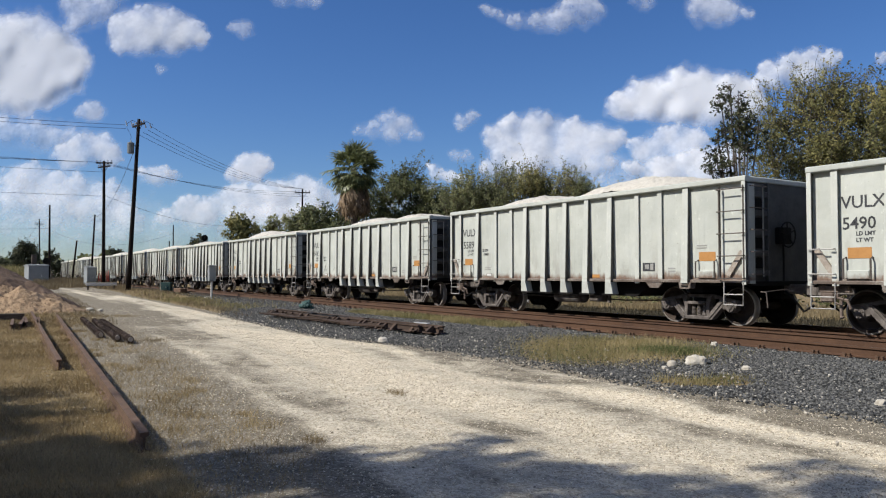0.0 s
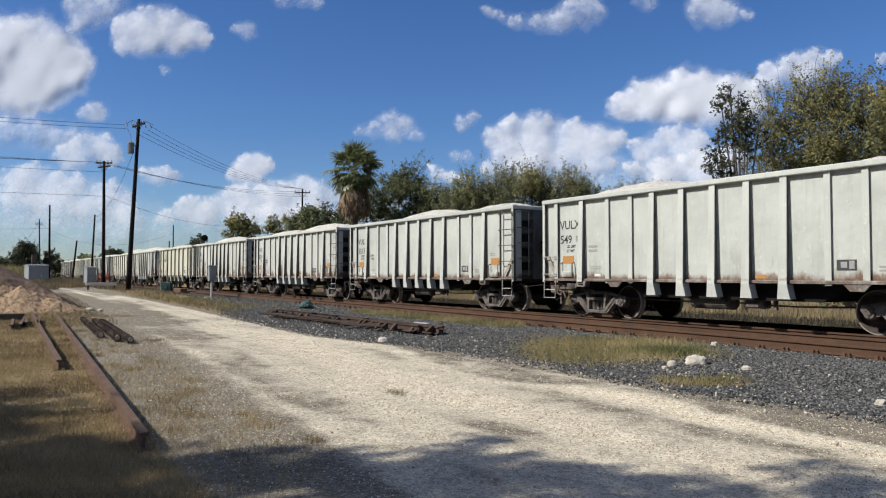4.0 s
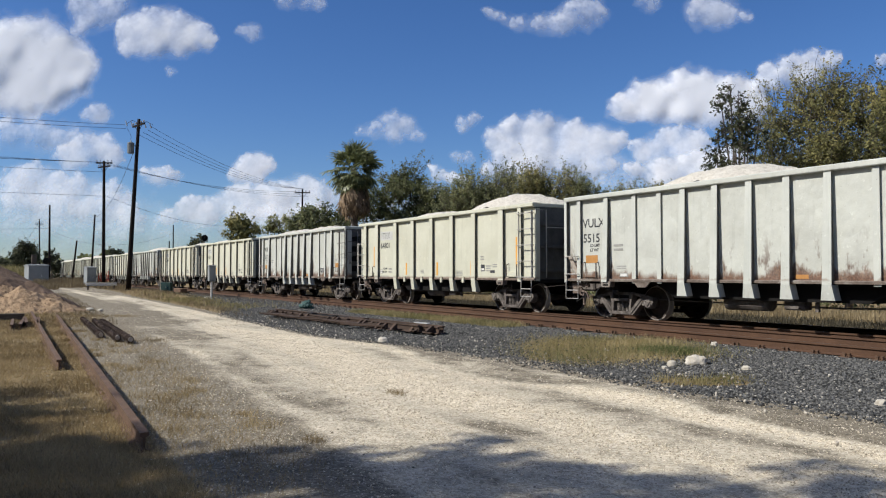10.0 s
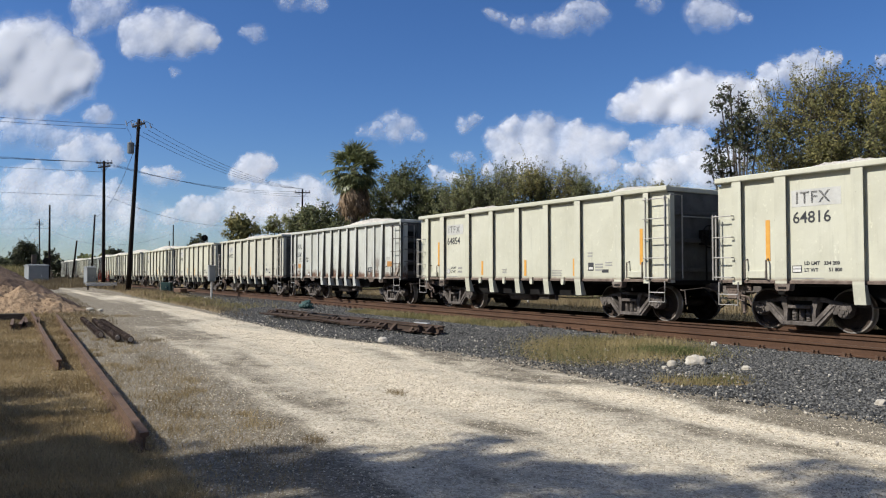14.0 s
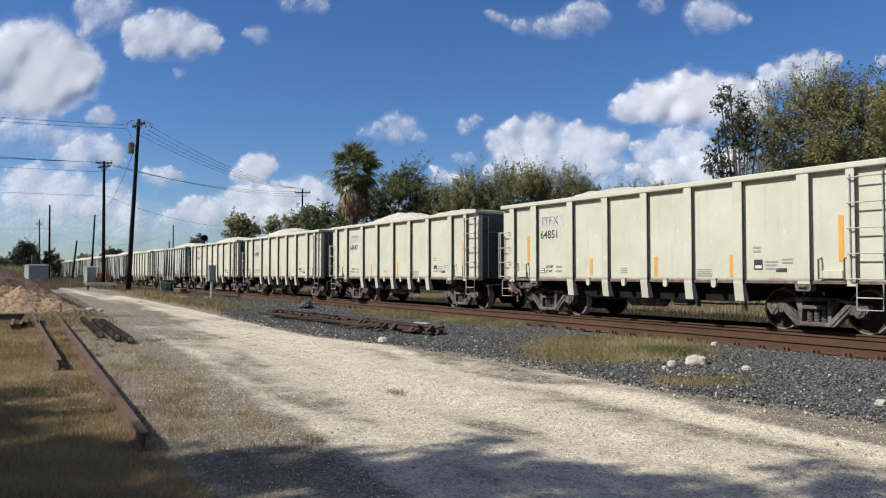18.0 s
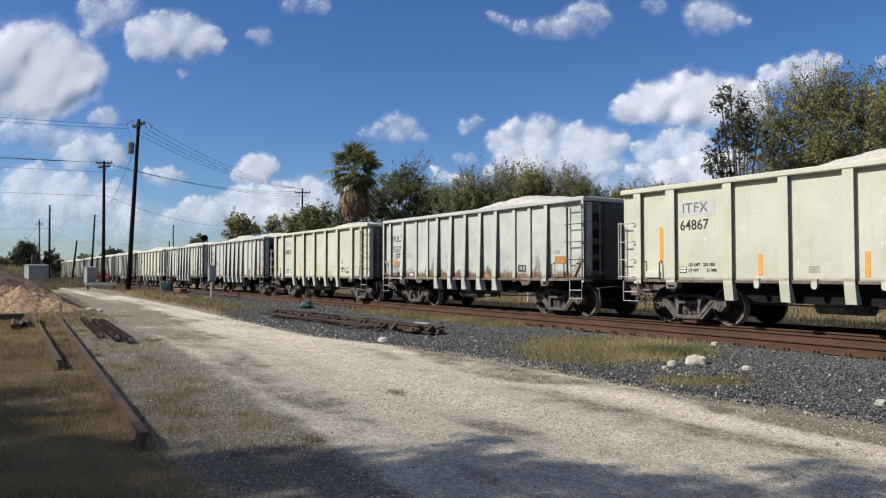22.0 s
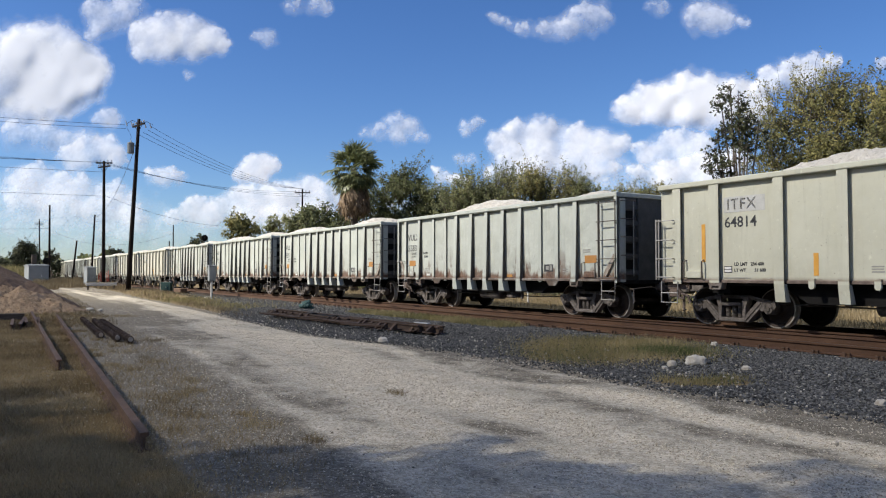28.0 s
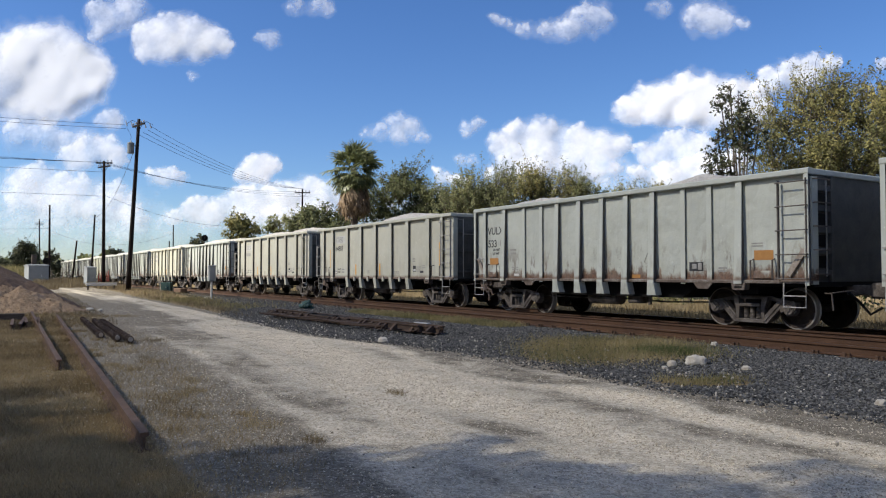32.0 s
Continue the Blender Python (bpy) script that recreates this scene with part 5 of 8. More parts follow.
def cloud_mesh(puffs, dense, seed, cell=1.9, relief=0.40, axis=(0, 0)):
    """A heap of puffs as one bulging sheet, sharp on top and frayed below; its thickness is kept with each point."""
    puffs = [(u, v, 1.05 * r) for u, v, r in puffs]
    balls = billows(puffs, seed)
    p = np.array(balls, float)
    edge = 0.9 * p[: len(puffs), 3].max()
    us, vs = np.arange((p[:, 0] - p[:, 3]).min() - edge, (p[:, 0] + p[:, 3]).max() + edge, cell), np.arange((p[:, 1] - p[:, 3]).min() - edge, (p[:, 1] + p[:, 3]).max() + edge, cell)
    U, V = np.meshgrid(us, vs)
    wu = U + 14 * (fbm(U / 16, V / 16, seed, 5) - 0.5)
    wv = V + 14 * (fbm(U / 16, V / 16, seed + 9, 5) - 0.5)
    S, H = np.zeros(U.shape), np.zeros(U.shape)
    for k, (cu, cv, cw, r) in enumerate(balls):
        reach = 2.6 * r + 6
        i0, i1 = np.searchsorted(us, (cu - reach, cu + reach))
        j0, j1 = np.searchsorted(vs, (cv - reach, cv + reach))
        du, dv = wu[j0:j1, i0:i1] - cu, wv[j0:j1, i0:i1] - cv
        q = (du * du + np.where(dv < 0, 1.25, 1.0) * dv * dv) / (r * r)
        H[j0:j1, i0:i1] = np.maximum(H[j0:j1, i0:i1], (cw + r * np.sqrt(np.clip(1 - q, 0, 1))) * (q < 1))
        S[j0:j1, i0:i1] += np.exp(-q / (1.3 if dense > 0.62 else 2.3)) if k < len(puffs) else 0.20 * np.exp(-q / 0.8)
    # the broad forms stay, the small ones are softened by the haze of droplets
    for _ in range(40):
        H[1:-1, 1:-1] = 0.2 * (H[1:-1, 1:-1] + H[:-2, 1:-1] + H[2:, 1:-1] + H[1:-1, :-2] + H[1:-1, 2:])
    # the whole heap leans back and to the sunny side
    H = relief * min(1.0, 30 / np.median(p[: len(puffs), 3])) * H + 0.40 * (vs.mean() - V) + 0.10 * (U - us.mean()) + 9 * (fbm(U / 60, V / 60, seed + 31, 2) - 0.5)
    T = 1.14 * (1 - np.exp(-1.1 * S)) - 0.20 + 0.30 * (fbm(U / 30, V / 30, seed + 23, 5) - 0.5)
    keep = T > 0.0
    i = np.arange(U.size).reshape(U.shape)
    fq = np.stack([i[:-1, :-1], i[:-1, 1:], i[1:, 1:], i[1:, :-1]], -1)
    fq = fq[keep[:-1, :-1] & keep[:-1, 1:] & keep[1:, 1:] & keep[1:, :-1]]
    used, inv = np.unique(fq, return_inverse=True)
    me = mesh_np("cloud", np.stack([U - (axis[0] + U) * H / LENS, V - (axis[1] + V) * H / LENS, H], -1).reshape(-1, 3)[used], inv.reshape(-1, 4), M["cloud"])
    a = me.attributes.new("thickness", "FLOAT", "POINT")
    a.data.foreach_set("value", np.clip(1.12 * T.ravel()[used] * (0.30 + 0.66 * dense), 0, 1.3).astype(np.float32))
    me.polygons.foreach_set("use_smooth", np.ones(len(me.polygons), bool))
    return me


DRIFT = []


def cloud(puffs, drift, dense=1.0, label="white heaped cumulus cloud with a grey base"):
    """puffs: (right, down, radius) in the plane of the aim, from its upper left corner; drift: right and up over the clip."""
    cx, cy = puffs[0][0] - 784, 441 - puffs[0][1]
    far = 2600.0 + 3.0 * cy - 0.8 * cx
    unit = far / LENS
    base = Vector(EYE) + FWD * far + (RIGHT * cx + UP * cy) * unit
    ob = new("cloud", cloud_mesh([(u - puffs[0][0], puffs[0][1] - v, r) for u, v, r in puffs], dense, int(abs(cx) + abs(cy)) % 97, axis=(cx, cy)))
    m = Matrix((RIGHT, UP, -FWD)).transposed().to_4x4()
    ob.matrix_basis = Matrix.Translation(base) @ m @ Matrix.Scale(unit, 4)
    DRIFT.append((ob, (RIGHT * drift[0] + UP * drift[1]) * unit))
    return tagged(ob, label, "cloud", "clouds of the sky")


# the large heaps, from the left of the view to its right
cloud([(70, 84, 42), (20, 75, 42), (102, 106, 34), (132, 108, 20), (40, 130, 48), (92, 138, 38), (118, 132, 26), (10, 168, 36), (62, 166, 26), (-45, 110, 64)], (40, -18), 1.15)
cloud([(260, 42, 28), (225, 52, 28), (300, 50, 30), (338, 62, 24), (214, 80, 16), (260, 75, 24), (310, 78, 18), (360, 68, 12)], (42, -14), 0.9)
cloud([(150, 262, 26), (112, 275, 20), (185, 260, 22), (200, 280, 15), (130, 288, 16)], (10, -3), 0.75)
cloud([(60, 314, 24), (25, 320, 24), (95, 330, 26), (140, 330, 20), (190, 342, 22), (215, 352, 14), (30, 362, 34), (100, 372, 34), (170, 374, 30), (228, 386, 24)], (10, -1), 0.66)
cloud([(262, 312, 17), (288, 314, 17), (306, 310, 10)], (14, -2), 0.8)
cloud([(440, 295, 20), (462, 293, 17), (415, 310, 15), (440, 312, 18)], (15, -1), 0.95)
cloud([(445, 347, 24), (410, 352, 20), (490, 347, 26), (530, 342, 24), (560, 342, 22), (375, 372, 20), (330, 374, 22), (355, 386, 20), (292, 386, 14), (430, 380, 26), (490, 384, 28), (545, 378, 26), (590, 352, 16)], (15, -1), 0.9)
cloud([(690, 214, 17), (715, 219, 13), (660, 230, 11), (635, 233, 9), (735, 240, 10), (692, 240, 11)], (13, -4), 0.45)
cloud([(955, 220, 24), (905, 224, 20), (872, 246, 17), (945, 242, 22), (1010, 234, 22), (1030, 252, 24), (1070, 244, 22), (1094, 248, 16), (900, 270, 26), (950, 272, 30), (1010, 285, 30), (870, 298, 18), (1060, 288, 28), (930, 298, 30)], (9, -11), 0.86)
cloud([(1215, 158, 33), (1092, 190, 20), (1130, 168, 25), (1165, 172, 26), (1240, 166, 32), (1290, 168, 30), (1318, 168, 22), (1150, 194, 24), (1210, 194, 27), (1270, 200, 32), (1330, 190, 26), (1112, 200, 13)], (12, -8), 1.2)
cloud([(1205, 243, 22), (1130, 262, 18), (1170, 248, 20), (1235, 247, 18), (1150, 280, 22), (1215, 274, 26)], (10, -8), 0.8)
cloud([(1260, 290, 24), (1120, 305, 17), (1170, 302, 22), (1220, 288, 22), (1300, 282, 26), (1180, 315, 24), (1250, 310, 26)], (9, -8), 1.0)
cloud([(1440, 108, 21), (1360, 122, 15), (1400, 113, 19), (1474, 103, 15), (1380, 140, 21), (1430, 135, 23), (1346, 150, 17), (1562, 108, 12)], (0, -10), 0.9)
# low veils near the horizon
cloud([(60, 400, 46), (-20, 405, 46), (140, 405, 44), (220, 408, 40), (300, 412, 36), (370, 415, 30), (30, 350, 40), (120, 352, 36), (200, 378, 34)], (8, -1), 0.2, "low thin white cloud veil on the horizon")
cloud([(560, 395, 34), (480, 400, 34), (420, 408, 30), (620, 390, 34), (690, 385, 34), (760, 372, 34)], (10, -1), 0.36, "low thin white cloud veil on the horizon")
cloud([(840, 350, 34), (920, 340, 36), (1000, 330, 38), (1090, 325, 38), (1180, 330, 40), (1270, 325, 40)], (9, -6), 0.28, "low white cloud bank behind the trees")
# thin and torn ones
cloud([(165, 16, 21), (130, 6, 19), (192, 6, 22), (140, 40, 15), (120, 56, 9)], (44, -14), 0.5, "thin torn white cloud")
cloud([(60, 236, 23), (10, 236, 27), (100, 246, 19), (140, 242, 17)], (20, -5), 0.5, "thin torn white cloud")
cloud([(150, 200, 13), (168, 193, 12), (172, 204, 10)], (34, -14), 0.6, "small white cloud in the blue sky")
cloud([(428, 54, 12), (434, 48, 10), (408, 46, 6)], (48, -18), 0.32, "small faint cloud in the blue sky")
cloud([(283, 120, 7), (286, 128, 5)], (56, -12), 0.25, "small faint cloud in the blue sky")
cloud([(822, 213, 11), (840, 207, 8), (812, 228, 7)], (10, -12), 0.6, "small white cloud in the blue sky")
cloud([(806, 276, 9), (826, 278, 8)], (10, -8), 0.35, "small faint cloud in the blue sky")
cloud([(770, 305, 14), (795, 314, 11), (815, 318, 8)], (10, -6), 0.9, "small white cloud in the blue sky")
cloud([(1020, 20, 23), (1048, 14, 17), (985, 38, 16), (950, 40, 13), (910, 38, 11), (880, 26, 10), (856, 18, 8)], (16, -16), 0.52, "thin torn white cloud")
cloud([(1265, 20, 20), (1236, 14, 20), (1288, 16, 15), (1324, 26, 9)], (-8, -18), 0.52, "thin torn white cloud")
cloud([(1130, 6, 12), (1145, 0, 9)], (30, -12), 0.3, "small faint cloud in the blue sky")
cloud([(500, -2, 13), (545, -3, 13), (560, 0, 9)], (22, -16), 0.4, "thin torn white cloud")


def open_sky_clouds():
    """The same broken cumulus, added round the unseen sky to whiten fill light."""
    rng = random.Random(77)
    shapes = [cloud_mesh([(rng.uniform(-90, 90), rng.uniform(-22, 30), rng.uniform(34, 62)) for _ in range(9)], 1.1, 40 + k, 8.0) for k in range(4)]
    spots = [(az, el) for el, n in ((7, 15), (17, 13), (30, 12), (48, 10), (68, 5)) for az in (360 * (i + rng.uniform(0.2, 0.8)) / n for i in range(n))]
    ahead, sunward = math.degrees(math.atan2(FWD.y, FWD.x)), math.degrees(math.atan2(SUN_Y, SUN_X))
    for k, (az, el) in enumerate(spots):
        if abs((az - ahead + 180) % 360 - 180) < 46 and el < 40 or (abs((az - sunward + 180) % 360 - 180) < 32 and 22 < el < 62):
            continue
        out = Vector((cos(radians(az)) * cos(radians(el)), sin(radians(az)) * cos(radians(el)), sin(radians(el))))
        side = out.cross(Vector((0, 0, 1))).normalized()
        far = min(2600.0, 480.0 / sin(radians(el)))
        ob = new("cloud", shapes[k % 4])
        ob.matrix_basis = Matrix.Translation(out * far) @ Matrix((side, side.cross(out), -out)).transposed().to_4x4() @ Matrix.Scale(far / LENS * rng.uniform(1.1, 1.9), 4)
        tagged(ob, "white heaped cumulus cloud out of view, added for fill light", "cloud", "clouds of the sky")


open_sky_clouds()


def sun_cloud():
    """The cloud that drifts before the sun towards the end; the edge of its shade creeps over the place."""
    n, wide = 220, 350.0
    U, V = np.meshgrid(np.linspace(-1, 1, n), np.linspace(-1, 1, n))
    d = np.sqrt(U ** 2 + V ** 2) + 0.012 * (fbm(U * 14 + 9, V * 14, 2) - 0.5)
    T = np.clip((1 - d) / 0.026, 0, 1)
    i = np.arange(n * n).reshape(n, n)
    fq = np.stack([i[:-1, :-1], i[:-1, 1:], i[1:, 1:], i[1:, :-1]], -1)
    ok = (T[:-1, :-1] > 0) & (T[1:, 1:] > 0) & (T[:-1, 1:] > 0) & (T[1:, :-1] > 0)
    fq = fq[ok]
    P = np.stack([U, V, 0.04 * T + 0 * U], -1).reshape(-1, 3) * wide
    used, inv = np.unique(fq, return_inverse=True)
    me = mesh_np("cloud", P[used], inv.reshape(-1, 4), M["thin_cloud"])
    a = me.attributes.new("thickness", "FLOAT", "POINT")
    a.data.foreach_set("value", T.ravel()[used].astype(np.float32))
    ob = new("cloud", me)
    side = sun_way.cross(Vector((0, 0, 1))).normalized()
    up = side.cross(sun_way)
    way = up * 0.917 + side * 0.40
    ob.matrix_basis = Matrix.Translation(sun_way * 900 - way * 383.4) @ Matrix((side, up, sun_way)).transposed().to_4x4()
    DRIFT.append((ob, way * 60.0))
    return tagged(ob, "thin white cloud drifting before the sun", "cloud", "clouds of the sky")


M["thin_cloud"], _n, _l, _b = nodes_of("thin_cloud")
_at = _n.new("ShaderNodeAttribute")
_at.attribute_name = "thickness"
_mx, _cl = _n.new("ShaderNodeMixShader"), _n.new("ShaderNodeBsdfTransparent")
_b.inputs["Base Color"].default_value, _b.inputs["Roughness"].default_value = (0.93, 0.94, 0.96, 1), 1.0
_l.new(calc(_n, _l, "MULTIPLY", _at.outputs["Fac"], 0.70), _mx.inputs[0])
_l.new(_cl.outputs[0], _mx.inputs[1])
_tr, _half = _n.new("ShaderNodeBsdfTranslucent"), _n.new("ShaderNodeMixShader")
_tr.inputs["Color"].default_value, _half.inputs[0].default_value = (0.93, 0.94, 0.96, 1), 0.5
_l.new(_b.outputs[0], _half.inputs[1])
_l.new(_tr.outputs[0], _half.inputs[2])
_l.new(_half.outputs[0], _mx.inputs[2])
_l.new(_mx.outputs[0], _n["Material Output"].inputs["Surface"])
sun_cloud()


# ---- poles and wires ----
def pole(x, y, top_x, top_y, z_top, r=0.16, arms=(), gear=False, label="tall dark creosoted wooden utility pole standing in dry grass"):
    z0 = float(ground_z(x, y)) - 0.1
    t = thing("utility_pole", pose(x, y, z0), label, "utility pole", "utility poles along the track")
    dx, dy, h = top_x - x, top_y - y, z_top - z0
    bm = bmesh.new()
    k = [(dx * i / 6 + 0.02 * sin(i * 2.1), dy * i / 6, h * i / 6) for i in range(7)]
    tube(bm, k, [r * (1 - 0.38 * i / 6) for i in range(7)], 12)
    part("shaft", bm, M["pole"], t, smooth=True)
    for f, half, turn in arms:
        c, s = cos(radians(turn)), sin(radians(turn))
        px, py, pz = dx * f, dy * f, h * f
        bm = bmesh.new()
        bar(bm, (px - c * half, py - s * half, pz), (px + c * half, py + s * half, pz), 0.11, 0.13)
        arm = part("crossarm", bm, M["pole"], t)
        for j in (-0.92, -0.45, 0.45, 0.92):
            bm = bmesh.new()
            q = (px + c * half * j, py + s * half * j, pz)
            tube(bm, [(q[0], q[1], pz + 0.05), (q[0], q[1], pz + 0.14), (q[0], q[1], pz + 0.16), (q[0], q[1], pz + 0.26), (q[0], q[1], pz + 0.30)], [0.02, 0.02, 0.07, 0.06, 0.03], 8)
            part("insulator", bm, M["insul"], arm)
        bm = bmesh.new()
        for sgn in (-1, 1):
            bar(bm, (px + sgn * c * half * 0.6, py + sgn * s * half * 0.6, pz - 0.06), (px, py, pz - 0.6), 0.03)
        part("arm_brace", bm, M["pole"], t)
    if gear:
        bm = bmesh.new()
        g = 0.83
        q = (dx * g - 0.2, dy * g - 0.45, h * g)
        tube(bm, [(q[0], q[1], q[2] - 0.45), (q[0], q[1], q[2] - 0.42), (q[0], q[1], q[2] + 0.40), (q[0], q[1], q[2] + 0.46)], [0.2, 0.27, 0.27, 0.2], 14)
        tr = part("transformer", bm, M["grey_box"], t, "grey pole transformer")
        for s in (-0.1, 0.1):
            bm = bmesh.new()
            tube(bm, [(q[0] + s, q[1], q[2] + 0.44), (q[0] + s, q[1], q[2] + 0.70)], [0.04, 0.02], 6)
            part("bushing", bm, M["insul"], tr)
        bm = bmesh.new()
        bar(bm, (q[0], q[1] + 0.2, q[2] + 0.2), (dx * g, dy * g, h * g + 0.2), 0.06)
        part("bracket", bm, M["pole"], t)
        bm = bmesh.new()
        tube(bm, [(dx * 0.95, dy * 0.95 - 0.9, h * 0.965), (dx * 0.98, dy * 0.98 - 0.5, h * 0.99), (dx, dy, h * 0.975), (dx, dy + 0.6, h * 0.99), (dx, dy + 1.1, h * 0.975), (dx, dy + 0.95, h * 0.955)], 0.02, 5)
        tube(bm, [(q[0], q[1], q[2] + 0.7), (dx * 0.9 - 0.1, dy * 0.9 - 0.5, h * 0.9), (dx * 0.95, dy * 0.95 - 0.9, h * 0.95)], 0.014, 5)
        part("jumper_wire", bm, M["wire"], t)
        for yy in (-0.9, -0.5, 0.55, 0.95):
            bm = bmesh.new()
            tube(bm, [(dx, dy + yy, h * 0.955), (dx - 0.1, dy + yy - 0.1, h * 0.985)], [0.05, 0.03], 6)
            part("cutout", bm, M["insul"], t)
    return t


M["insul"] = plain("porcelain_grey", (0.25, 0.26, 0.28), 0.35)
pole(-65.1, 10.9, -65.0, 11.54, 13.8, 0.20, [(0.965, 1.05, 14)], True)
pole(-81.2, 11.3, -81.2, 11.2, 12.4, 0.19, [(0.955, 1.0, 24), (0.985, 0.8, 60)])
pole(-119.6, 9.6, -119.6, 9.5, 10.9, 0.17)
pole(-149.6, 10.5, -149.6, 10.3, 10.8, 0.14, [(0.92, 0.7, 60)])
pole(-99.2, 12.4, -99.2, 12.75, 8.3, 0.14)
pole(-117.3, 12.2, -117.3, 12.8, 5.8, 0.16, label="short leaning wooden utility pole stump beside the track")
pole(-93.0, 36.8, -93.0, 36.8, 12.3, 0.16, [(0.96, 1.0, 60)], label="dark utility pole with a crossarm standing among trees")
pole(-112.3, 24.8, -112.3, 24.8, 8.2, 0.12, label="thin dark utility pole standing behind the train")
pole(-122.2, 26.4, -122.2, 26.4, 6.3, 0.14, label="thin dark utility pole standing behind the train")
pole(-110.3, 32.6, -110.3, 32.6, 10.1, 0.12, label="thin dark utility pole standing among trees")


def wire(a, b, sag, r=0.016):
    a, b = Vector(a), Vector(b)
    pts = []
    for i in range(25):
        f = i / 24
        p = a.lerp(b, f)
        p.z -= sag * 4 * f * (1 - f)
        pts.append(p)
    bm = bmesh.new()
    tube(bm, pts, r, 5)
    return tagged(part("overhead_wire", bm, M["wire"]), "thin dark overhead wire strung between utility poles", "wire", "overhead wires")


for yy, zz in ((12.5, 13.3), (12.2, 13.0), (11.9, 12.75), (11.6, 12.5)):
    wire((-65, yy, zz), (-93, 36.2 + (yy - 12) * 1.5, 12.3), 0.9)
for yy, zz in ((10.5, 13.25), (10.6, 12.95)):
    wire((-65.1, yy, zz), (-66.5, -24, zz + 0.9), 0.7)
for k in range(3):
    wire((-81.2, 10.6 + 0.5 * k, 12.25), (-82.5, -26, 12.6 + 0.35 * k), 0.5)
    wire((-81.2, 10.6 + 0.5 * k, 12.25), (-93, 36.0 + k * 0.8, 11.9 - 0.3 * k), 0.8)
wire((-81.2, 11.2, 11.3), (-80, -26, 11.4), 0.3)
wire((-81.2, 11.2, 8.9), (-80, -26, 8.9), 0.2)
wire((-81.2, 11.2, 9.0), (-110.3, 32.6, 8.2), 0.8)
wire((-119.6, 9.5, 7.6), (-110, -20, 7.2), 0.5)
wire((-65.0, 11.2, 11.2), (-99.2, 12.75, 8.0), 1.2)
wire((-149.6, 10.3, 9.9), (-112.3, 24.8, 7.0), 2.6)
wire((-149.6, 10.3, 10.3), (-152, 5.0, 1.0), 0.1)


# ---- trees ----
def leaf_cards(pts, size, rng, droop=0.0, longness=1.6, out=None):
    """Small four-sided leaves at the points; where out is given they tend to face that way, as in a clump."""
    n = len(pts)
    if out is None:
        face = rng.normal(size=(n, 3))
    else:
        face = out / (np.linalg.norm(out, axis=1)[:, None] + 1e-6) + rng.normal(size=(n, 3)) * 0.5
    face /= np.linalg.norm(face, axis=1)[:, None]
    d = rng.normal(size=(n, 3))
    d[:, 2] -= droop
    d -= (d * face).sum(1)[:, None] * face
    d /= np.linalg.norm(d, axis=1)[:, None]
    e = np.cross(face, d)
    s = size * rng.uniform(0.6, 1.35, n)[:, None]
    v = np.stack([pts - d * s * longness / 2, pts + e * s / 2, pts + d * s * longness / 2, pts - e * s / 2], 1).reshape(-1, 3)
    return v, np.arange(4 * n).reshape(-1, 4)


def twig_mesh(lines, r):
    """Thin three-sided twigs along lines of three points."""
    n = len(lines)
    off = np.array([(r, 0, 0), (-r / 2, r * 0.87, 0), (-r / 2, -r * 0.87, 0)])
    taper = np.array([1.0, 0.7, 0.3])
    v = (lines[:, :, None, :] + off[None, None] * taper[None, :, None, None]).reshape(-1, 3)
    f = []
    for a in (0, 3):
        for k in range(3):
            f.append((a + k, a + (k + 1) % 3, a + 3 + (k + 1) % 3, a + 3 + k))
    f = (np.array(f)[None] + (np.arange(n) * 9)[:, None, None]).reshape(-1, 4)
    return mesh_np("fine_branchwork", v, f, M["bark"])


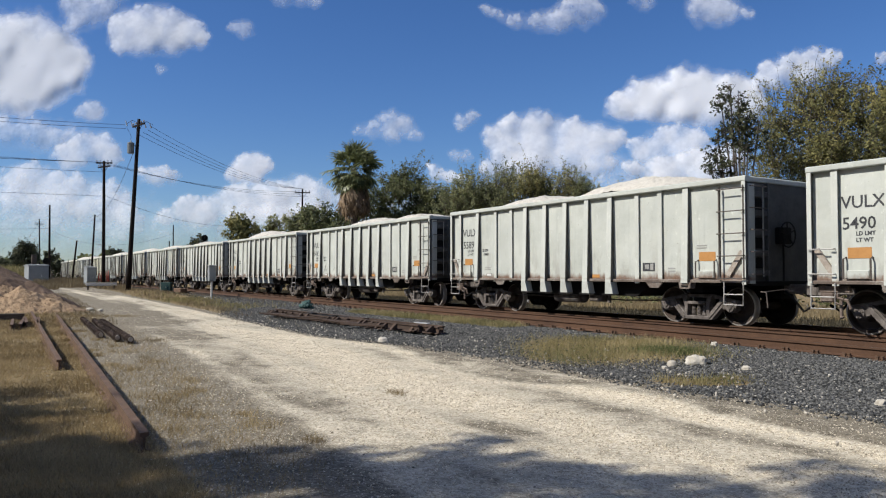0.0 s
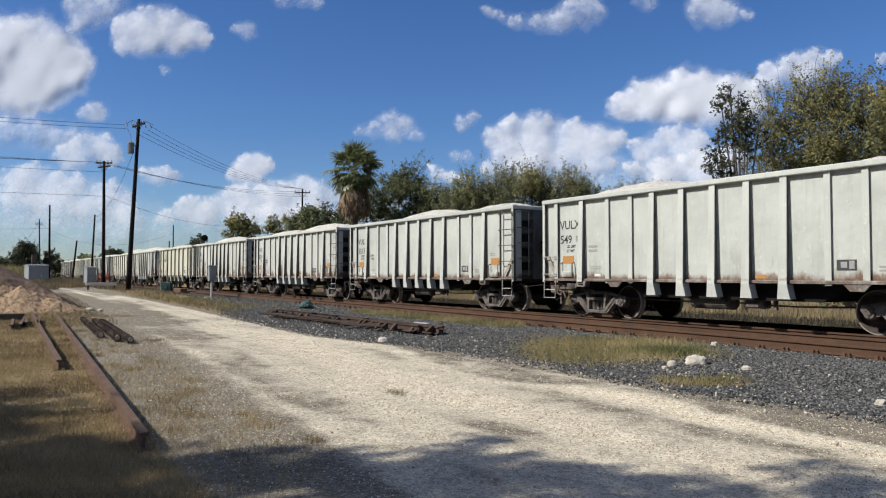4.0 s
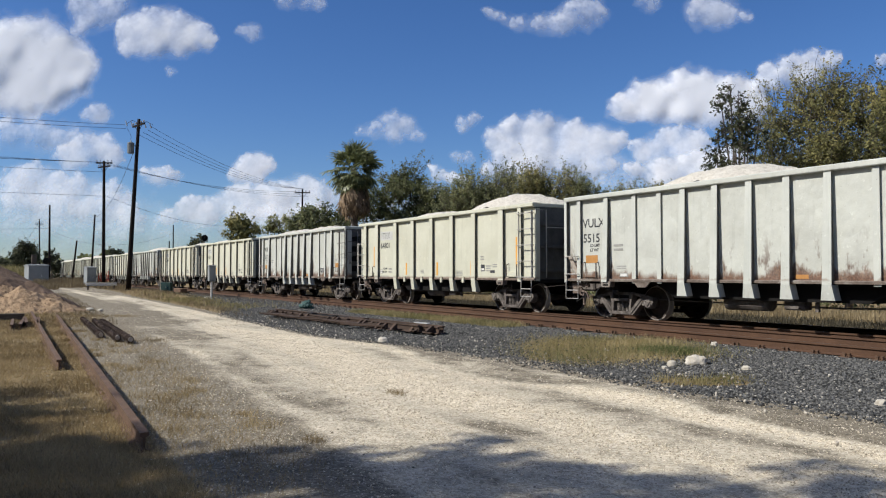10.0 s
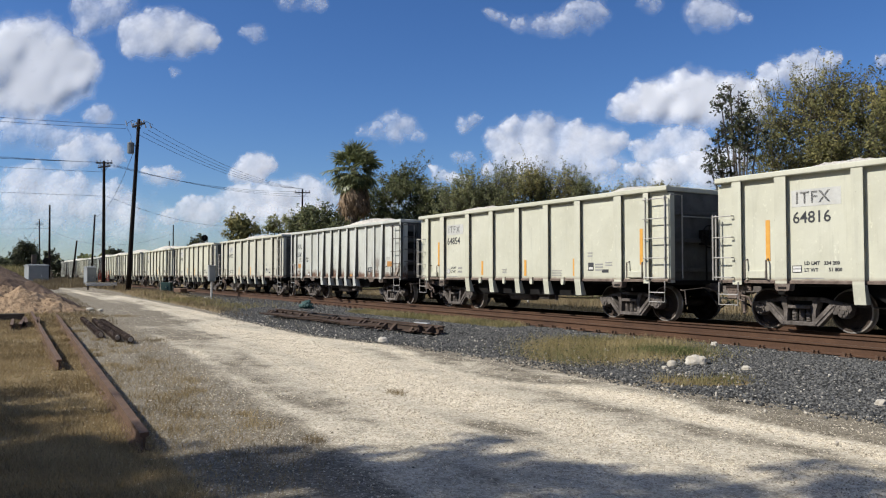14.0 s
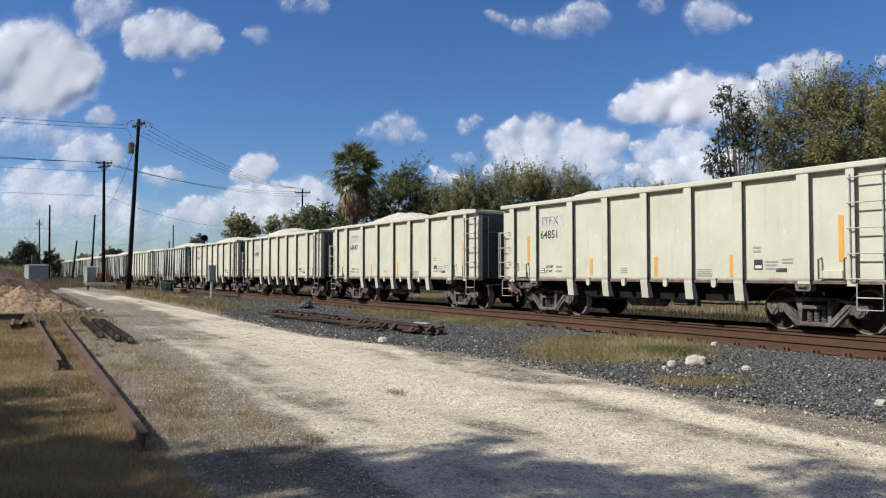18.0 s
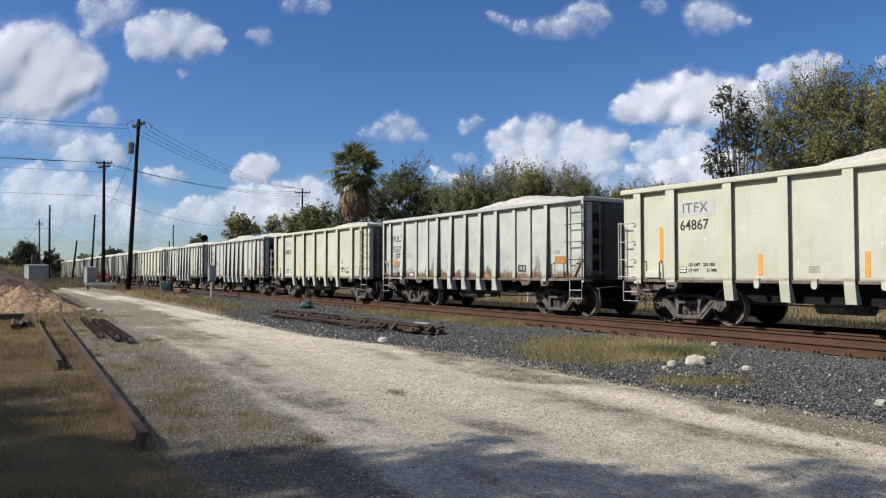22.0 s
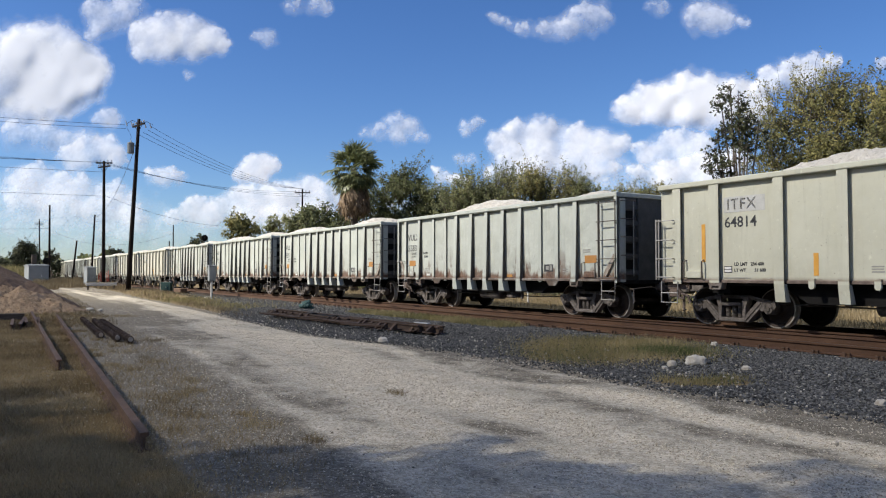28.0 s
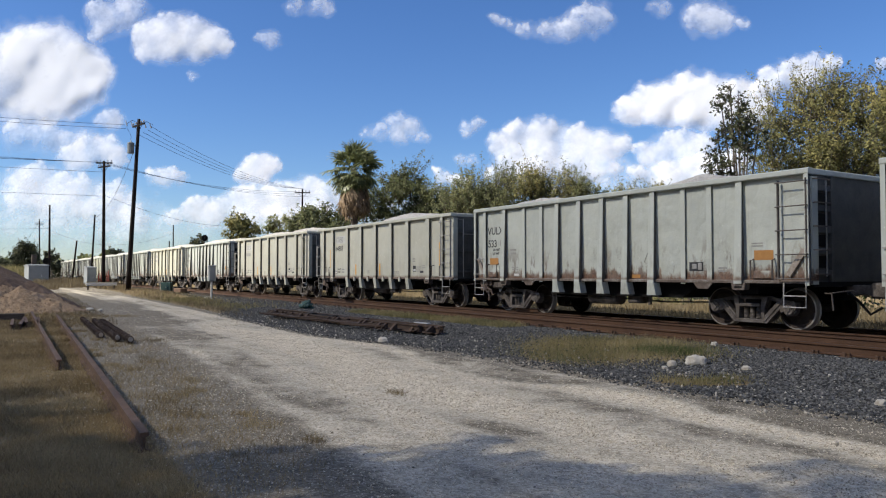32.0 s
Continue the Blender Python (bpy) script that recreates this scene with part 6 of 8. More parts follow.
def tree(name, base, blobs, leaves, leaf, mat, seed, label, category="tree", per=16, loose=0.22, twigs=True, trunk=0.16, hollow=0.45, spray=0.8, rise=0.55, clump=0.22):
    """blobs: (x, y, z, radius) of the crown's masses. Trunk and limbs reach them; leaves hang in clusters round twigs."""
    rng = np.random.default_rng(seed)
    bx, by = base
    z0 = float(ground_z(bx, by)) - 0.1
    t = thing(name, pose(bx, by, z0), label, category)
    bl = np.array(blobs, float) - np.array([bx, by, z0, 0])
    fork = np.array([bl[:, 0].mean() * 0.3, bl[:, 1].mean() * 0.3, bl[:, 2].min() * 0.45])
    bm = bmesh.new()
    tube(bm, [(0, 0, 0), tuple(fork * 0.5 + rng.normal(size=3) * 0.05), tuple(fork)], [trunk * 1.2, trunk, trunk * 0.85], 8)
    part("trunk", bm, M["bark"], t, smooth=True)
    bm = bmesh.new()
    tips = []
    for b in bl:
        c = b[:3]
        mid = fork + (c - fork) * 0.5 + rng.normal(size=3) * 0.12 * b[3]
        tube(bm, [tuple(fork), tuple(mid), tuple(c)], [trunk * 0.6, trunk * 0.4, trunk * 0.22], 6)
        k = max(6, int(30 * b[3]))
        d = rng.normal(size=(k, 3))
        d /= np.linalg.norm(d, axis=1)[:, None]
        d[:, 2] = np.where(d[:, 2] < -0.3, -d[:, 2] * 0.6, d[:, 2])
        ends = c + d * b[3] * rng.uniform(hollow, 1.18, k)[:, None]
        for q in ends[:14] if twigs else ends[:4]:
            m1 = c + (q - c) * 0.5 + rng.normal(size=3) * 0.06
            tube(bm, [tuple(c), tuple(m1), tuple(q)], [trunk * 0.16, trunk * 0.1, 0.008], 4, False)
        tips.append((ends, b[3]))
    part("branchwork", bm, M["bark"], t)
    total = sum(r ** 2 for _, r in tips)
    pts, lines, outs = [], [], []
    for (ends, r), blob in zip(tips, bl):
        want = max(2, int(leaves * r * r / total) // per)
        m = max(5, int(9 * r))
        sub = rng.normal(size=(m, 3))
        sub = sub / np.linalg.norm(sub, axis=1)[:, None] * (r * rng.uniform(0.2, 0.95, m))[:, None]
        at = sub[rng.integers(0, m, want)]
        off = rng.normal(size=(want, 3)) * clump * min(r, 1.6)
        c = blob[:3] + at + off
        d = (at + off) / (np.linalg.norm(at + off, axis=1)[:, None] + 1e-6)
        way = d * 0.55 + np.array([0, 0, rise]) + rng.normal(size=c.shape) * 0.35
        way /= np.linalg.norm(way, axis=1)[:, None] + 1e-6
        far = spray * rng.uniform(0.45, 1.35, want) * (0.6 + 0.4 * min(r, 1.6))
        bend = rng.normal(size=c.shape) * 0.16 - np.array([0, 0, 0.08])
        k = np.clip((per * rng.uniform(0.5, 1.5, want)).astype(int), 3, None)
        pick = np.repeat(np.arange(want), k)
        s = rng.uniform(0, 1, len(pick)) ** 0.8
        q = c[pick] + way[pick] * (far[pick] * s)[:, None] + bend[pick] * (far[pick] * s * s)[:, None]
        outs.append((off + way * far[:, None] * 0.6 + d * 0.3 * r + np.array([0, 0, 0.15]))[pick])
        pts.append(q + rng.normal(size=q.shape) * (loose * 0.55 * (1.15 - 0.6 * s))[:, None])
        lines.append(np.stack([c - way * 0.3 * far[:, None], c + way * far[:, None] * 0.5 + bend * far[:, None] * 0.25, c + (way + bend) * far[:, None]], 1))
    part("fine_branchwork", twig_mesh(np.concatenate(lines), 0.006 + leaf * 0.06), None, t)
    v, f = leaf_cards(np.concatenate(pts), leaf, rng, 0.3, 2.1, np.concatenate(outs))
    part("crown", mesh_np("crown", v, f, mat), None, t)
    return t


A = [(-17.5, 29.1, 7.5, 1.7), (-18.6, 28.5, 7.2, 1.4), (-16.3, 29.8, 7.2, 1.7), (-17.7, 29.0, 6.0, 1.8), (-16.0, 30.0, 5.3, 1.8), (-19.0, 28.2, 5.6, 1.2),
     (-15.0, 30.5, 6.8, 2.0), (-14.2, 30.9, 5.4, 1.9), (-16.9, 29.5, 4.9, 1.8), (-17.0, 29.4, 8.5, 1.0), (-18.1, 28.8, 8.2, 0.8), (-15.9, 30.1, 7.9, 0.9),
     (-18.2, 28.6, 4.2, 1.6), (-15.2, 30.4, 3.6, 1.8), (-17.0, 29.3, 2.6, 1.6), (-12.4, 31.5, 6.2, 2.0), (-12.8, 31.3, 4.4, 2.0)]
tree("tree", (-16.8, 29.6), A, 76000, 0.057, M["leaf_olive"], 1, "tall leafy tree with olive and yellowing leaves behind the train", trunk=0.13, loose=0.17, per=20, spray=0.85, rise=0.7, clump=0.17)
B = [(-18.67, 25.0, 8.3, 0.30), (-19.1, 25.0, 7.85, 0.34), (-18.3, 25.0, 7.75, 0.40), (-18.7, 25.1, 7.2, 0.36), (-18.05, 25.1, 7.1, 0.40), (-18.5, 25.0, 6.45, 0.55),
     (-19.25, 25.0, 6.4, 0.36), (-19.4, 25.0, 5.85, 0.42), (-18.0, 25.1, 5.8, 0.55), (-18.9, 25.0, 5.3, 0.50), (-19.6, 25.0, 5.2, 0.34), (-17.6, 25.2, 6.6, 0.5), (-18.3, 25.1, 4.7, 0.7)]
tree("tree", (-18.2, 25.1), B, 3500, 0.072, M["leaf_deep"], 2, "slender sparse tree with dark leaves and bare twigs behind the train", trunk=0.10, loose=0.11, per=8, spray=0.42, rise=0.3, clump=0.3)
C = [[(-42.8, 29.5, 6.3, 1.5), (-41.7, 31.1, 6.6, 1.6), (-42.3, 30.2, 4.4, 2.0), (-43.6, 28.4, 5.4, 1.4), (-43, 29.0, 2.8, 1.8)],
     [(-40.5, 32.7, 6.9, 1.6), (-39.4, 34.0, 6.7, 1.4), (-40.2, 33.2, 4.6, 2.0), (-41.0, 32.0, 2.6, 1.8)],
     [(-38.3, 35.1, 6.0, 1.2), (-37.4, 36.1, 5.6, 1.1), (-38.0, 35.4, 3.8, 1.9), (-36.4, 36.4, 4.0, 1.2), (-37.6, 35.8, 2.0, 1.7)],
     [(-34.7, 36.0, 5.8, 0.8), (-33.7, 36.9, 5.9, 0.85), (-32.9, 37.6, 5.6, 0.7), (-34.0, 36.6, 4.0, 1.5), (-33.4, 37.1, 2.0, 1.6)]]
for i, b in enumerate(C):
    tree("tree", (b[0][0], b[0][1] + 0.4), b, 27000, 0.072, M["leaf_olive" if i % 2 else "leaf_grey"], 10 + i, "bushy olive-green tree with upright twigs behind the train", loose=0.2, hollow=0.6, per=16, spray=1.0, rise=1.0)
D = [[(-56.1, 30.8, 8.4, 1.4), (-55.5, 31.9, 8.6, 1.4), (-56.7, 29.8, 7.4, 1.5), (-55.7, 31.5, 6.1, 2.0), (-57.3, 28.5, 6.4, 1.6), (-56.2, 30.6, 3.6, 2.4)],
     [(-54.7, 33.2, 7.2, 1.5), (-53.9, 34.6, 6.8, 1.5), (-54.4, 33.8, 4.8, 2.2), (-53.0, 35.4, 5.4, 1.5), (-54.2, 34, 2.6, 2.0)],
     [(-50.4, 34.4, 6.4, 1.5), (-48.8, 34.6, 6.0, 1.5), (-49.6, 34.5, 4.2, 2.0), (-47.0, 33.6, 6.2, 1.4), (-46.2, 33.4, 4.2, 1.8)]]
for i, b in enumerate(D):
    tree("tree", (b[0][0], b[0][1] + 0.3), b, 26000, 0.10, M["leaf_dark" if i < 2 else "leaf_olive"], 20 + i, "dense dark green tree behind the train", loose=0.28)
tree("tree", (-64.3, 27.6), [(-64.9, 26.2, 5.8, 1.3), (-64.3, 27.6, 6.3, 1.4), (-63.8, 28.8, 5.8, 1.3), (-64.4, 27.4, 3.8, 1.9), (-62.4, 28.4, 4.6, 1.4)], 7000, 0.14, M["leaf_dark"], 30,
     "dark green leafy tree behind the train", loose=0.28)
tree("tree", (-84.1, 25.9), [(-84.1, 25.9, 6.4, 1.5), (-84.4, 25.0, 5.9, 1.0), (-83.8, 26.9, 5.8, 1.1), (-84.1, 25.9, 4.2, 1.6)], 5000, 0.17, M["leaf_olive"], 31, "round green tree behind the far cars", loose=0.25)
tree("tree", (-88.7, 34.0), [(-89.4, 32.1, 6.6, 1.3), (-88.7, 34.0, 6.9, 1.5), (-88.1, 35.6, 7.4, 1.5), (-88.6, 34, 4.6, 2.2)], 6000, 0.17, M["leaf_grey"], 32, "grey-green leafy tree behind the far cars", loose=0.3)
tree("tree", (-139.8, 7.7), [(-139.8, 7.7, 5.0, 1.2), (-139.9, 6.4, 4.0, 1.0), (-139.7, 8.7, 3.9, 0.9), (-139.8, 7.4, 2.4, 1.4)], 9000, 0.16, M["leaf_deep"], 33, "dark round tree far down the track", loose=0.3)
tree("tree", (-150, 3.2), [(-149.9, 4.6, 2.4, 1.2), (-150, 2.0, 2.8, 1.4), (-149.8, -1.5, 2.6, 1.6), (-150, 3, 1.2, 1.4)], 9000, 0.18, M["leaf_deep"], 34, "low dark bushy tree far down the track", loose=0.4)
tree("tree", (-149.5, 12.2), [(-149.5, 12.2, 4.2, 1.0), (-149.5, 12.2, 2.6, 1.1), (-149.4, 13.6, 2.0, 1.4)], 2500, 0.22, M["leaf_deep"], 35, "small dark tree far down the track", loose=0.3)
tree("tree", (-164.7, 42.1), [(-164.7, 42.1, 7.6, 1.7), (-164.9, 40.6, 6.6, 1.4), (-164.5, 43.8, 6.4, 1.3), (-164.7, 42, 4.5, 2.0)], 3500, 0.25, M["leaf_deep"], 36, "dark tree far behind the train", loose=0.35)
tree("tree", (-168.1, 25.2), [(-168.1, 25.2, 4.6, 1.4), (-168, 26.8, 4.2, 1.2), (-168, 25.6, 2.8, 1.6)], 2500, 0.25, M["leaf_deep"], 37, "low green tree far down the track", loose=0.35)
# the trees behind the camera, whose shade falls on the foreground
tree("tree", (-11.2, -14.0), [(-13.3, -12.9, 10.8, 1.5), (-11.7, -12.7, 11.1, 1.3), (-10.7, -14.1, 11.7, 1.8), (-14.1, -14.5, 10.5, 1.8), (-10.0, -11.9, 10.9, 0.9), (-15.5, -13.9, 10.9, 1.4), (-11.7, -17.3, 8.5, 2.4), (-15.7, -17.8, 9.0, 2.4), (-11.1, -11.75, 11.0, 0.45), (-12.4, -12.45, 11.0, 0.6), (-13.9, -12.9, 11.0, 0.8), (-11.5, -12.9, 11.0, 0.9)], 19000, 0.14,
     M["leaf_dark"], 40, "leafy tree beside the gravel road casting shade", loose=0.25, hollow=0.2, trunk=0.12, spray=0.5)
SHADE = [(-10.0, -11.1, 0.6), (-9.4, -10.5, 0.6), (-9.1, -9.9, 0.5), (-8.7, -9.5, 0.42), (-8.7, -9.1, 0.26), (-8.4, -9.8, 0.6), (-8.8, -8.6, 0.24), (-8.3, -8.8, 0.36), (-8.1, -8.4, 0.25),
         (-7.8, -8.5, 0.38), (-7.9, -8.1, 0.2), (-9.3, -8.1, 0.14), (-7.7, -7.8, 0.18), (-7.3, -8.0, 0.3), (-7.1, -7.6, 0.22), (-7.0, -6.7, 0.28), (-6.7, -6.7, 0.32), (-6.6, -7.1, 0.36), (-7.4, -8.8, 0.55), (-8.75, -9.25, 0.34), (-8.45, -9.1, 0.3), (-8.95, -8.4, 0.26), (-8.35, -8.55, 0.28), (-7.85, -8.35, 0.26), (-9.2, -9.6, 0.4), (-9.95, -10.5, 0.36), (-9.65, -10.15, 0.34)]
tree("tree", (-6.8, -12.0), [(x, y, 11.0, r) for x, y, r in SHADE], 3500, 0.11,
     M["leaf_dark"], 41, "leafy tree beside the gravel road casting shade", loose=0.2, hollow=0.2, trunk=0.12, spray=0.34)


def hedge():
    """Brush along the far side of the track."""
    rng = np.random.default_rng(50)
    n = 5200
    x = rng.uniform(-100, 6, n)
    y = 28 + 0.10 * (-x) + rng.normal(size=n) * 1.2 + 2 * np.sin(x * 0.3)
    h = 2.0 + 3.4 * fbm(x * 0.25, y * 0.1, 6)
    c = np.stack([x, y, -0.4 + rng.uniform(0, 1, n) ** 0.8 * h], -1)
    q = np.repeat(c, 12, 0)
    q += rng.normal(size=q.shape) * 0.35
    v, f = leaf_cards(q, 0.13, rng)
    return tagged(part("brush", mesh_np("brush", v, f, M["leaf_grey"])), "dense olive brush along the far side of the track", "brush", kind="stuff")


hedge()


def far_woods():
    rng = np.random.default_rng(51)
    n = 5200
    a = rng.uniform(-pi, pi, n)
    d = rng.uniform(420, 560, n)
    h = 5 + 9 * fbm(a * 14, d * 0.002, 12)
    c = np.stack([d * np.cos(a), d * np.sin(a), rng.uniform(0, 1, n) * h - 0.5], -1)
    q = np.repeat(c, 5, 0)
    q += rng.normal(size=q.shape) * 1.8
    v, f = leaf_cards(q, 3.4, rng, longness=1.1)
    return tagged(part("far_woods", mesh_np("far_woods", v, f, M["leaf_dark"])), "low dark line of woods on the horizon", "woods", kind="stuff")


far_woods()


def side_woods():
    """Unseen tree line past the tall tree, added to block sky light."""
    rng = np.random.default_rng(53)
    n = 4200
    x = rng.uniform(-8, 90, n)
    h = 7 + 4 * fbm(x * 0.15, 0 * x, 16)
    c = np.stack([x, 31 + 5 * rng.uniform(0, 1, n), -0.4 + rng.uniform(0, 1, n) ** 0.8 * h], -1)
    q = np.repeat(c, 3, 0) + rng.normal(size=(3 * n, 3)) * 0.5
    v, f = leaf_cards(q, 0.7, rng, longness=1.2)
    return tagged(part("side_woods", mesh_np("side_woods", v, f, M["leaf_dark"])), "dense row of olive leafy trees out of view, added to block sky light", "woods", kind="stuff")


side_woods()


def near_woods():
    """Unseen trees added behind the viewer to block sky light."""
    rng = np.random.default_rng(52)
    n = 6500
    x = rng.uniform(-75, 45, n)
    h = 9 + 5 * fbm(x * 0.12, 0 * x, 14)
    y = -20 - 4 * rng.uniform(0, 1, n) - 0.08 * np.abs(x + 10)
    c = np.stack([x, y, -0.4 + rng.uniform(0, 1, n) ** 0.8 * h], -1)
    q = np.repeat(c, 3, 0) + rng.normal(size=(3 * n, 3)) * 0.5
    v, f = leaf_cards(q, 0.75, rng, longness=1.2)
    return tagged(part("near_woods", mesh_np("near_woods", v, f, M["leaf_dark"])), "dense row of dark leafy trees out of view, added to block sky light", "woods", kind="stuff")


near_woods()


def frond_mesh(name, mat, blades=22, length=1.0, droop=0.35, stalk=0.95, seed=3, half=112):
    """A fan leaf on its stalk: folded blades joined to half their length, then free, with drooping tips."""
    vs, fs = [], []
    st = stalk
    for i in range(6):
        f0, f1 = i / 6 * st, (i + 1) / 6 * st
        k = len(vs)
        vs += [(f0, -0.022, 0.06 * f0), (f0, 0.022, 0.06 * f0), (f1, 0.018, 0.06 * f1), (f1, -0.018, 0.06 * f1)]
        fs.append((k, k + 1, k + 2, k + 3))
    rng = random.Random(seed)
    for i in range(blades):
        a = radians(-half + 2 * half * i / (blades - 1)) + rng.uniform(-0.05, 0.05)
        ln = length * (0.76 + 0.24 * cos(a)) * rng.uniform(0.84, 1.1)
        tip = droop * rng.uniform(0.5, 1.6)
        for s0, s1, w0, w1 in ((0.0, 0.48, 0.012, 0.058), (0.48, 0.8, 0.058, 0.03), (0.8, 1.0, 0.03, 0.004)):
            k = len(vs)
            for s, w in ((s0, w0), (s1, w1)):
                z = 0.07 - tip * max(0, s - 0.45) ** 1.5 * 1.9 - 0.05 * abs(sin(a)) * s
                x, y = st + ln * s * cos(a), ln * s * sin(a)
                vs.append((x - w * sin(a), y + w * cos(a), z))
                vs.append((x + w * sin(a), y - w * cos(a), z + 0.035 * min(1, 2 * s)))
            fs.append((k, k + 1, k + 3, k + 2))
    return mesh_np(name, vs, fs, mat)


def palm():
    x, y = -54.2, 25.8
    z0 = float(ground_z(x, y)) - 0.1
    t = thing("palm_tree", pose(x, y, z0), "tall fan palm with green crown above dead brown fronds", "palm tree")
    top = 9.25 - z0
    bm = bmesh.new()
    tube(bm, [(0, 0, 0), (0.05, 0, 2), (0.02, 0.03, 5), (0, 0, top - 1.2), (0, 0, top - 0.3), (0, 0, top + 0.3)], [0.34, 0.27, 0.25, 0.30, 0.34, 0.10], 12)
    part("trunk", bm, M["bark"], t, smooth=True)
    rng = random.Random(8)
    fans = [frond_mesh("frond", M["palm_green"], 19, 1.08, 0.16 + 0.12 * k, 1.0 + 0.12 * k, 3 + k) for k in range(3)]
    dead = [frond_mesh("dead_frond", M["palm_dead"], 9, 1.35, 0.15, 0.5, 7 + k, 34) for k in range(3)]
    n = 66
    for i in range(n):
        el = 88 - 142 * i / (n - 1) + rng.uniform(-8, 8)
        k = rng.uniform(0.94, 1.16) * (1.0 if i % 3 else 0.74)
        part("frond", fans[i % 3], None, t, m=pose(0, 0, top + 0.25 * (1 - i / n), 0, 0, i * 137.5 + rng.uniform(-14, 14)) @ pose(0.08, 0, 0, rng.uniform(-38, 38), -el, 0) @ Matrix.Scale(k, 4))
    for i in range(22):
        part("frond", fans[i % 3], None, t, m=pose(0, 0, top - 0.1, 0, 0, i * 137.5 + 20) @ pose(0.05, 0, 0, rng.uniform(-40, 40), -rng.uniform(-66, -34), 0) @ Matrix.Scale(rng.uniform(0.85, 1.05), 4))
    for i in range(110):
        f = i / 109
        az, out = i * 137.5 + rng.uniform(-20, 20), 0.30 + (0.55 - 0.25 * f) * rng.random()
        part("dead_frond", dead[i % 3], None, t, m=pose(0, 0, top - 0.6 - 1.4 * f, 0, 0, az) @ pose(out, 0, 0, rng.uniform(-30, 30), rng.uniform(70, 88), 0) @ Matrix.Scale(rng.uniform(0.9, 1.15), 4))
    return t


palm()


# ---- the clutter beside the road ----
G0 = -0.32


def loose_rail(p, q, label):
    t = rail_mesh("loose_rail", (p[0], p[1], G0 + 0.165), (q[0], q[1], G0 + 0.165), False, mats=[M["oldrail"]], segs=3)
    return tagged(part("loose_rail", t), label, "rail", "loose rails on the grass")


loose_rail((-6.62, 1.25), (-27.2, 2.42), "long rusty steel rail lying on dry grass")
loose_rail((-12.9, 1.19), (-29.9, 1.87), "rusty steel rail lying on dry grass")
for k, (x, y, a) in enumerate(((-22.4, 0.95, 3), (-22.6, 1.15, 5), (-23.4, 1.35, 2), (-23.0, 1.6, 4))):
    loose_rail((x, y), (x - 3.0, y + 3.0 * sin(radians(a))), "short piece of rusty rail lying in the grass")


def plate_row(x, y, length, n):
    t = thing("rail_anchor_row", pose(x, y, G0, 0, 0, 176.5), "row of rusty round rail anchors strung on a skid", "rail anchors", "rows of rail anchors")
    bm = bmesh.new()
    tube(bm, [(-0.022, 0, 0.095), (-0.016, 0, 0.095), (0.016, 0, 0.095), (0.022, 0, 0.095)], [0.045, 0.072, 0.072, 0.045], 9)
    me = mesh_bm("rail_anchor", bm, M["dark_rust"])
    bm = bmesh.new()
    tube(bm, [(0, 0, 0.10), (0.05, 0, 0.10), (0.07, 0, 0.10)], [0.05, 0.05, 0.03], 10)
    part("end_disc", bm, M["brace"], t, m=pose(-0.1, 0, 0))
    rng = random.Random(int(n + x))
    bm = bmesh.new()
    box(bm, 0, length, -0.05, 0.05, 0.0, 0.10)
    part("skid", bm, M["tie"], t)
    for i in range(n):
        part("rail_anchor", me, None, t, m=pose(length * i / (n - 1), rng.uniform(-0.015, 0.015), rng.uniform(-0.008, 0.008), 0, rng.uniform(-10, 10), rng.uniform(-8, 8)))
    return t


plate_row(-18.6, 2.55, 6.8, 84)
plate_row(-17.6, 2.74, 6.8, 84)
plate_row(-17.0, 2.90, 7.2, 90)
bm = bmesh.new()
box(bm, -0.12, 0.12, -1.15, 1.15, 0, 0.2, 0.015)
tagged(part("railway_sleeper", bm, M["tie"], m=pose(-27.2, 0.35, G0 + 0.03, 0, 0, 4)), "dark creosoted wooden sleeper lying in the grass", "sleeper")


def stone_templates(rng, n=6):
    p = (1 + 5 ** 0.5) / 2
    v = np.array([(-1, p, 0), (1, p, 0), (-1, -p, 0), (1, -p, 0), (0, -1, p), (0, 1, p), (0, -1, -p), (0, 1, -p), (p, 0, -1), (p, 0, 1), (-p, 0, -1), (-p, 0, 1)]) / 1.9
    f = np.array([(0, 11, 5), (0, 5, 1), (0, 1, 7), (0, 7, 10), (0, 10, 11), (1, 5, 9), (5, 11, 4), (11, 10, 2), (10, 7, 6), (7, 1, 8),
                  (3, 9, 4), (3, 4, 2), (3, 2, 6), (3, 6, 8), (3, 8, 9), (4, 9, 5), (2, 4, 11), (6, 2, 10), (8, 6, 7), (9, 8, 1)])
    return [v * rng.uniform(0.62, 1.15, (12, 1)) * rng.uniform(0.75, 1.2, 3) for _ in range(n)], f


OCTA = np.array([(1, 0, 0), (-1, 0, 0), (0, 1, 0), (0, -1, 0), (0, 0, 1), (0, 0, -1)], float)
OCTA_F = np.array([(0, 2, 4), (2, 1, 4), (1, 3, 4), (3, 0, 4), (2, 0, 5), (1, 2, 5), (3, 1, 5), (0, 3, 5)])


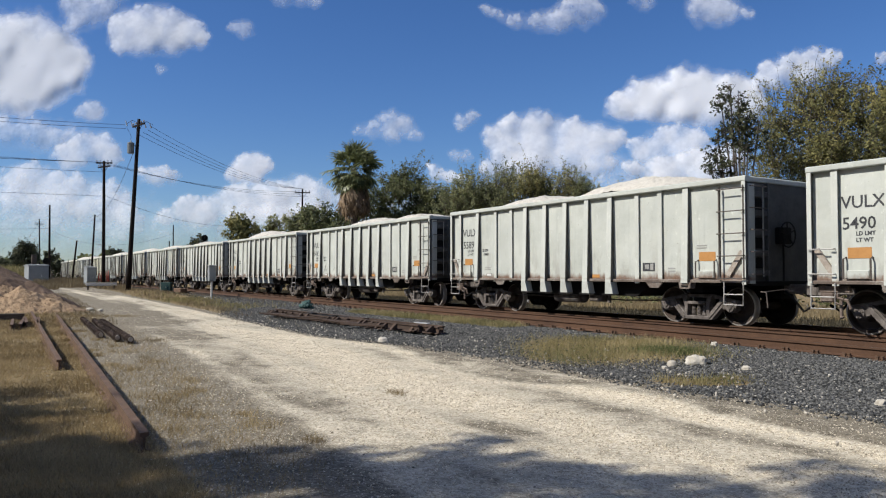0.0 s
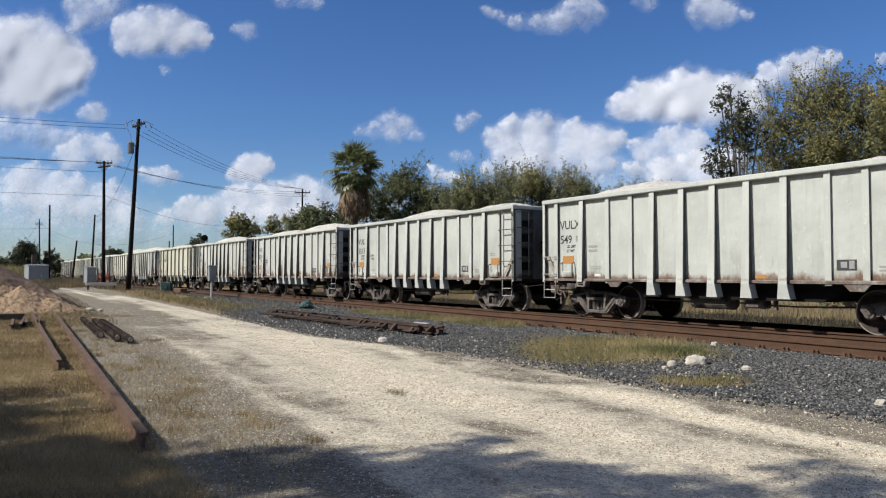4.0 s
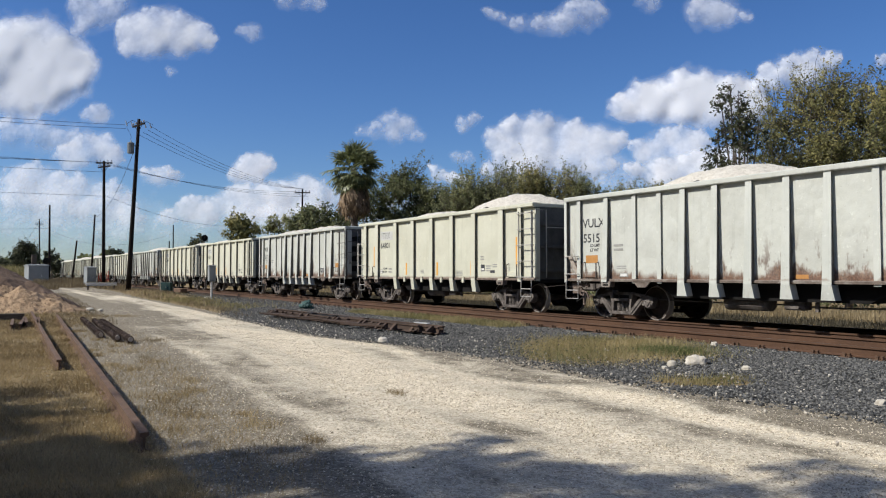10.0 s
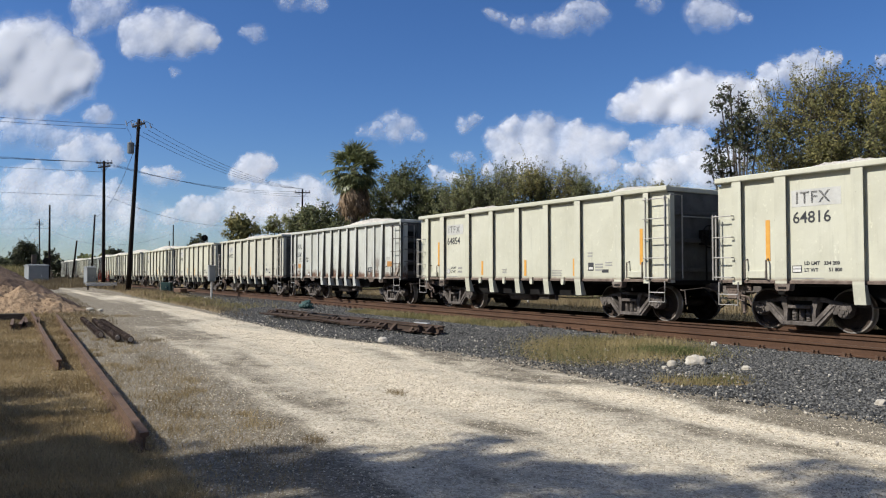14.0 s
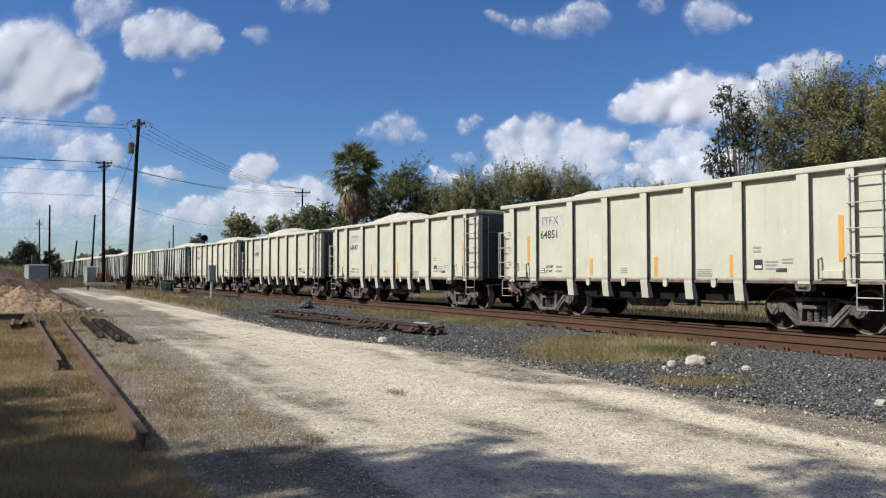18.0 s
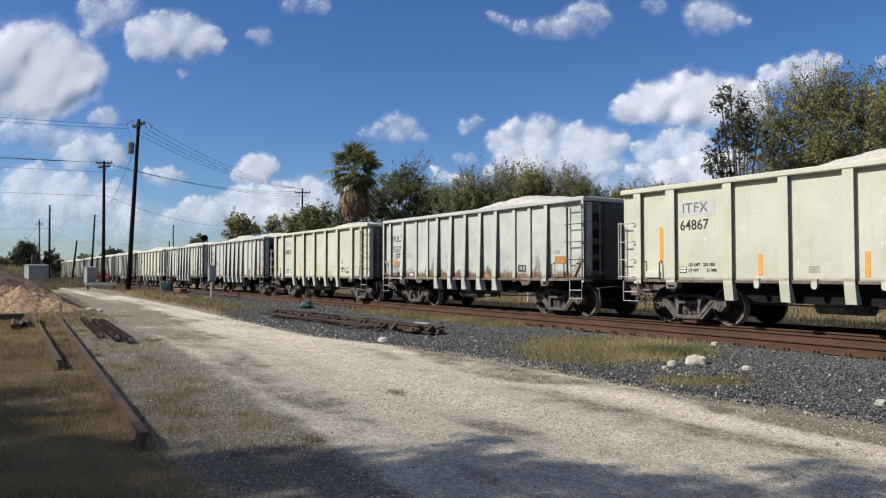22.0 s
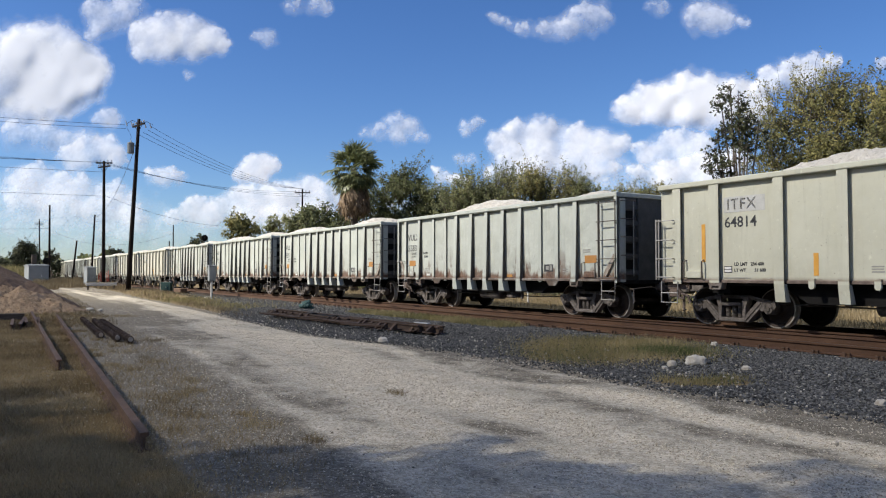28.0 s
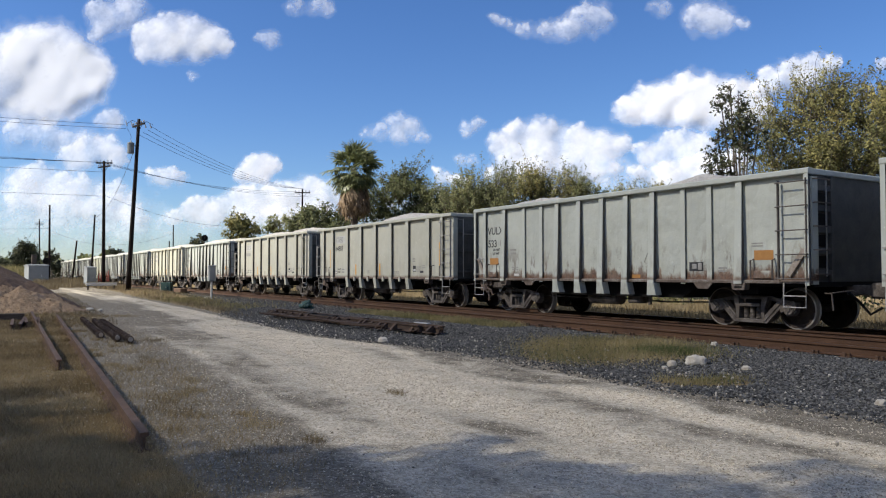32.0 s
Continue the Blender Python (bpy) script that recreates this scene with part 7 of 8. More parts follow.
def scatter(name, x, y, r, mat, label, rng, small=False, lift=0.25, z=None, category="gravel"):
    """Loose stones on the ground, joined: nobody could count them."""
    n = len(x)
    if small:
        tv = [OCTA * rng.uniform(0.7, 1.2, (6, 1)) * np.array([1, 1, 0.7]) for _ in range(6)]
        tf = OCTA_F
    else:
        tv, tf = stone_templates(rng)
    pick = rng.integers(0, len(tv), n)
    base = np.stack(tv)[pick]
    a = rng.uniform(0, 2 * pi, n)
    b = rng.uniform(-0.6, 0.6, n)
    ca, sa, cb, sb = np.cos(a)[:, None], np.sin(a)[:, None], np.cos(b)[:, None], np.sin(b)[:, None]
    X, Y, Z = base[:, :, 0], base[:, :, 1], base[:, :, 2]
    Y, Z = Y * cb - Z * sb, Y * sb + Z * cb
    X, Y = X * ca - Y * sa, X * sa + Y * ca
    zz = (ground_z(x, y) if z is None else z) + lift * r
    v = np.stack([X * r[:, None] + x[:, None], Y * r[:, None] + y[:, None], Z * r[:, None] + zz[:, None]], -1).reshape(-1, 3)
    k = base.shape[1]
    f = (tf[None] + (np.arange(n) * k)[:, None, None]).reshape(-1, 3)
    return tagged(part(name, mesh_np(name, v, f, mat)), label, category, kind="stuff")


def ballast_stones():
    rng = np.random.default_rng(60)
    n = 230000
    x = -np.abs(rng.exponential(11, n)) - 1.5
    y = rng.uniform(6.8, 14.4, n)
    m = ballast_mask(x, y)
    ok = (x > -60) & (rng.uniform(0, 1, n) < m ** 1.5 * 1.0) & ~((np.abs(y - near_rail(x)) < 0.09) | (np.abs(y - near_rail(x) - GAUGE) < 0.09))
    panel = 9.26 + (x - -14.68) * 0.0237
    ok &= ~((x < -14.68) & (x > -25.22) & (y < panel + 0.15) & (y > panel - 0.6) & (rng.uniform(0, 1, n) < 0.85))
    ok &= ~((y > near_rail(x) - 0.25) & (rng.uniform(0, 1, n) < 0.5))
    x, y = x[ok], y[ok]
    r = rng.uniform(0.011, 0.030, len(x)) * (1 + 0.02 * np.clip(-x - 10, 0, 40))
    scatter("ballast_stones", x, y, r, M["ballast"], "grey crushed ballast stones beside the rails", rng, True, category="ballast")


def road_stones():
    rng = np.random.default_rng(61)
    n = 230000
    x = -np.abs(rng.exponential(6.5, n)) - 2.2
    y = rng.uniform(0.6, 9.2, n)
    m = road_mask(x, y)
    clump = step(0.40, 0.62, road_bands(x, y)) * 0.85 + 0.07
    ok = (x > -34) & (rng.uniform(0, 1, n) < (m * clump + 0.10 * (y > 0.9)))
    ok &= y < ballast_edge(x) + 1.2
    x, y = x[ok], y[ok]
    r = (0.003 + 0.008 * rng.uniform(0, 1, len(x)) ** 2.4) * (1 + 0.05 * np.clip(-x - 6, 0, 30))
    scatter("road_gravel", x, y, r, M["gravel"], "loose pale limestone gravel on the road", rng, True, 0.35)


def strewn_white():
    rng = np.random.default_rng(62)
    n = 420
    x = -rng.uniform(3, 26, n)
    y = ballast_edge(x) + rng.normal(size=n) * 0.9 + 0.6
    r = rng.uniform(0.008, 0.026, n)
    scatter("white_pebbles", x, y, r, M["white_rock"], "white limestone pebbles strewn over the ballast", rng, lift=1.2, category="pebbles")


def dirt_pebbles():
    rng = np.random.default_rng(64)
    n = 3600
    x = -np.abs(rng.exponential(7, n)) - 4
    y = rng.uniform(1.0, 4.6, n)
    ok = (x > -30) & (y < road_left(x) + 0.5) & (rng.uniform(0, 1, n) < step(0.35, 0.7, fbm(x * 0.8, y * 0.8, 65)) * step(0.0, 0.3, y - np.interp(x, [-27.2, -6.6], [2.6, 1.45])))
    x, y = x[ok], y[ok]
    scatter("dirt_pebbles", x, y, rng.uniform(0.004, 0.013, len(x)), M["gravel"], "pale pebbles strewn over the bare dirt", rng, lift=0.4, category="pebbles")


ballast_stones(), road_stones(), strewn_white(), dirt_pebbles()


def rock(x, y, r, squash, seed, turn=0):
    rng = np.random.default_rng(seed)
    bm = bmesh.new()
    bmesh.ops.create_icosphere(bm, subdivisions=3, radius=1)
    for v in bm.verts:
        p = v.co
        k = 0.86 / max(abs(p.x), abs(p.y), abs(p.z)) ** 0.3 + 0.22 * noise.noise(p * 1.3 + Vector((seed, 0, 0))) + 0.10 * noise.noise(p * 3.7)
        v.co = Vector((p.x * r * k * squash[0], p.y * r * k * squash[1], max(p.z, -0.5) * r * k * squash[2]))
    z = float(ground_z(x, y)) + 0.42 * r * squash[2]
    return tagged(part("limestone_rock", bm, M["white_rock"], m=pose(x, y, z, 0, 0, turn)), "white limestone rock lying on the ballast", "rock", "white rocks on the ballast")


rock(-7.78, 9.5, 0.155, (1.2, 0.8, 0.72), 1, 30)
rock(-7.98, 9.2, 0.085, (1, 0.9, 0.9), 2)
rock(-9.15, 11.7, 0.07, (1, 1, 0.9), 3)
rock(-6.92, 9.55, 0.065, (1.2, 0.8, 0.8), 4)
rock(-4.55, 8.66, 0.07, (1, 0.9, 0.9), 5)
rock(-14.6, 7.65, 0.11, (1.2, 0.9, 0.7), 6)
rock(-7.9, 8.95, 0.05, (1, 1, 0.8), 7)
rock(-33.0, 4.1, 0.2, (1.3, 0.9, 0.5), 8)
rock(-32.3, 4.4, 0.13, (1.3, 0.9, 0.6), 9)
rock(-46.0, 12.1, 0.12, (1.3, 0.9, 0.6), 10)


def heap():
    """The tan stone heap: a tall back and a lower front lobe."""
    xs, ys = np.linspace(-43, -29.5, 300), np.linspace(-8, 4.6, 280)
    X, Y = np.meshgrid(xs, ys)
    Z = np.full(X.shape, -0.5)
    for cx, cy, h, s in ((-36.8, 0.9, 1.95, 0.62), (-37.5, -2.0, 2.1, 0.62), (-33.6, 0.4, 1.12, 0.55), (-33.3, 1.7, 0.98, 0.50), (-33.4, -1.6, 1.25, 0.55), (-32.6, 2.6, 0.55, 0.42), (-36.0, 2.2, 1.2, 0.6), (-34, -4.5, 1.2, 0.5)):
        Z = np.maximum(Z, h - s * np.hypot(X - cx, Y - cy))
    Z = Z + 0.22 * (fbm(X * 0.9, Y * 0.9, 31) - 0.5) + 0.10 * (fbm(X * 3, Y * 3, 33) - 0.5) + (0.02 + 0.04 * (X > -35.4)) * (vnoise(X * 8, Y * 8, 35) - 0.5) + (0.02 + 0.05 * (X > -35.4)) * (vnoise(X * 15, Y * 15, 36) - 0.5)
    Z = np.maximum(Z, -0.25) + G0
    i = np.arange(X.size).reshape(X.shape)
    f = np.stack([i[:-1, :-1], i[:-1, 1:], i[1:, 1:], i[1:, :-1]], -1)
    back = (X[:-1, :-1] + 0.5 * (fbm(X * 2, Y * 2, 37)[:-1, :-1] - 0.5)) < -35.3
    P = np.stack([X, Y, Z], -1).reshape(-1, 3)
    for name, pick, mat, label, kind in (("soil_heap", back, M["soil"], "tall heap of brown soil beside the road", "soil heap"),
                                         ("gravel_heap", ~back, M["pile"], "low heap of tan crushed stone beside the road", "gravel heap")):
        used, inv = np.unique(f[pick], return_inverse=True)
        tagged(part(name, mesh_np(name, P[used], inv.reshape(-1, 4), mat)), label, kind)
    rng = np.random.default_rng(63)
    n = 4200
    k = rng.integers(0, X.size, n)
    x, y, z = X.ravel()[k] + rng.uniform(-0.02, 0.02, n), Y.ravel()[k] + rng.uniform(-0.02, 0.02, n), Z.ravel()[k] - 0.01
    ok = (z > G0 + 0.02) & ((x > -35.3) | (rng.uniform(0, 1, n) < 0.0)) & (y > -5)
    scatter("heap_stones", x[ok], y[ok], rng.uniform(0.016, 0.05, ok.sum()), M["pile"], "loose tan stones on the heap", rng, lift=-0.1, z=z[ok], category="gravel")


heap()


def frog_panel():
    """Old switch rails bolted together with brace blocks, lying on the ballast."""
    t = thing("railway_switch", pose(0, 0, 0), "old rusty switch rails with brace plates lying on the ballast", "track panel")
    z, near, far = -0.04, (-14.68, 9.26), (-25.22, 9.01)
    rng = random.Random(4)

    def along(f, off=0.0):
        return near[0] + (far[0] - near[0]) * f, near[1] + (far[1] - near[1]) * f + off
    turn = math.degrees(math.atan2(far[1] - near[1], far[0] - near[0])) - 180
    for f0, f1, off, drop in ((0.0, 1.0, 0.0, 0.0), (0.06, 0.46, -0.26, 0.012), (0.40, 0.97, -0.34, 0.03), (0.0, 0.12, -0.12, 0.02)):
        part("rail", rail_mesh("rail", (*along(f0, off), z - drop), (*along(f1, off), z - drop), False, mats=[M["dark_rust"]]), None, t)
    bm = bmesh.new()
    box(bm, -0.08, 0.08, -0.30, 0.12, -0.02, 0.0)
    prism(bm, [(-0.24, 0.0), (-0.06, 0.0), (-0.06, 0.13), (-0.10, 0.13), (-0.22, 0.03)], "x", -0.045, 0.045)
    me = mesh_bm("brace_plate", bm, M["dark_rust"])
    for i in range(26):
        if i in (9, 10, 14, 15, 16, 19):
            continue
        f = (i + 0.6 + rng.uniform(-0.25, 0.25)) / 27
        x, y = along(f, -0.30 if 0.1 < f < 0.95 else -0.06)
        part("brace_plate", me, None, t, m=pose(x, y + rng.uniform(-0.06, 0.0), z - 0.135 - rng.uniform(0.0, 0.02), rng.uniform(-6, 4), rng.uniform(-4, 4), turn + rng.uniform(-14, 14)))
    for i in range(16):
        x, y = along(0.22 + 0.042 * i + rng.uniform(-0.012, 0.012), -0.62)
        ln = rng.uniform(0.7, 1.4)
        part("slide_bar", box(bmesh.new(), -ln / 2, ln / 2, -0.045, 0.045, 0.0, 0.045, 0.006), M["dark_rust"], t, m=pose(x, y + rng.uniform(-0.15, 0.15), z - 0.115, 0, rng.uniform(-2, 2), turn + rng.uniform(20, 62)))
    for i in range(9):
        x, y = along(0.42 + 0.035 * i, -0.19)
        part("filler_block", box(bmesh.new(), -0.22, 0.22, -0.10, 0.12, 0.0, 0.13 + rng.uniform(-0.02, 0.04), 0.02), M["black"], t, m=pose(x, y, z - 0.16, 0, 0, turn + rng.uniform(-4, 4)))
    for i in range(7):
        x, y = along(0.34 + 0.012 * i, -0.14)
        part("bolt_block", box(bmesh.new(), -0.05, 0.05, -0.10, 0.10, 0.0, 0.17, 0.012), M["dark_rust"], t, m=pose(x, y, z - 0.16, 0, 0, turn))
    bx, by = along(0.09, 0.02)
    bm = bmesh.new()
    box(bm, -0.30, 0.30, -0.06, 0.06, 0, 0.02)
    tagged(part("white_board", bm, M["galv"], m=pose(bx, by, z + 0.003, 0, 0, turn)), "white scrap board lying on the old rails", "board")


frog_panel()


def rag():
    bm = bmesh.new()
    bmesh.ops.create_icosphere(bm, subdivisions=4, radius=1)
    for v in bm.verts:
        p = v.co.copy()
        k = 0.75 + 0.7 * abs(noise.noise(p * 1.9)) + 0.25 * noise.noise(p * 5)
        v.co = Vector((p.x * 0.30 * k, p.y * 0.24 * k, max(p.z, -0.3) * 0.22 * k))
    tagged(part("crumpled_tarp", bm, M["teal"], m=pose(-27.3, 11.0, -0.1, 0, 0, 15), smooth=True), "crumpled teal tarp lying by the old rails", "tarp")


rag()


# ---- trackside boxes ----
def cabinet(name, x, y, w, d, h, turn, label, mat="grey_box", roof=True):
    z = float(ground_z(x, y)) - 0.02
    t = thing(name, pose(x, y, z, 0, 0, turn), label, "cabinet")
    part("body", box(bmesh.new(), -w / 2, w / 2, -d / 2, d / 2, 0.1, h, 0.02), M[mat], t)
    part("plinth", box(bmesh.new(), -w / 2 - 0.05, w / 2 + 0.05, -d / 2 - 0.05, d / 2 + 0.05, 0, 0.1), M["tie"], t)
    if roof:
        bm = bmesh.new()
        prism(bm, [(-d / 2 - 0.08, h), (d / 2 + 0.08, h), (d / 2 + 0.08, h + 0.04), (0, h + 0.14), (-d / 2 - 0.08, h + 0.04)], "x", -w / 2 - 0.08, w / 2 + 0.08)
        part("roof", bm, M[mat], t)
    door = part("door", box(bmesh.new(), -w * 0.2, w * 0.2, -d / 2 - 0.03, -d / 2 - 0.002, 0.18, h - 0.15, 0.01), M[mat], t)
    part("handle", box(bmesh.new(), w * 0.12, w * 0.15, -d / 2 - 0.07, -d / 2 - 0.03, h * 0.45, h * 0.55), M["galv"], door)
    return t


cabinet("relay_house", -104.8, 7.0, 2.2, 2.4, 2.5, 98, "grey metal relay house standing beside the track", "pale_box")
cabinet("relay_cabinet", -94.3, 11.7, 1.0, 1.1, 2.2, 102, "grey metal relay cabinet standing beside the track", "pale_box")
cabinet("switch_box", -60.6, 12.9, 0.8, 0.6, 0.75, 60, "low teal metal box standing beside the track", "teal", False)


def meter_post():
    t = thing("signal_box_post", pose(-44.4, 12.0, -0.36), "pale metal box on a post in the grass beside the track", "signal box")
    bm = bmesh.new()
    tube(bm, [(0, 0, 0), (0, 0, 1.15)], 0.07, 10)
    part("post", bm, M["galv"], t)
    body = part("box", box(bmesh.new(), -0.16, 0.16, -0.2, 0.2, 1.08, 1.98, 0.02), M["pale_box"], t)
    part("box_door", box(bmesh.new(), 0.161, 0.185, -0.17, 0.17, 1.12, 1.93, 0.008), M["pale_box"], body)
    part("cap", box(bmesh.new(), -0.19, 0.19, -0.23, 0.23, 1.98, 2.02, 0.008), M["galv"], t)


meter_post()
bm = bmesh.new()
tube(bm, [(0, 0, 0), (0.04, -0.09, 1.0), (0.1, -0.22, 2.0)], [0.03, 0.028, 0.02], 6)
tagged(part("marker_stake", bm, M["white_rock"], m=pose(-58.8, 12.15, -0.3)), "thin pale leaning marker stake in the grass", "stake")
bm = bmesh.new()
tube(bm, [(0, 0, 0), (0, 0, 0.75)], 0.035, 6)
tagged(part("marker_post", bm, M["light"], m=pose(-30.9, 24.7, -0.46)), "short white marker post in the dry grass", "post")


def guard():
    t = thing("guard_rail", pose(-75.3, 10.3, -0.32, 0, 0, 82), "short white steel guard rail beside the road", "guard rail")
    bm = bmesh.new()
    prism(bm, [(-0.04, 0.40), (0.03, 0.46), (-0.04, 0.54), (0.03, 0.62), (-0.04, 0.70), (-0.05, 0.70), (0.015, 0.62), (-0.055, 0.54), (0.015, 0.46), (-0.05, 0.40)], "x", -1.3, 1.3)
    part("beam", bm, M["light"], t)
    for x in (-1.1, 1.1):
        part("post", box(bmesh.new(), x - 0.08, x + 0.08, 0.03, 0.2, 0, 0.75, 0.01), M["tie"], t)


guard()


def round_signal(x, y, z_mid, r, post, label):
    """A railway signal: a round dark target with a hooded lens on a post, seen from its front."""
    z = float(ground_z(x, y))
    t = thing("railway_signal", pose(x, y, z, 0, 0, 96), label, "signal")
    h = z_mid - z
    bm = bmesh.new()
    tube(bm, [(0, 0, 0), (0, 0, h + r * 0.9)], post, 10)
    part("post", bm, M["tie"], t)
    bm = bmesh.new()
    lathe(bm, [(0.10, 0.0), (0.10, r * 0.97), (0.14, r), (0.17, r * 0.97), (0.17, 0.0)], n=22)
    target = part("target", bm, M["black"], t, m=pose(0, -post - 0.18, h))
    bm = bmesh.new()
    tube(bm, [(0, 0.10, 0.02), (0, -0.16, 0.0)], [r * 0.3, r * 0.34], 12, False)
    part("hood", bm, M["black"], target)
    part("foot", box(bmesh.new(), -0.25, 0.25, -0.25, 0.25, 0.0, 0.16, 0.02), M["galv"], t)
    return t


round_signal(-78.4, 20.4, 4.82, 0.34, 0.06, "round dark railway signal on a post behind the train")
back = round_signal(-118.0, 9.0, 2.95, 0.46, 0.22, "round dark railway signal on a thick weathered post")
part("relay_case", box(bmesh.new(), -1.75, -1.15, -0.2, 0.2, 2.3, 4.1, 0.03), M["tie"], back)
part("bracket", box(bmesh.new(), -1.2, 0.0, -0.05, 0.05, 2.45, 2.6, 0.01), M["tie"], back)


def barrier_net():
    """A torn red plastic net between two stakes."""
    t = thing("barrier_net", pose(-85.4, 11.95, -0.32, 0, 0, 100), "torn faded red plastic barrier net between two stakes", "barrier net")
    for x in (-0.6, 0.55):
        part("stake", box(bmesh.new(), x - 0.025, x + 0.025, 0.0, 0.05, 0, 2.0, 0.006), M["tie"], t)
    rng = random.Random(8)
    bm = bmesh.new()
    for k in range(12):
        x = -0.58 + 0.10 * k
        bar(bm, (x, 0.06, 0.55 + rng.uniform(-0.1, 0.3)), (x + rng.uniform(-0.05, 0.05), 0.06, 1.85 + rng.uniform(-0.5, 0.05)), 0.045, 0.01)
    for k in range(9):
        z = 0.75 + 0.13 * k
        bar(bm, (-0.6, 0.072, z + rng.uniform(-0.05, 0.05)), (0.55 - 0.3 * (k > 5), 0.072, z + rng.uniform(-0.05, 0.05)), 0.035, 0.01)
    part("net", bm, M["red_net"], t)


barrier_net()


def switch_stand():
    t = thing("switch_machine", pose(-56.0, 12.9, -0.3, 0, 0, 5), "low rusty switch machine on sleepers beside the track", "switch machine")
    part("housing", box(bmesh.new(), -0.75, 0.75, -0.25, 0.25, 0.1, 0.42, 0.04), M["oldrail"], t)
    part("motor", box(bmesh.new(), -1.15, -0.75, -0.2, 0.2, 0.1, 0.5, 0.05), M["black"], t)
    for x in (-0.9, 0.5):
        part("sleeper", box(bmesh.new(), x - 0.12, x + 0.12, -0.6, 2.2, -0.02, 0.1, 0.01), M["tie"], t)
    bm = bmesh.new()
    tube(bm, [(0.2, 0.25, 0.2), (0.2, 2.2, 0.18)], 0.025, 6)
    part("throw_rod", bm, M["oldrail"], t)


switch_stand()


# ---- grass ----
def blades(name, x, y, h, w, mat, label, rng, lean=0.5):
    n = len(x)
    a, b = rng.uniform(0, 2 * pi, n), rng.uniform(0, 2 * pi, n)
    z = ground_z(x, y) - 0.01
    k = lean * h * rng.uniform(0.1, 1.0, n)
    p0 = np.stack([x - np.cos(a) * w, y - np.sin(a) * w, z], -1)
    p1 = np.stack([x + np.cos(a) * w, y + np.sin(a) * w, z], -1)
    p2 = np.stack([x + np.cos(b) * k, y + np.sin(b) * k, z + h], -1)
    v = np.stack([p0, p1, p2], 1).reshape(-1, 3)
    return tagged(part(name, mesh_np(name, v, np.arange(3 * n).reshape(-1, 3), mat)), label, "grass", kind="stuff")


def lawns():
    rng = np.random.default_rng(70)
    n = 270000
    x, y = -np.abs(rng.exponential(9, n)) - 4.6, rng.uniform(-1.0, 4.2, n)
    m = green_mask(x, y) * step(0.22, 0.5, fbm(x * 0.9, y * 0.9, 41) * 0.7 + 0.3 * vnoise(x * 5, y * 5, 43))
    ok = (x > -60) & (rng.uniform(0, 1, n) < m * 0.9)
    x, y = x[ok], y[ok]
    far = 1 + 0.05 * np.clip(-x - 8, 0, 40)
    blades("dry_grass", x, y, rng.uniform(0.02, 0.085, len(x)) * far ** 0.5, 0.0035 * far, M["grass_dry"], "short dry straw-coloured grass beside the road", rng, 1.3)
    cx, cy, cn = [], [], []
    for px, py, w in [(-8.4, 1.8, 0.25), (-8.0, 2.0, 0.2), (-7.5, 1.65, 0.2), (-9.5, 1.9, 0.3), (-28.6, 3.8, 0.5), (-28.1, 4.6, 0.4), (-29, 3.3, 0.6), (-17.5, 3.5, 0.3), (-8.2, 4.48, 0.1)] + [
            (-rng.uniform(6, 26), rng.uniform(1.6, 2.6), rng.uniform(0.06, 0.2)) for _ in range(28)]:
        k = int(1500 * w)
        cx.append(px + rng.normal(size=k) * w), cy.append(py + rng.normal(size=k) * w * 0.6)
    cx, cy = np.concatenate(cx), np.concatenate(cy)
    blades("straw_tufts", cx, cy, rng.uniform(0.02, 0.09, len(cx)), np.full(len(cx), 0.004), M["grass_dry"], "thin tufts of dead grass on the bare dirt", rng, 1.3)
    n = 26000
    x, y = rng.uniform(-92, -18, n), rng.uniform(7.5, 14, n)
    m = step(0.1, 0.8, y - road_right(x)) * (1 - step(0.0, 0.9, y - ballast_edge(x))) + 0.9 * np.exp(-((x + 62) / 9) ** 2 - ((y - 11.8) / 1.0) ** 2)
    ok = rng.uniform(0, 1, n) < m * step(0.3, 0.55, fbm(x * 0.5, y * 0.8, 44))
    x, y = x[ok], y[ok]
    blades("verge_grass", x, y, rng.uniform(0.05, 0.22, len(x)), np.full(len(x), 0.014), M["grass_tan"], "dry grass on the verge between road and track", rng, 0.7)
    n = 16000
    x, y = rng.uniform(-62, -27, n), rng.uniform(8.5, 13, n)
    m = np.exp(-((x + 42) / 13) ** 4 - ((y - 10.2 + 0.06 * (x + 42)) / 1.2) ** 2)
    ok = rng.uniform(0, 1, n) < m * step(0.35, 0.6, fbm(x * 0.4, y * 0.7, 46))
    x, y = x[ok], y[ok]
    blades("verge_weeds", x, y, rng.uniform(0.06, 0.24, len(x)), np.full(len(x), 0.014), M["grass_mixed"], "half-green grass and weeds on the verge", rng, 0.8)
    n = 70000
    x, y = rng.uniform(-15, -5.5, n), rng.uniform(7.4, 12.4, n)
    ok = rng.uniform(0, 1, n) < (1 - ballast_mask(x, y)) ** 2 * (y > ballast_edge(x) + 0.35)
    x, y = x[ok], y[ok]
    blades("ballast_grass", x, y, rng.uniform(0.03, 0.14, len(x)), np.full(len(x), 0.005), M["grass_mixed"], "patches of half-dry grass growing on the ballast", rng, 1.0)
    n = 2600
    x, y = -8.95 + rng.normal(size=n) * 0.38, 10.3 + rng.normal(size=n) * 0.2
    blades("green_tuft", x, y, rng.uniform(0.04, 0.13, n), np.full(n, 0.005), M["grass_green"], "fresh green grass at the end of the ballast patch", rng, 0.9)
    n = 9000
    x = rng.uniform(-24, -15, n)
    y = rng.uniform(11.1, 12.0, n)
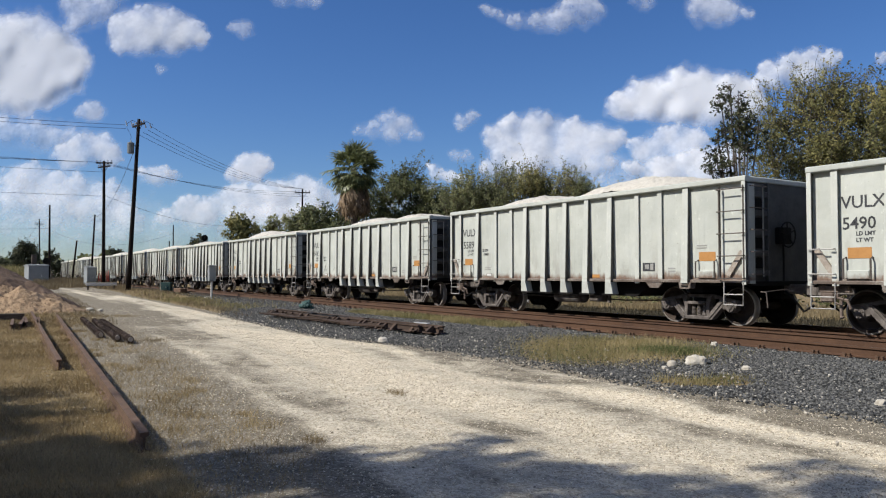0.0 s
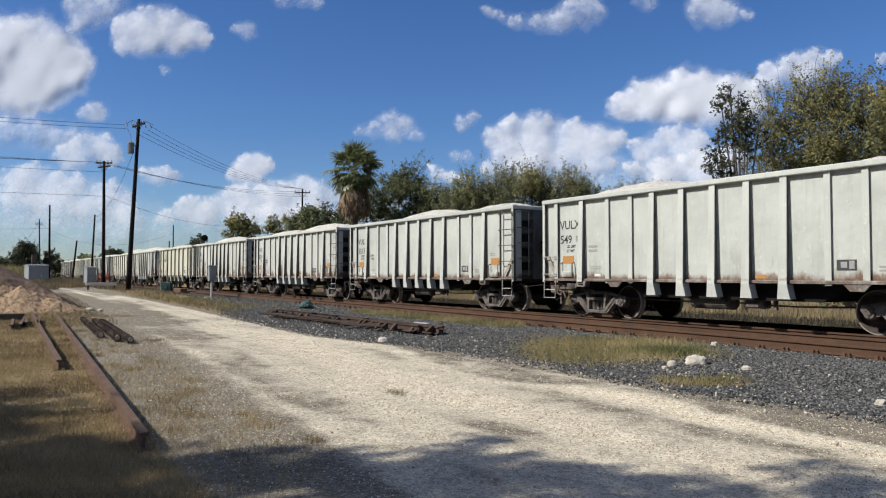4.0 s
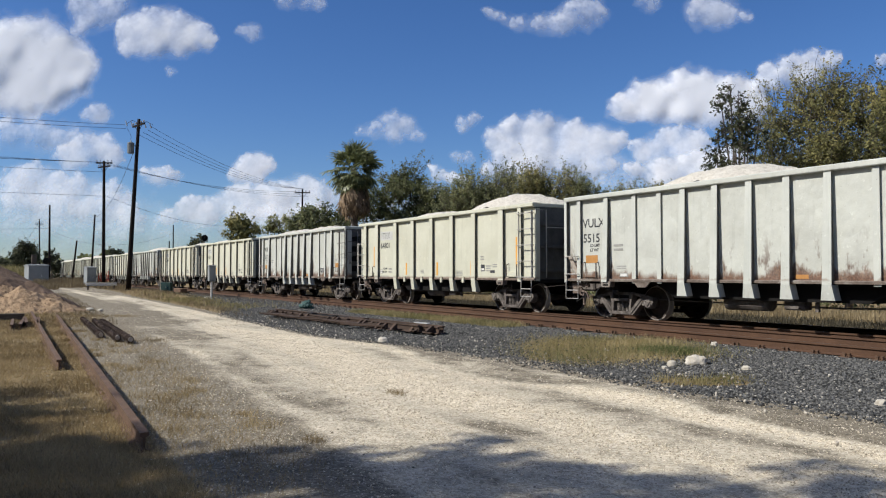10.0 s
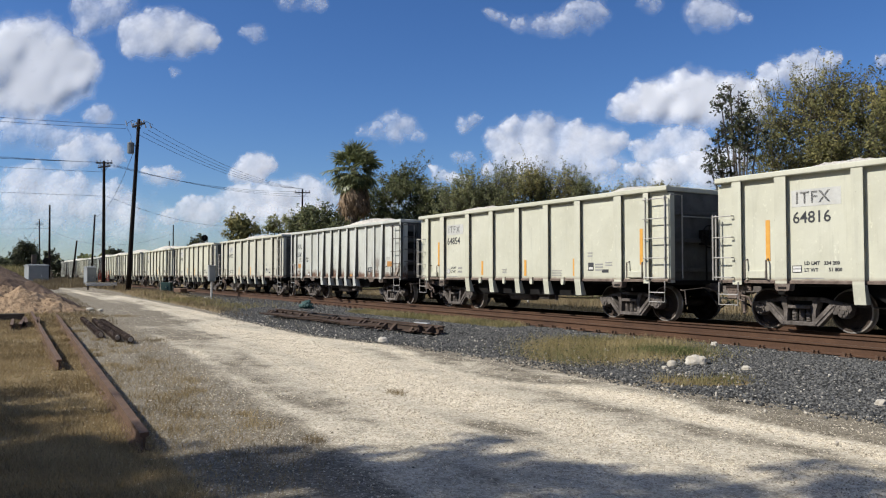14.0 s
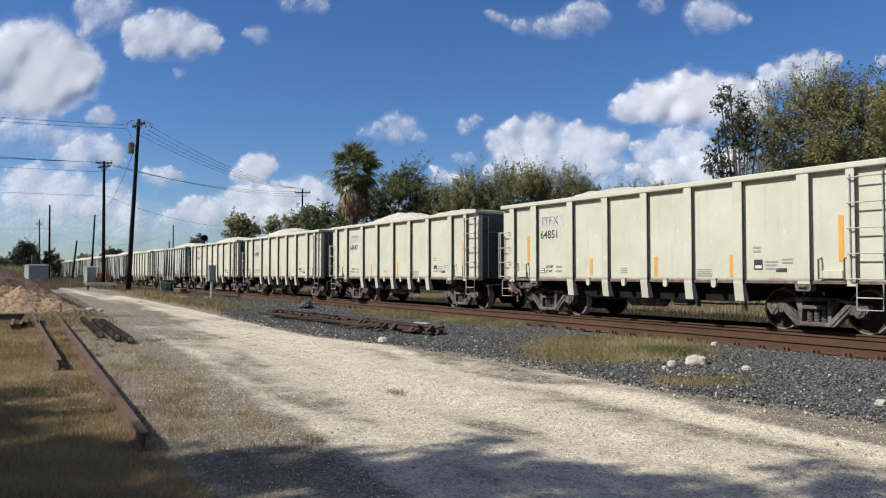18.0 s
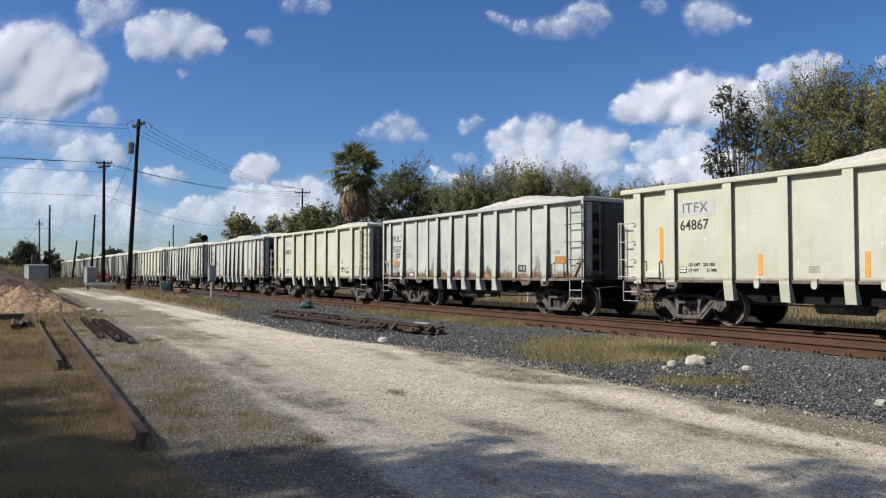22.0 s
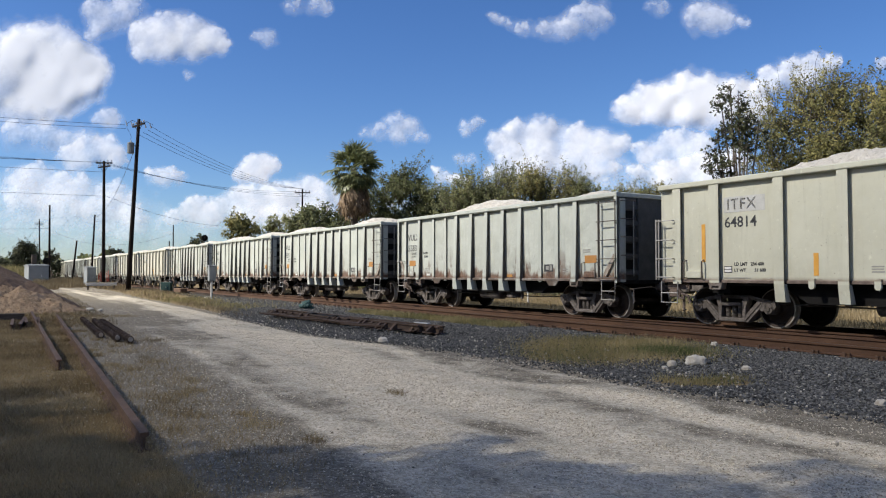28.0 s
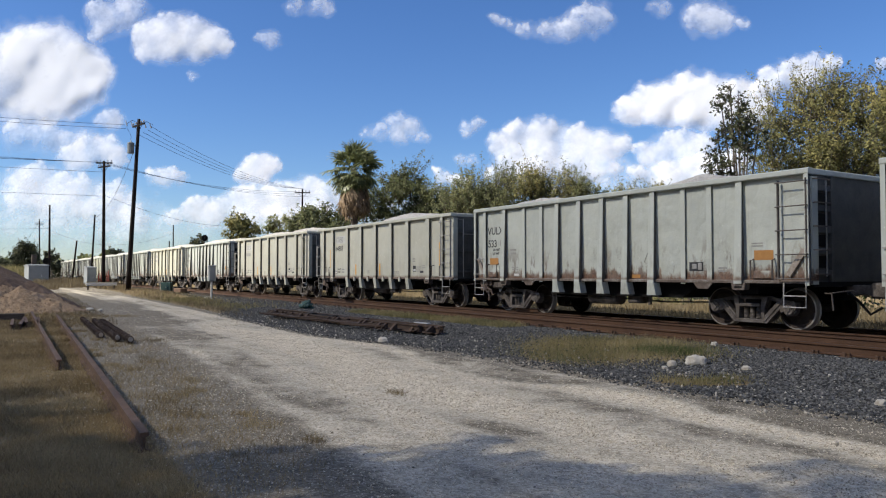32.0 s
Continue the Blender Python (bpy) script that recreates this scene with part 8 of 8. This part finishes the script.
    blades("track_grass", x, y, rng.uniform(0.05, 0.2, n), np.full(n, 0.008), M["grass_mixed"], "grass growing between the old rails and the siding", rng, 0.8)
    n = 90000
    x, y = rng.uniform(-95, 12, n), 24.2 + np.abs(rng.normal(size=n)) * 4.0
    blades("field_grass", x, y, rng.uniform(0.12, 0.42, n), np.full(n, 0.02), M["grass_field"], "dry tan grass behind the train", rng, 0.5)
    # low dark blades added to make the dark band behind the track
    n = 60000
    x, y = rng.uniform(-70, 10, n), rng.uniform(20.2, 24.6, n)
    blades("weed_strip", x, y, rng.uniform(0.06, 0.2, n), np.full(n, 0.02), M["weeds"], "low dark blades along the far side of the track", rng, 0.8)
    n = 16000
    x = rng.uniform(-62, -23, n)
    y = rng.uniform(-3, 0, n) + rng.uniform(0, 1, n) * (road_left(x) + 2.2)
    ok = y < road_left(x) - 0.1
    blades("roadside_grass", x[ok], y[ok], rng.uniform(0.04, 0.16, ok.sum()), np.full(ok.sum(), 0.011), M["grass_tan"], "dry grass beside the gravel heap and the road", rng, 0.9)
    n = 14000
    x, y = rng.uniform(-125, -78, n), rng.uniform(3.5, 13.5, n)
    ok = (y < road_left(x) + 0.3) | (y > road_right(x))
    ok |= x < -88
    blades("far_grass", x[ok], y[ok], rng.uniform(0.2, 0.65, ok.sum()), np.full(ok.sum(), 0.03), M["grass_tan"], "tall dry grass around the far poles", rng, 0.5)
    n = 9000
    x, y = rng.uniform(-112, -99, n), rng.uniform(6.4, 12.8, n)
    tall = 0.45 + 0.95 * fbm(x * 0.35, y * 0.6, 48)
    blades("reed_grass", x, y, tall * rng.uniform(0.5, 1.1, n), np.full(n, 0.028), M["grass_tan"], "waist-high dry golden grass in front of the relay house", rng, 0.35)
    n = 5000
    x, y = rng.uniform(-124, -112, n), rng.uniform(2.2, 6.6, n)
    blades("tall_reeds", x, y, rng.uniform(1.2, 2.9, n), np.full(n, 0.045), M["grass_mixed"], "tall yellow-green reeds beside the relay house", rng, 0.25)


lawns()


def motions():
    for k, car in enumerate(CARS):
        walk(car, [(t, pose(place(k, t), MAIN_Y, 0)) for t in (0, 8, 16, 24, 32)])
    # the wheels roll without slipping: all front and all rear wheelsets of the bogies turn alike
    keyed = {}
    for car in CARS:
        for b in car.children:
            if not b.name.startswith("bogie"):
                continue
            for w in b.children:
                if not w.name.startswith("wheelset"):
                    continue
                x = round(w.location.x, 3)
                if x not in keyed:
                    rows = []
                    for i in range(32 * FPS + 1):
                        t = i / FPS
                        rows.append((t, pose(x, 0, WHEEL_R, 0, math.degrees((place(0, t) - place(0, 0)) / WHEEL_R) % 360, 0)))
                    walk(w, rows)
                    keyed[x] = w
                else:
                    a = keyed[x].animation_data
                    w.rotation_mode = "QUATERNION"
                    w.animation_data_create()
                    w.animation_data.action = a.action
                    w.animation_data.action_slot = a.action_slot
    for cloud, way in DRIFT:
        m = cloud.matrix_basis.copy()
        walk(cloud, [(0, m), (32, Matrix.Translation(way) @ m)])


motions()
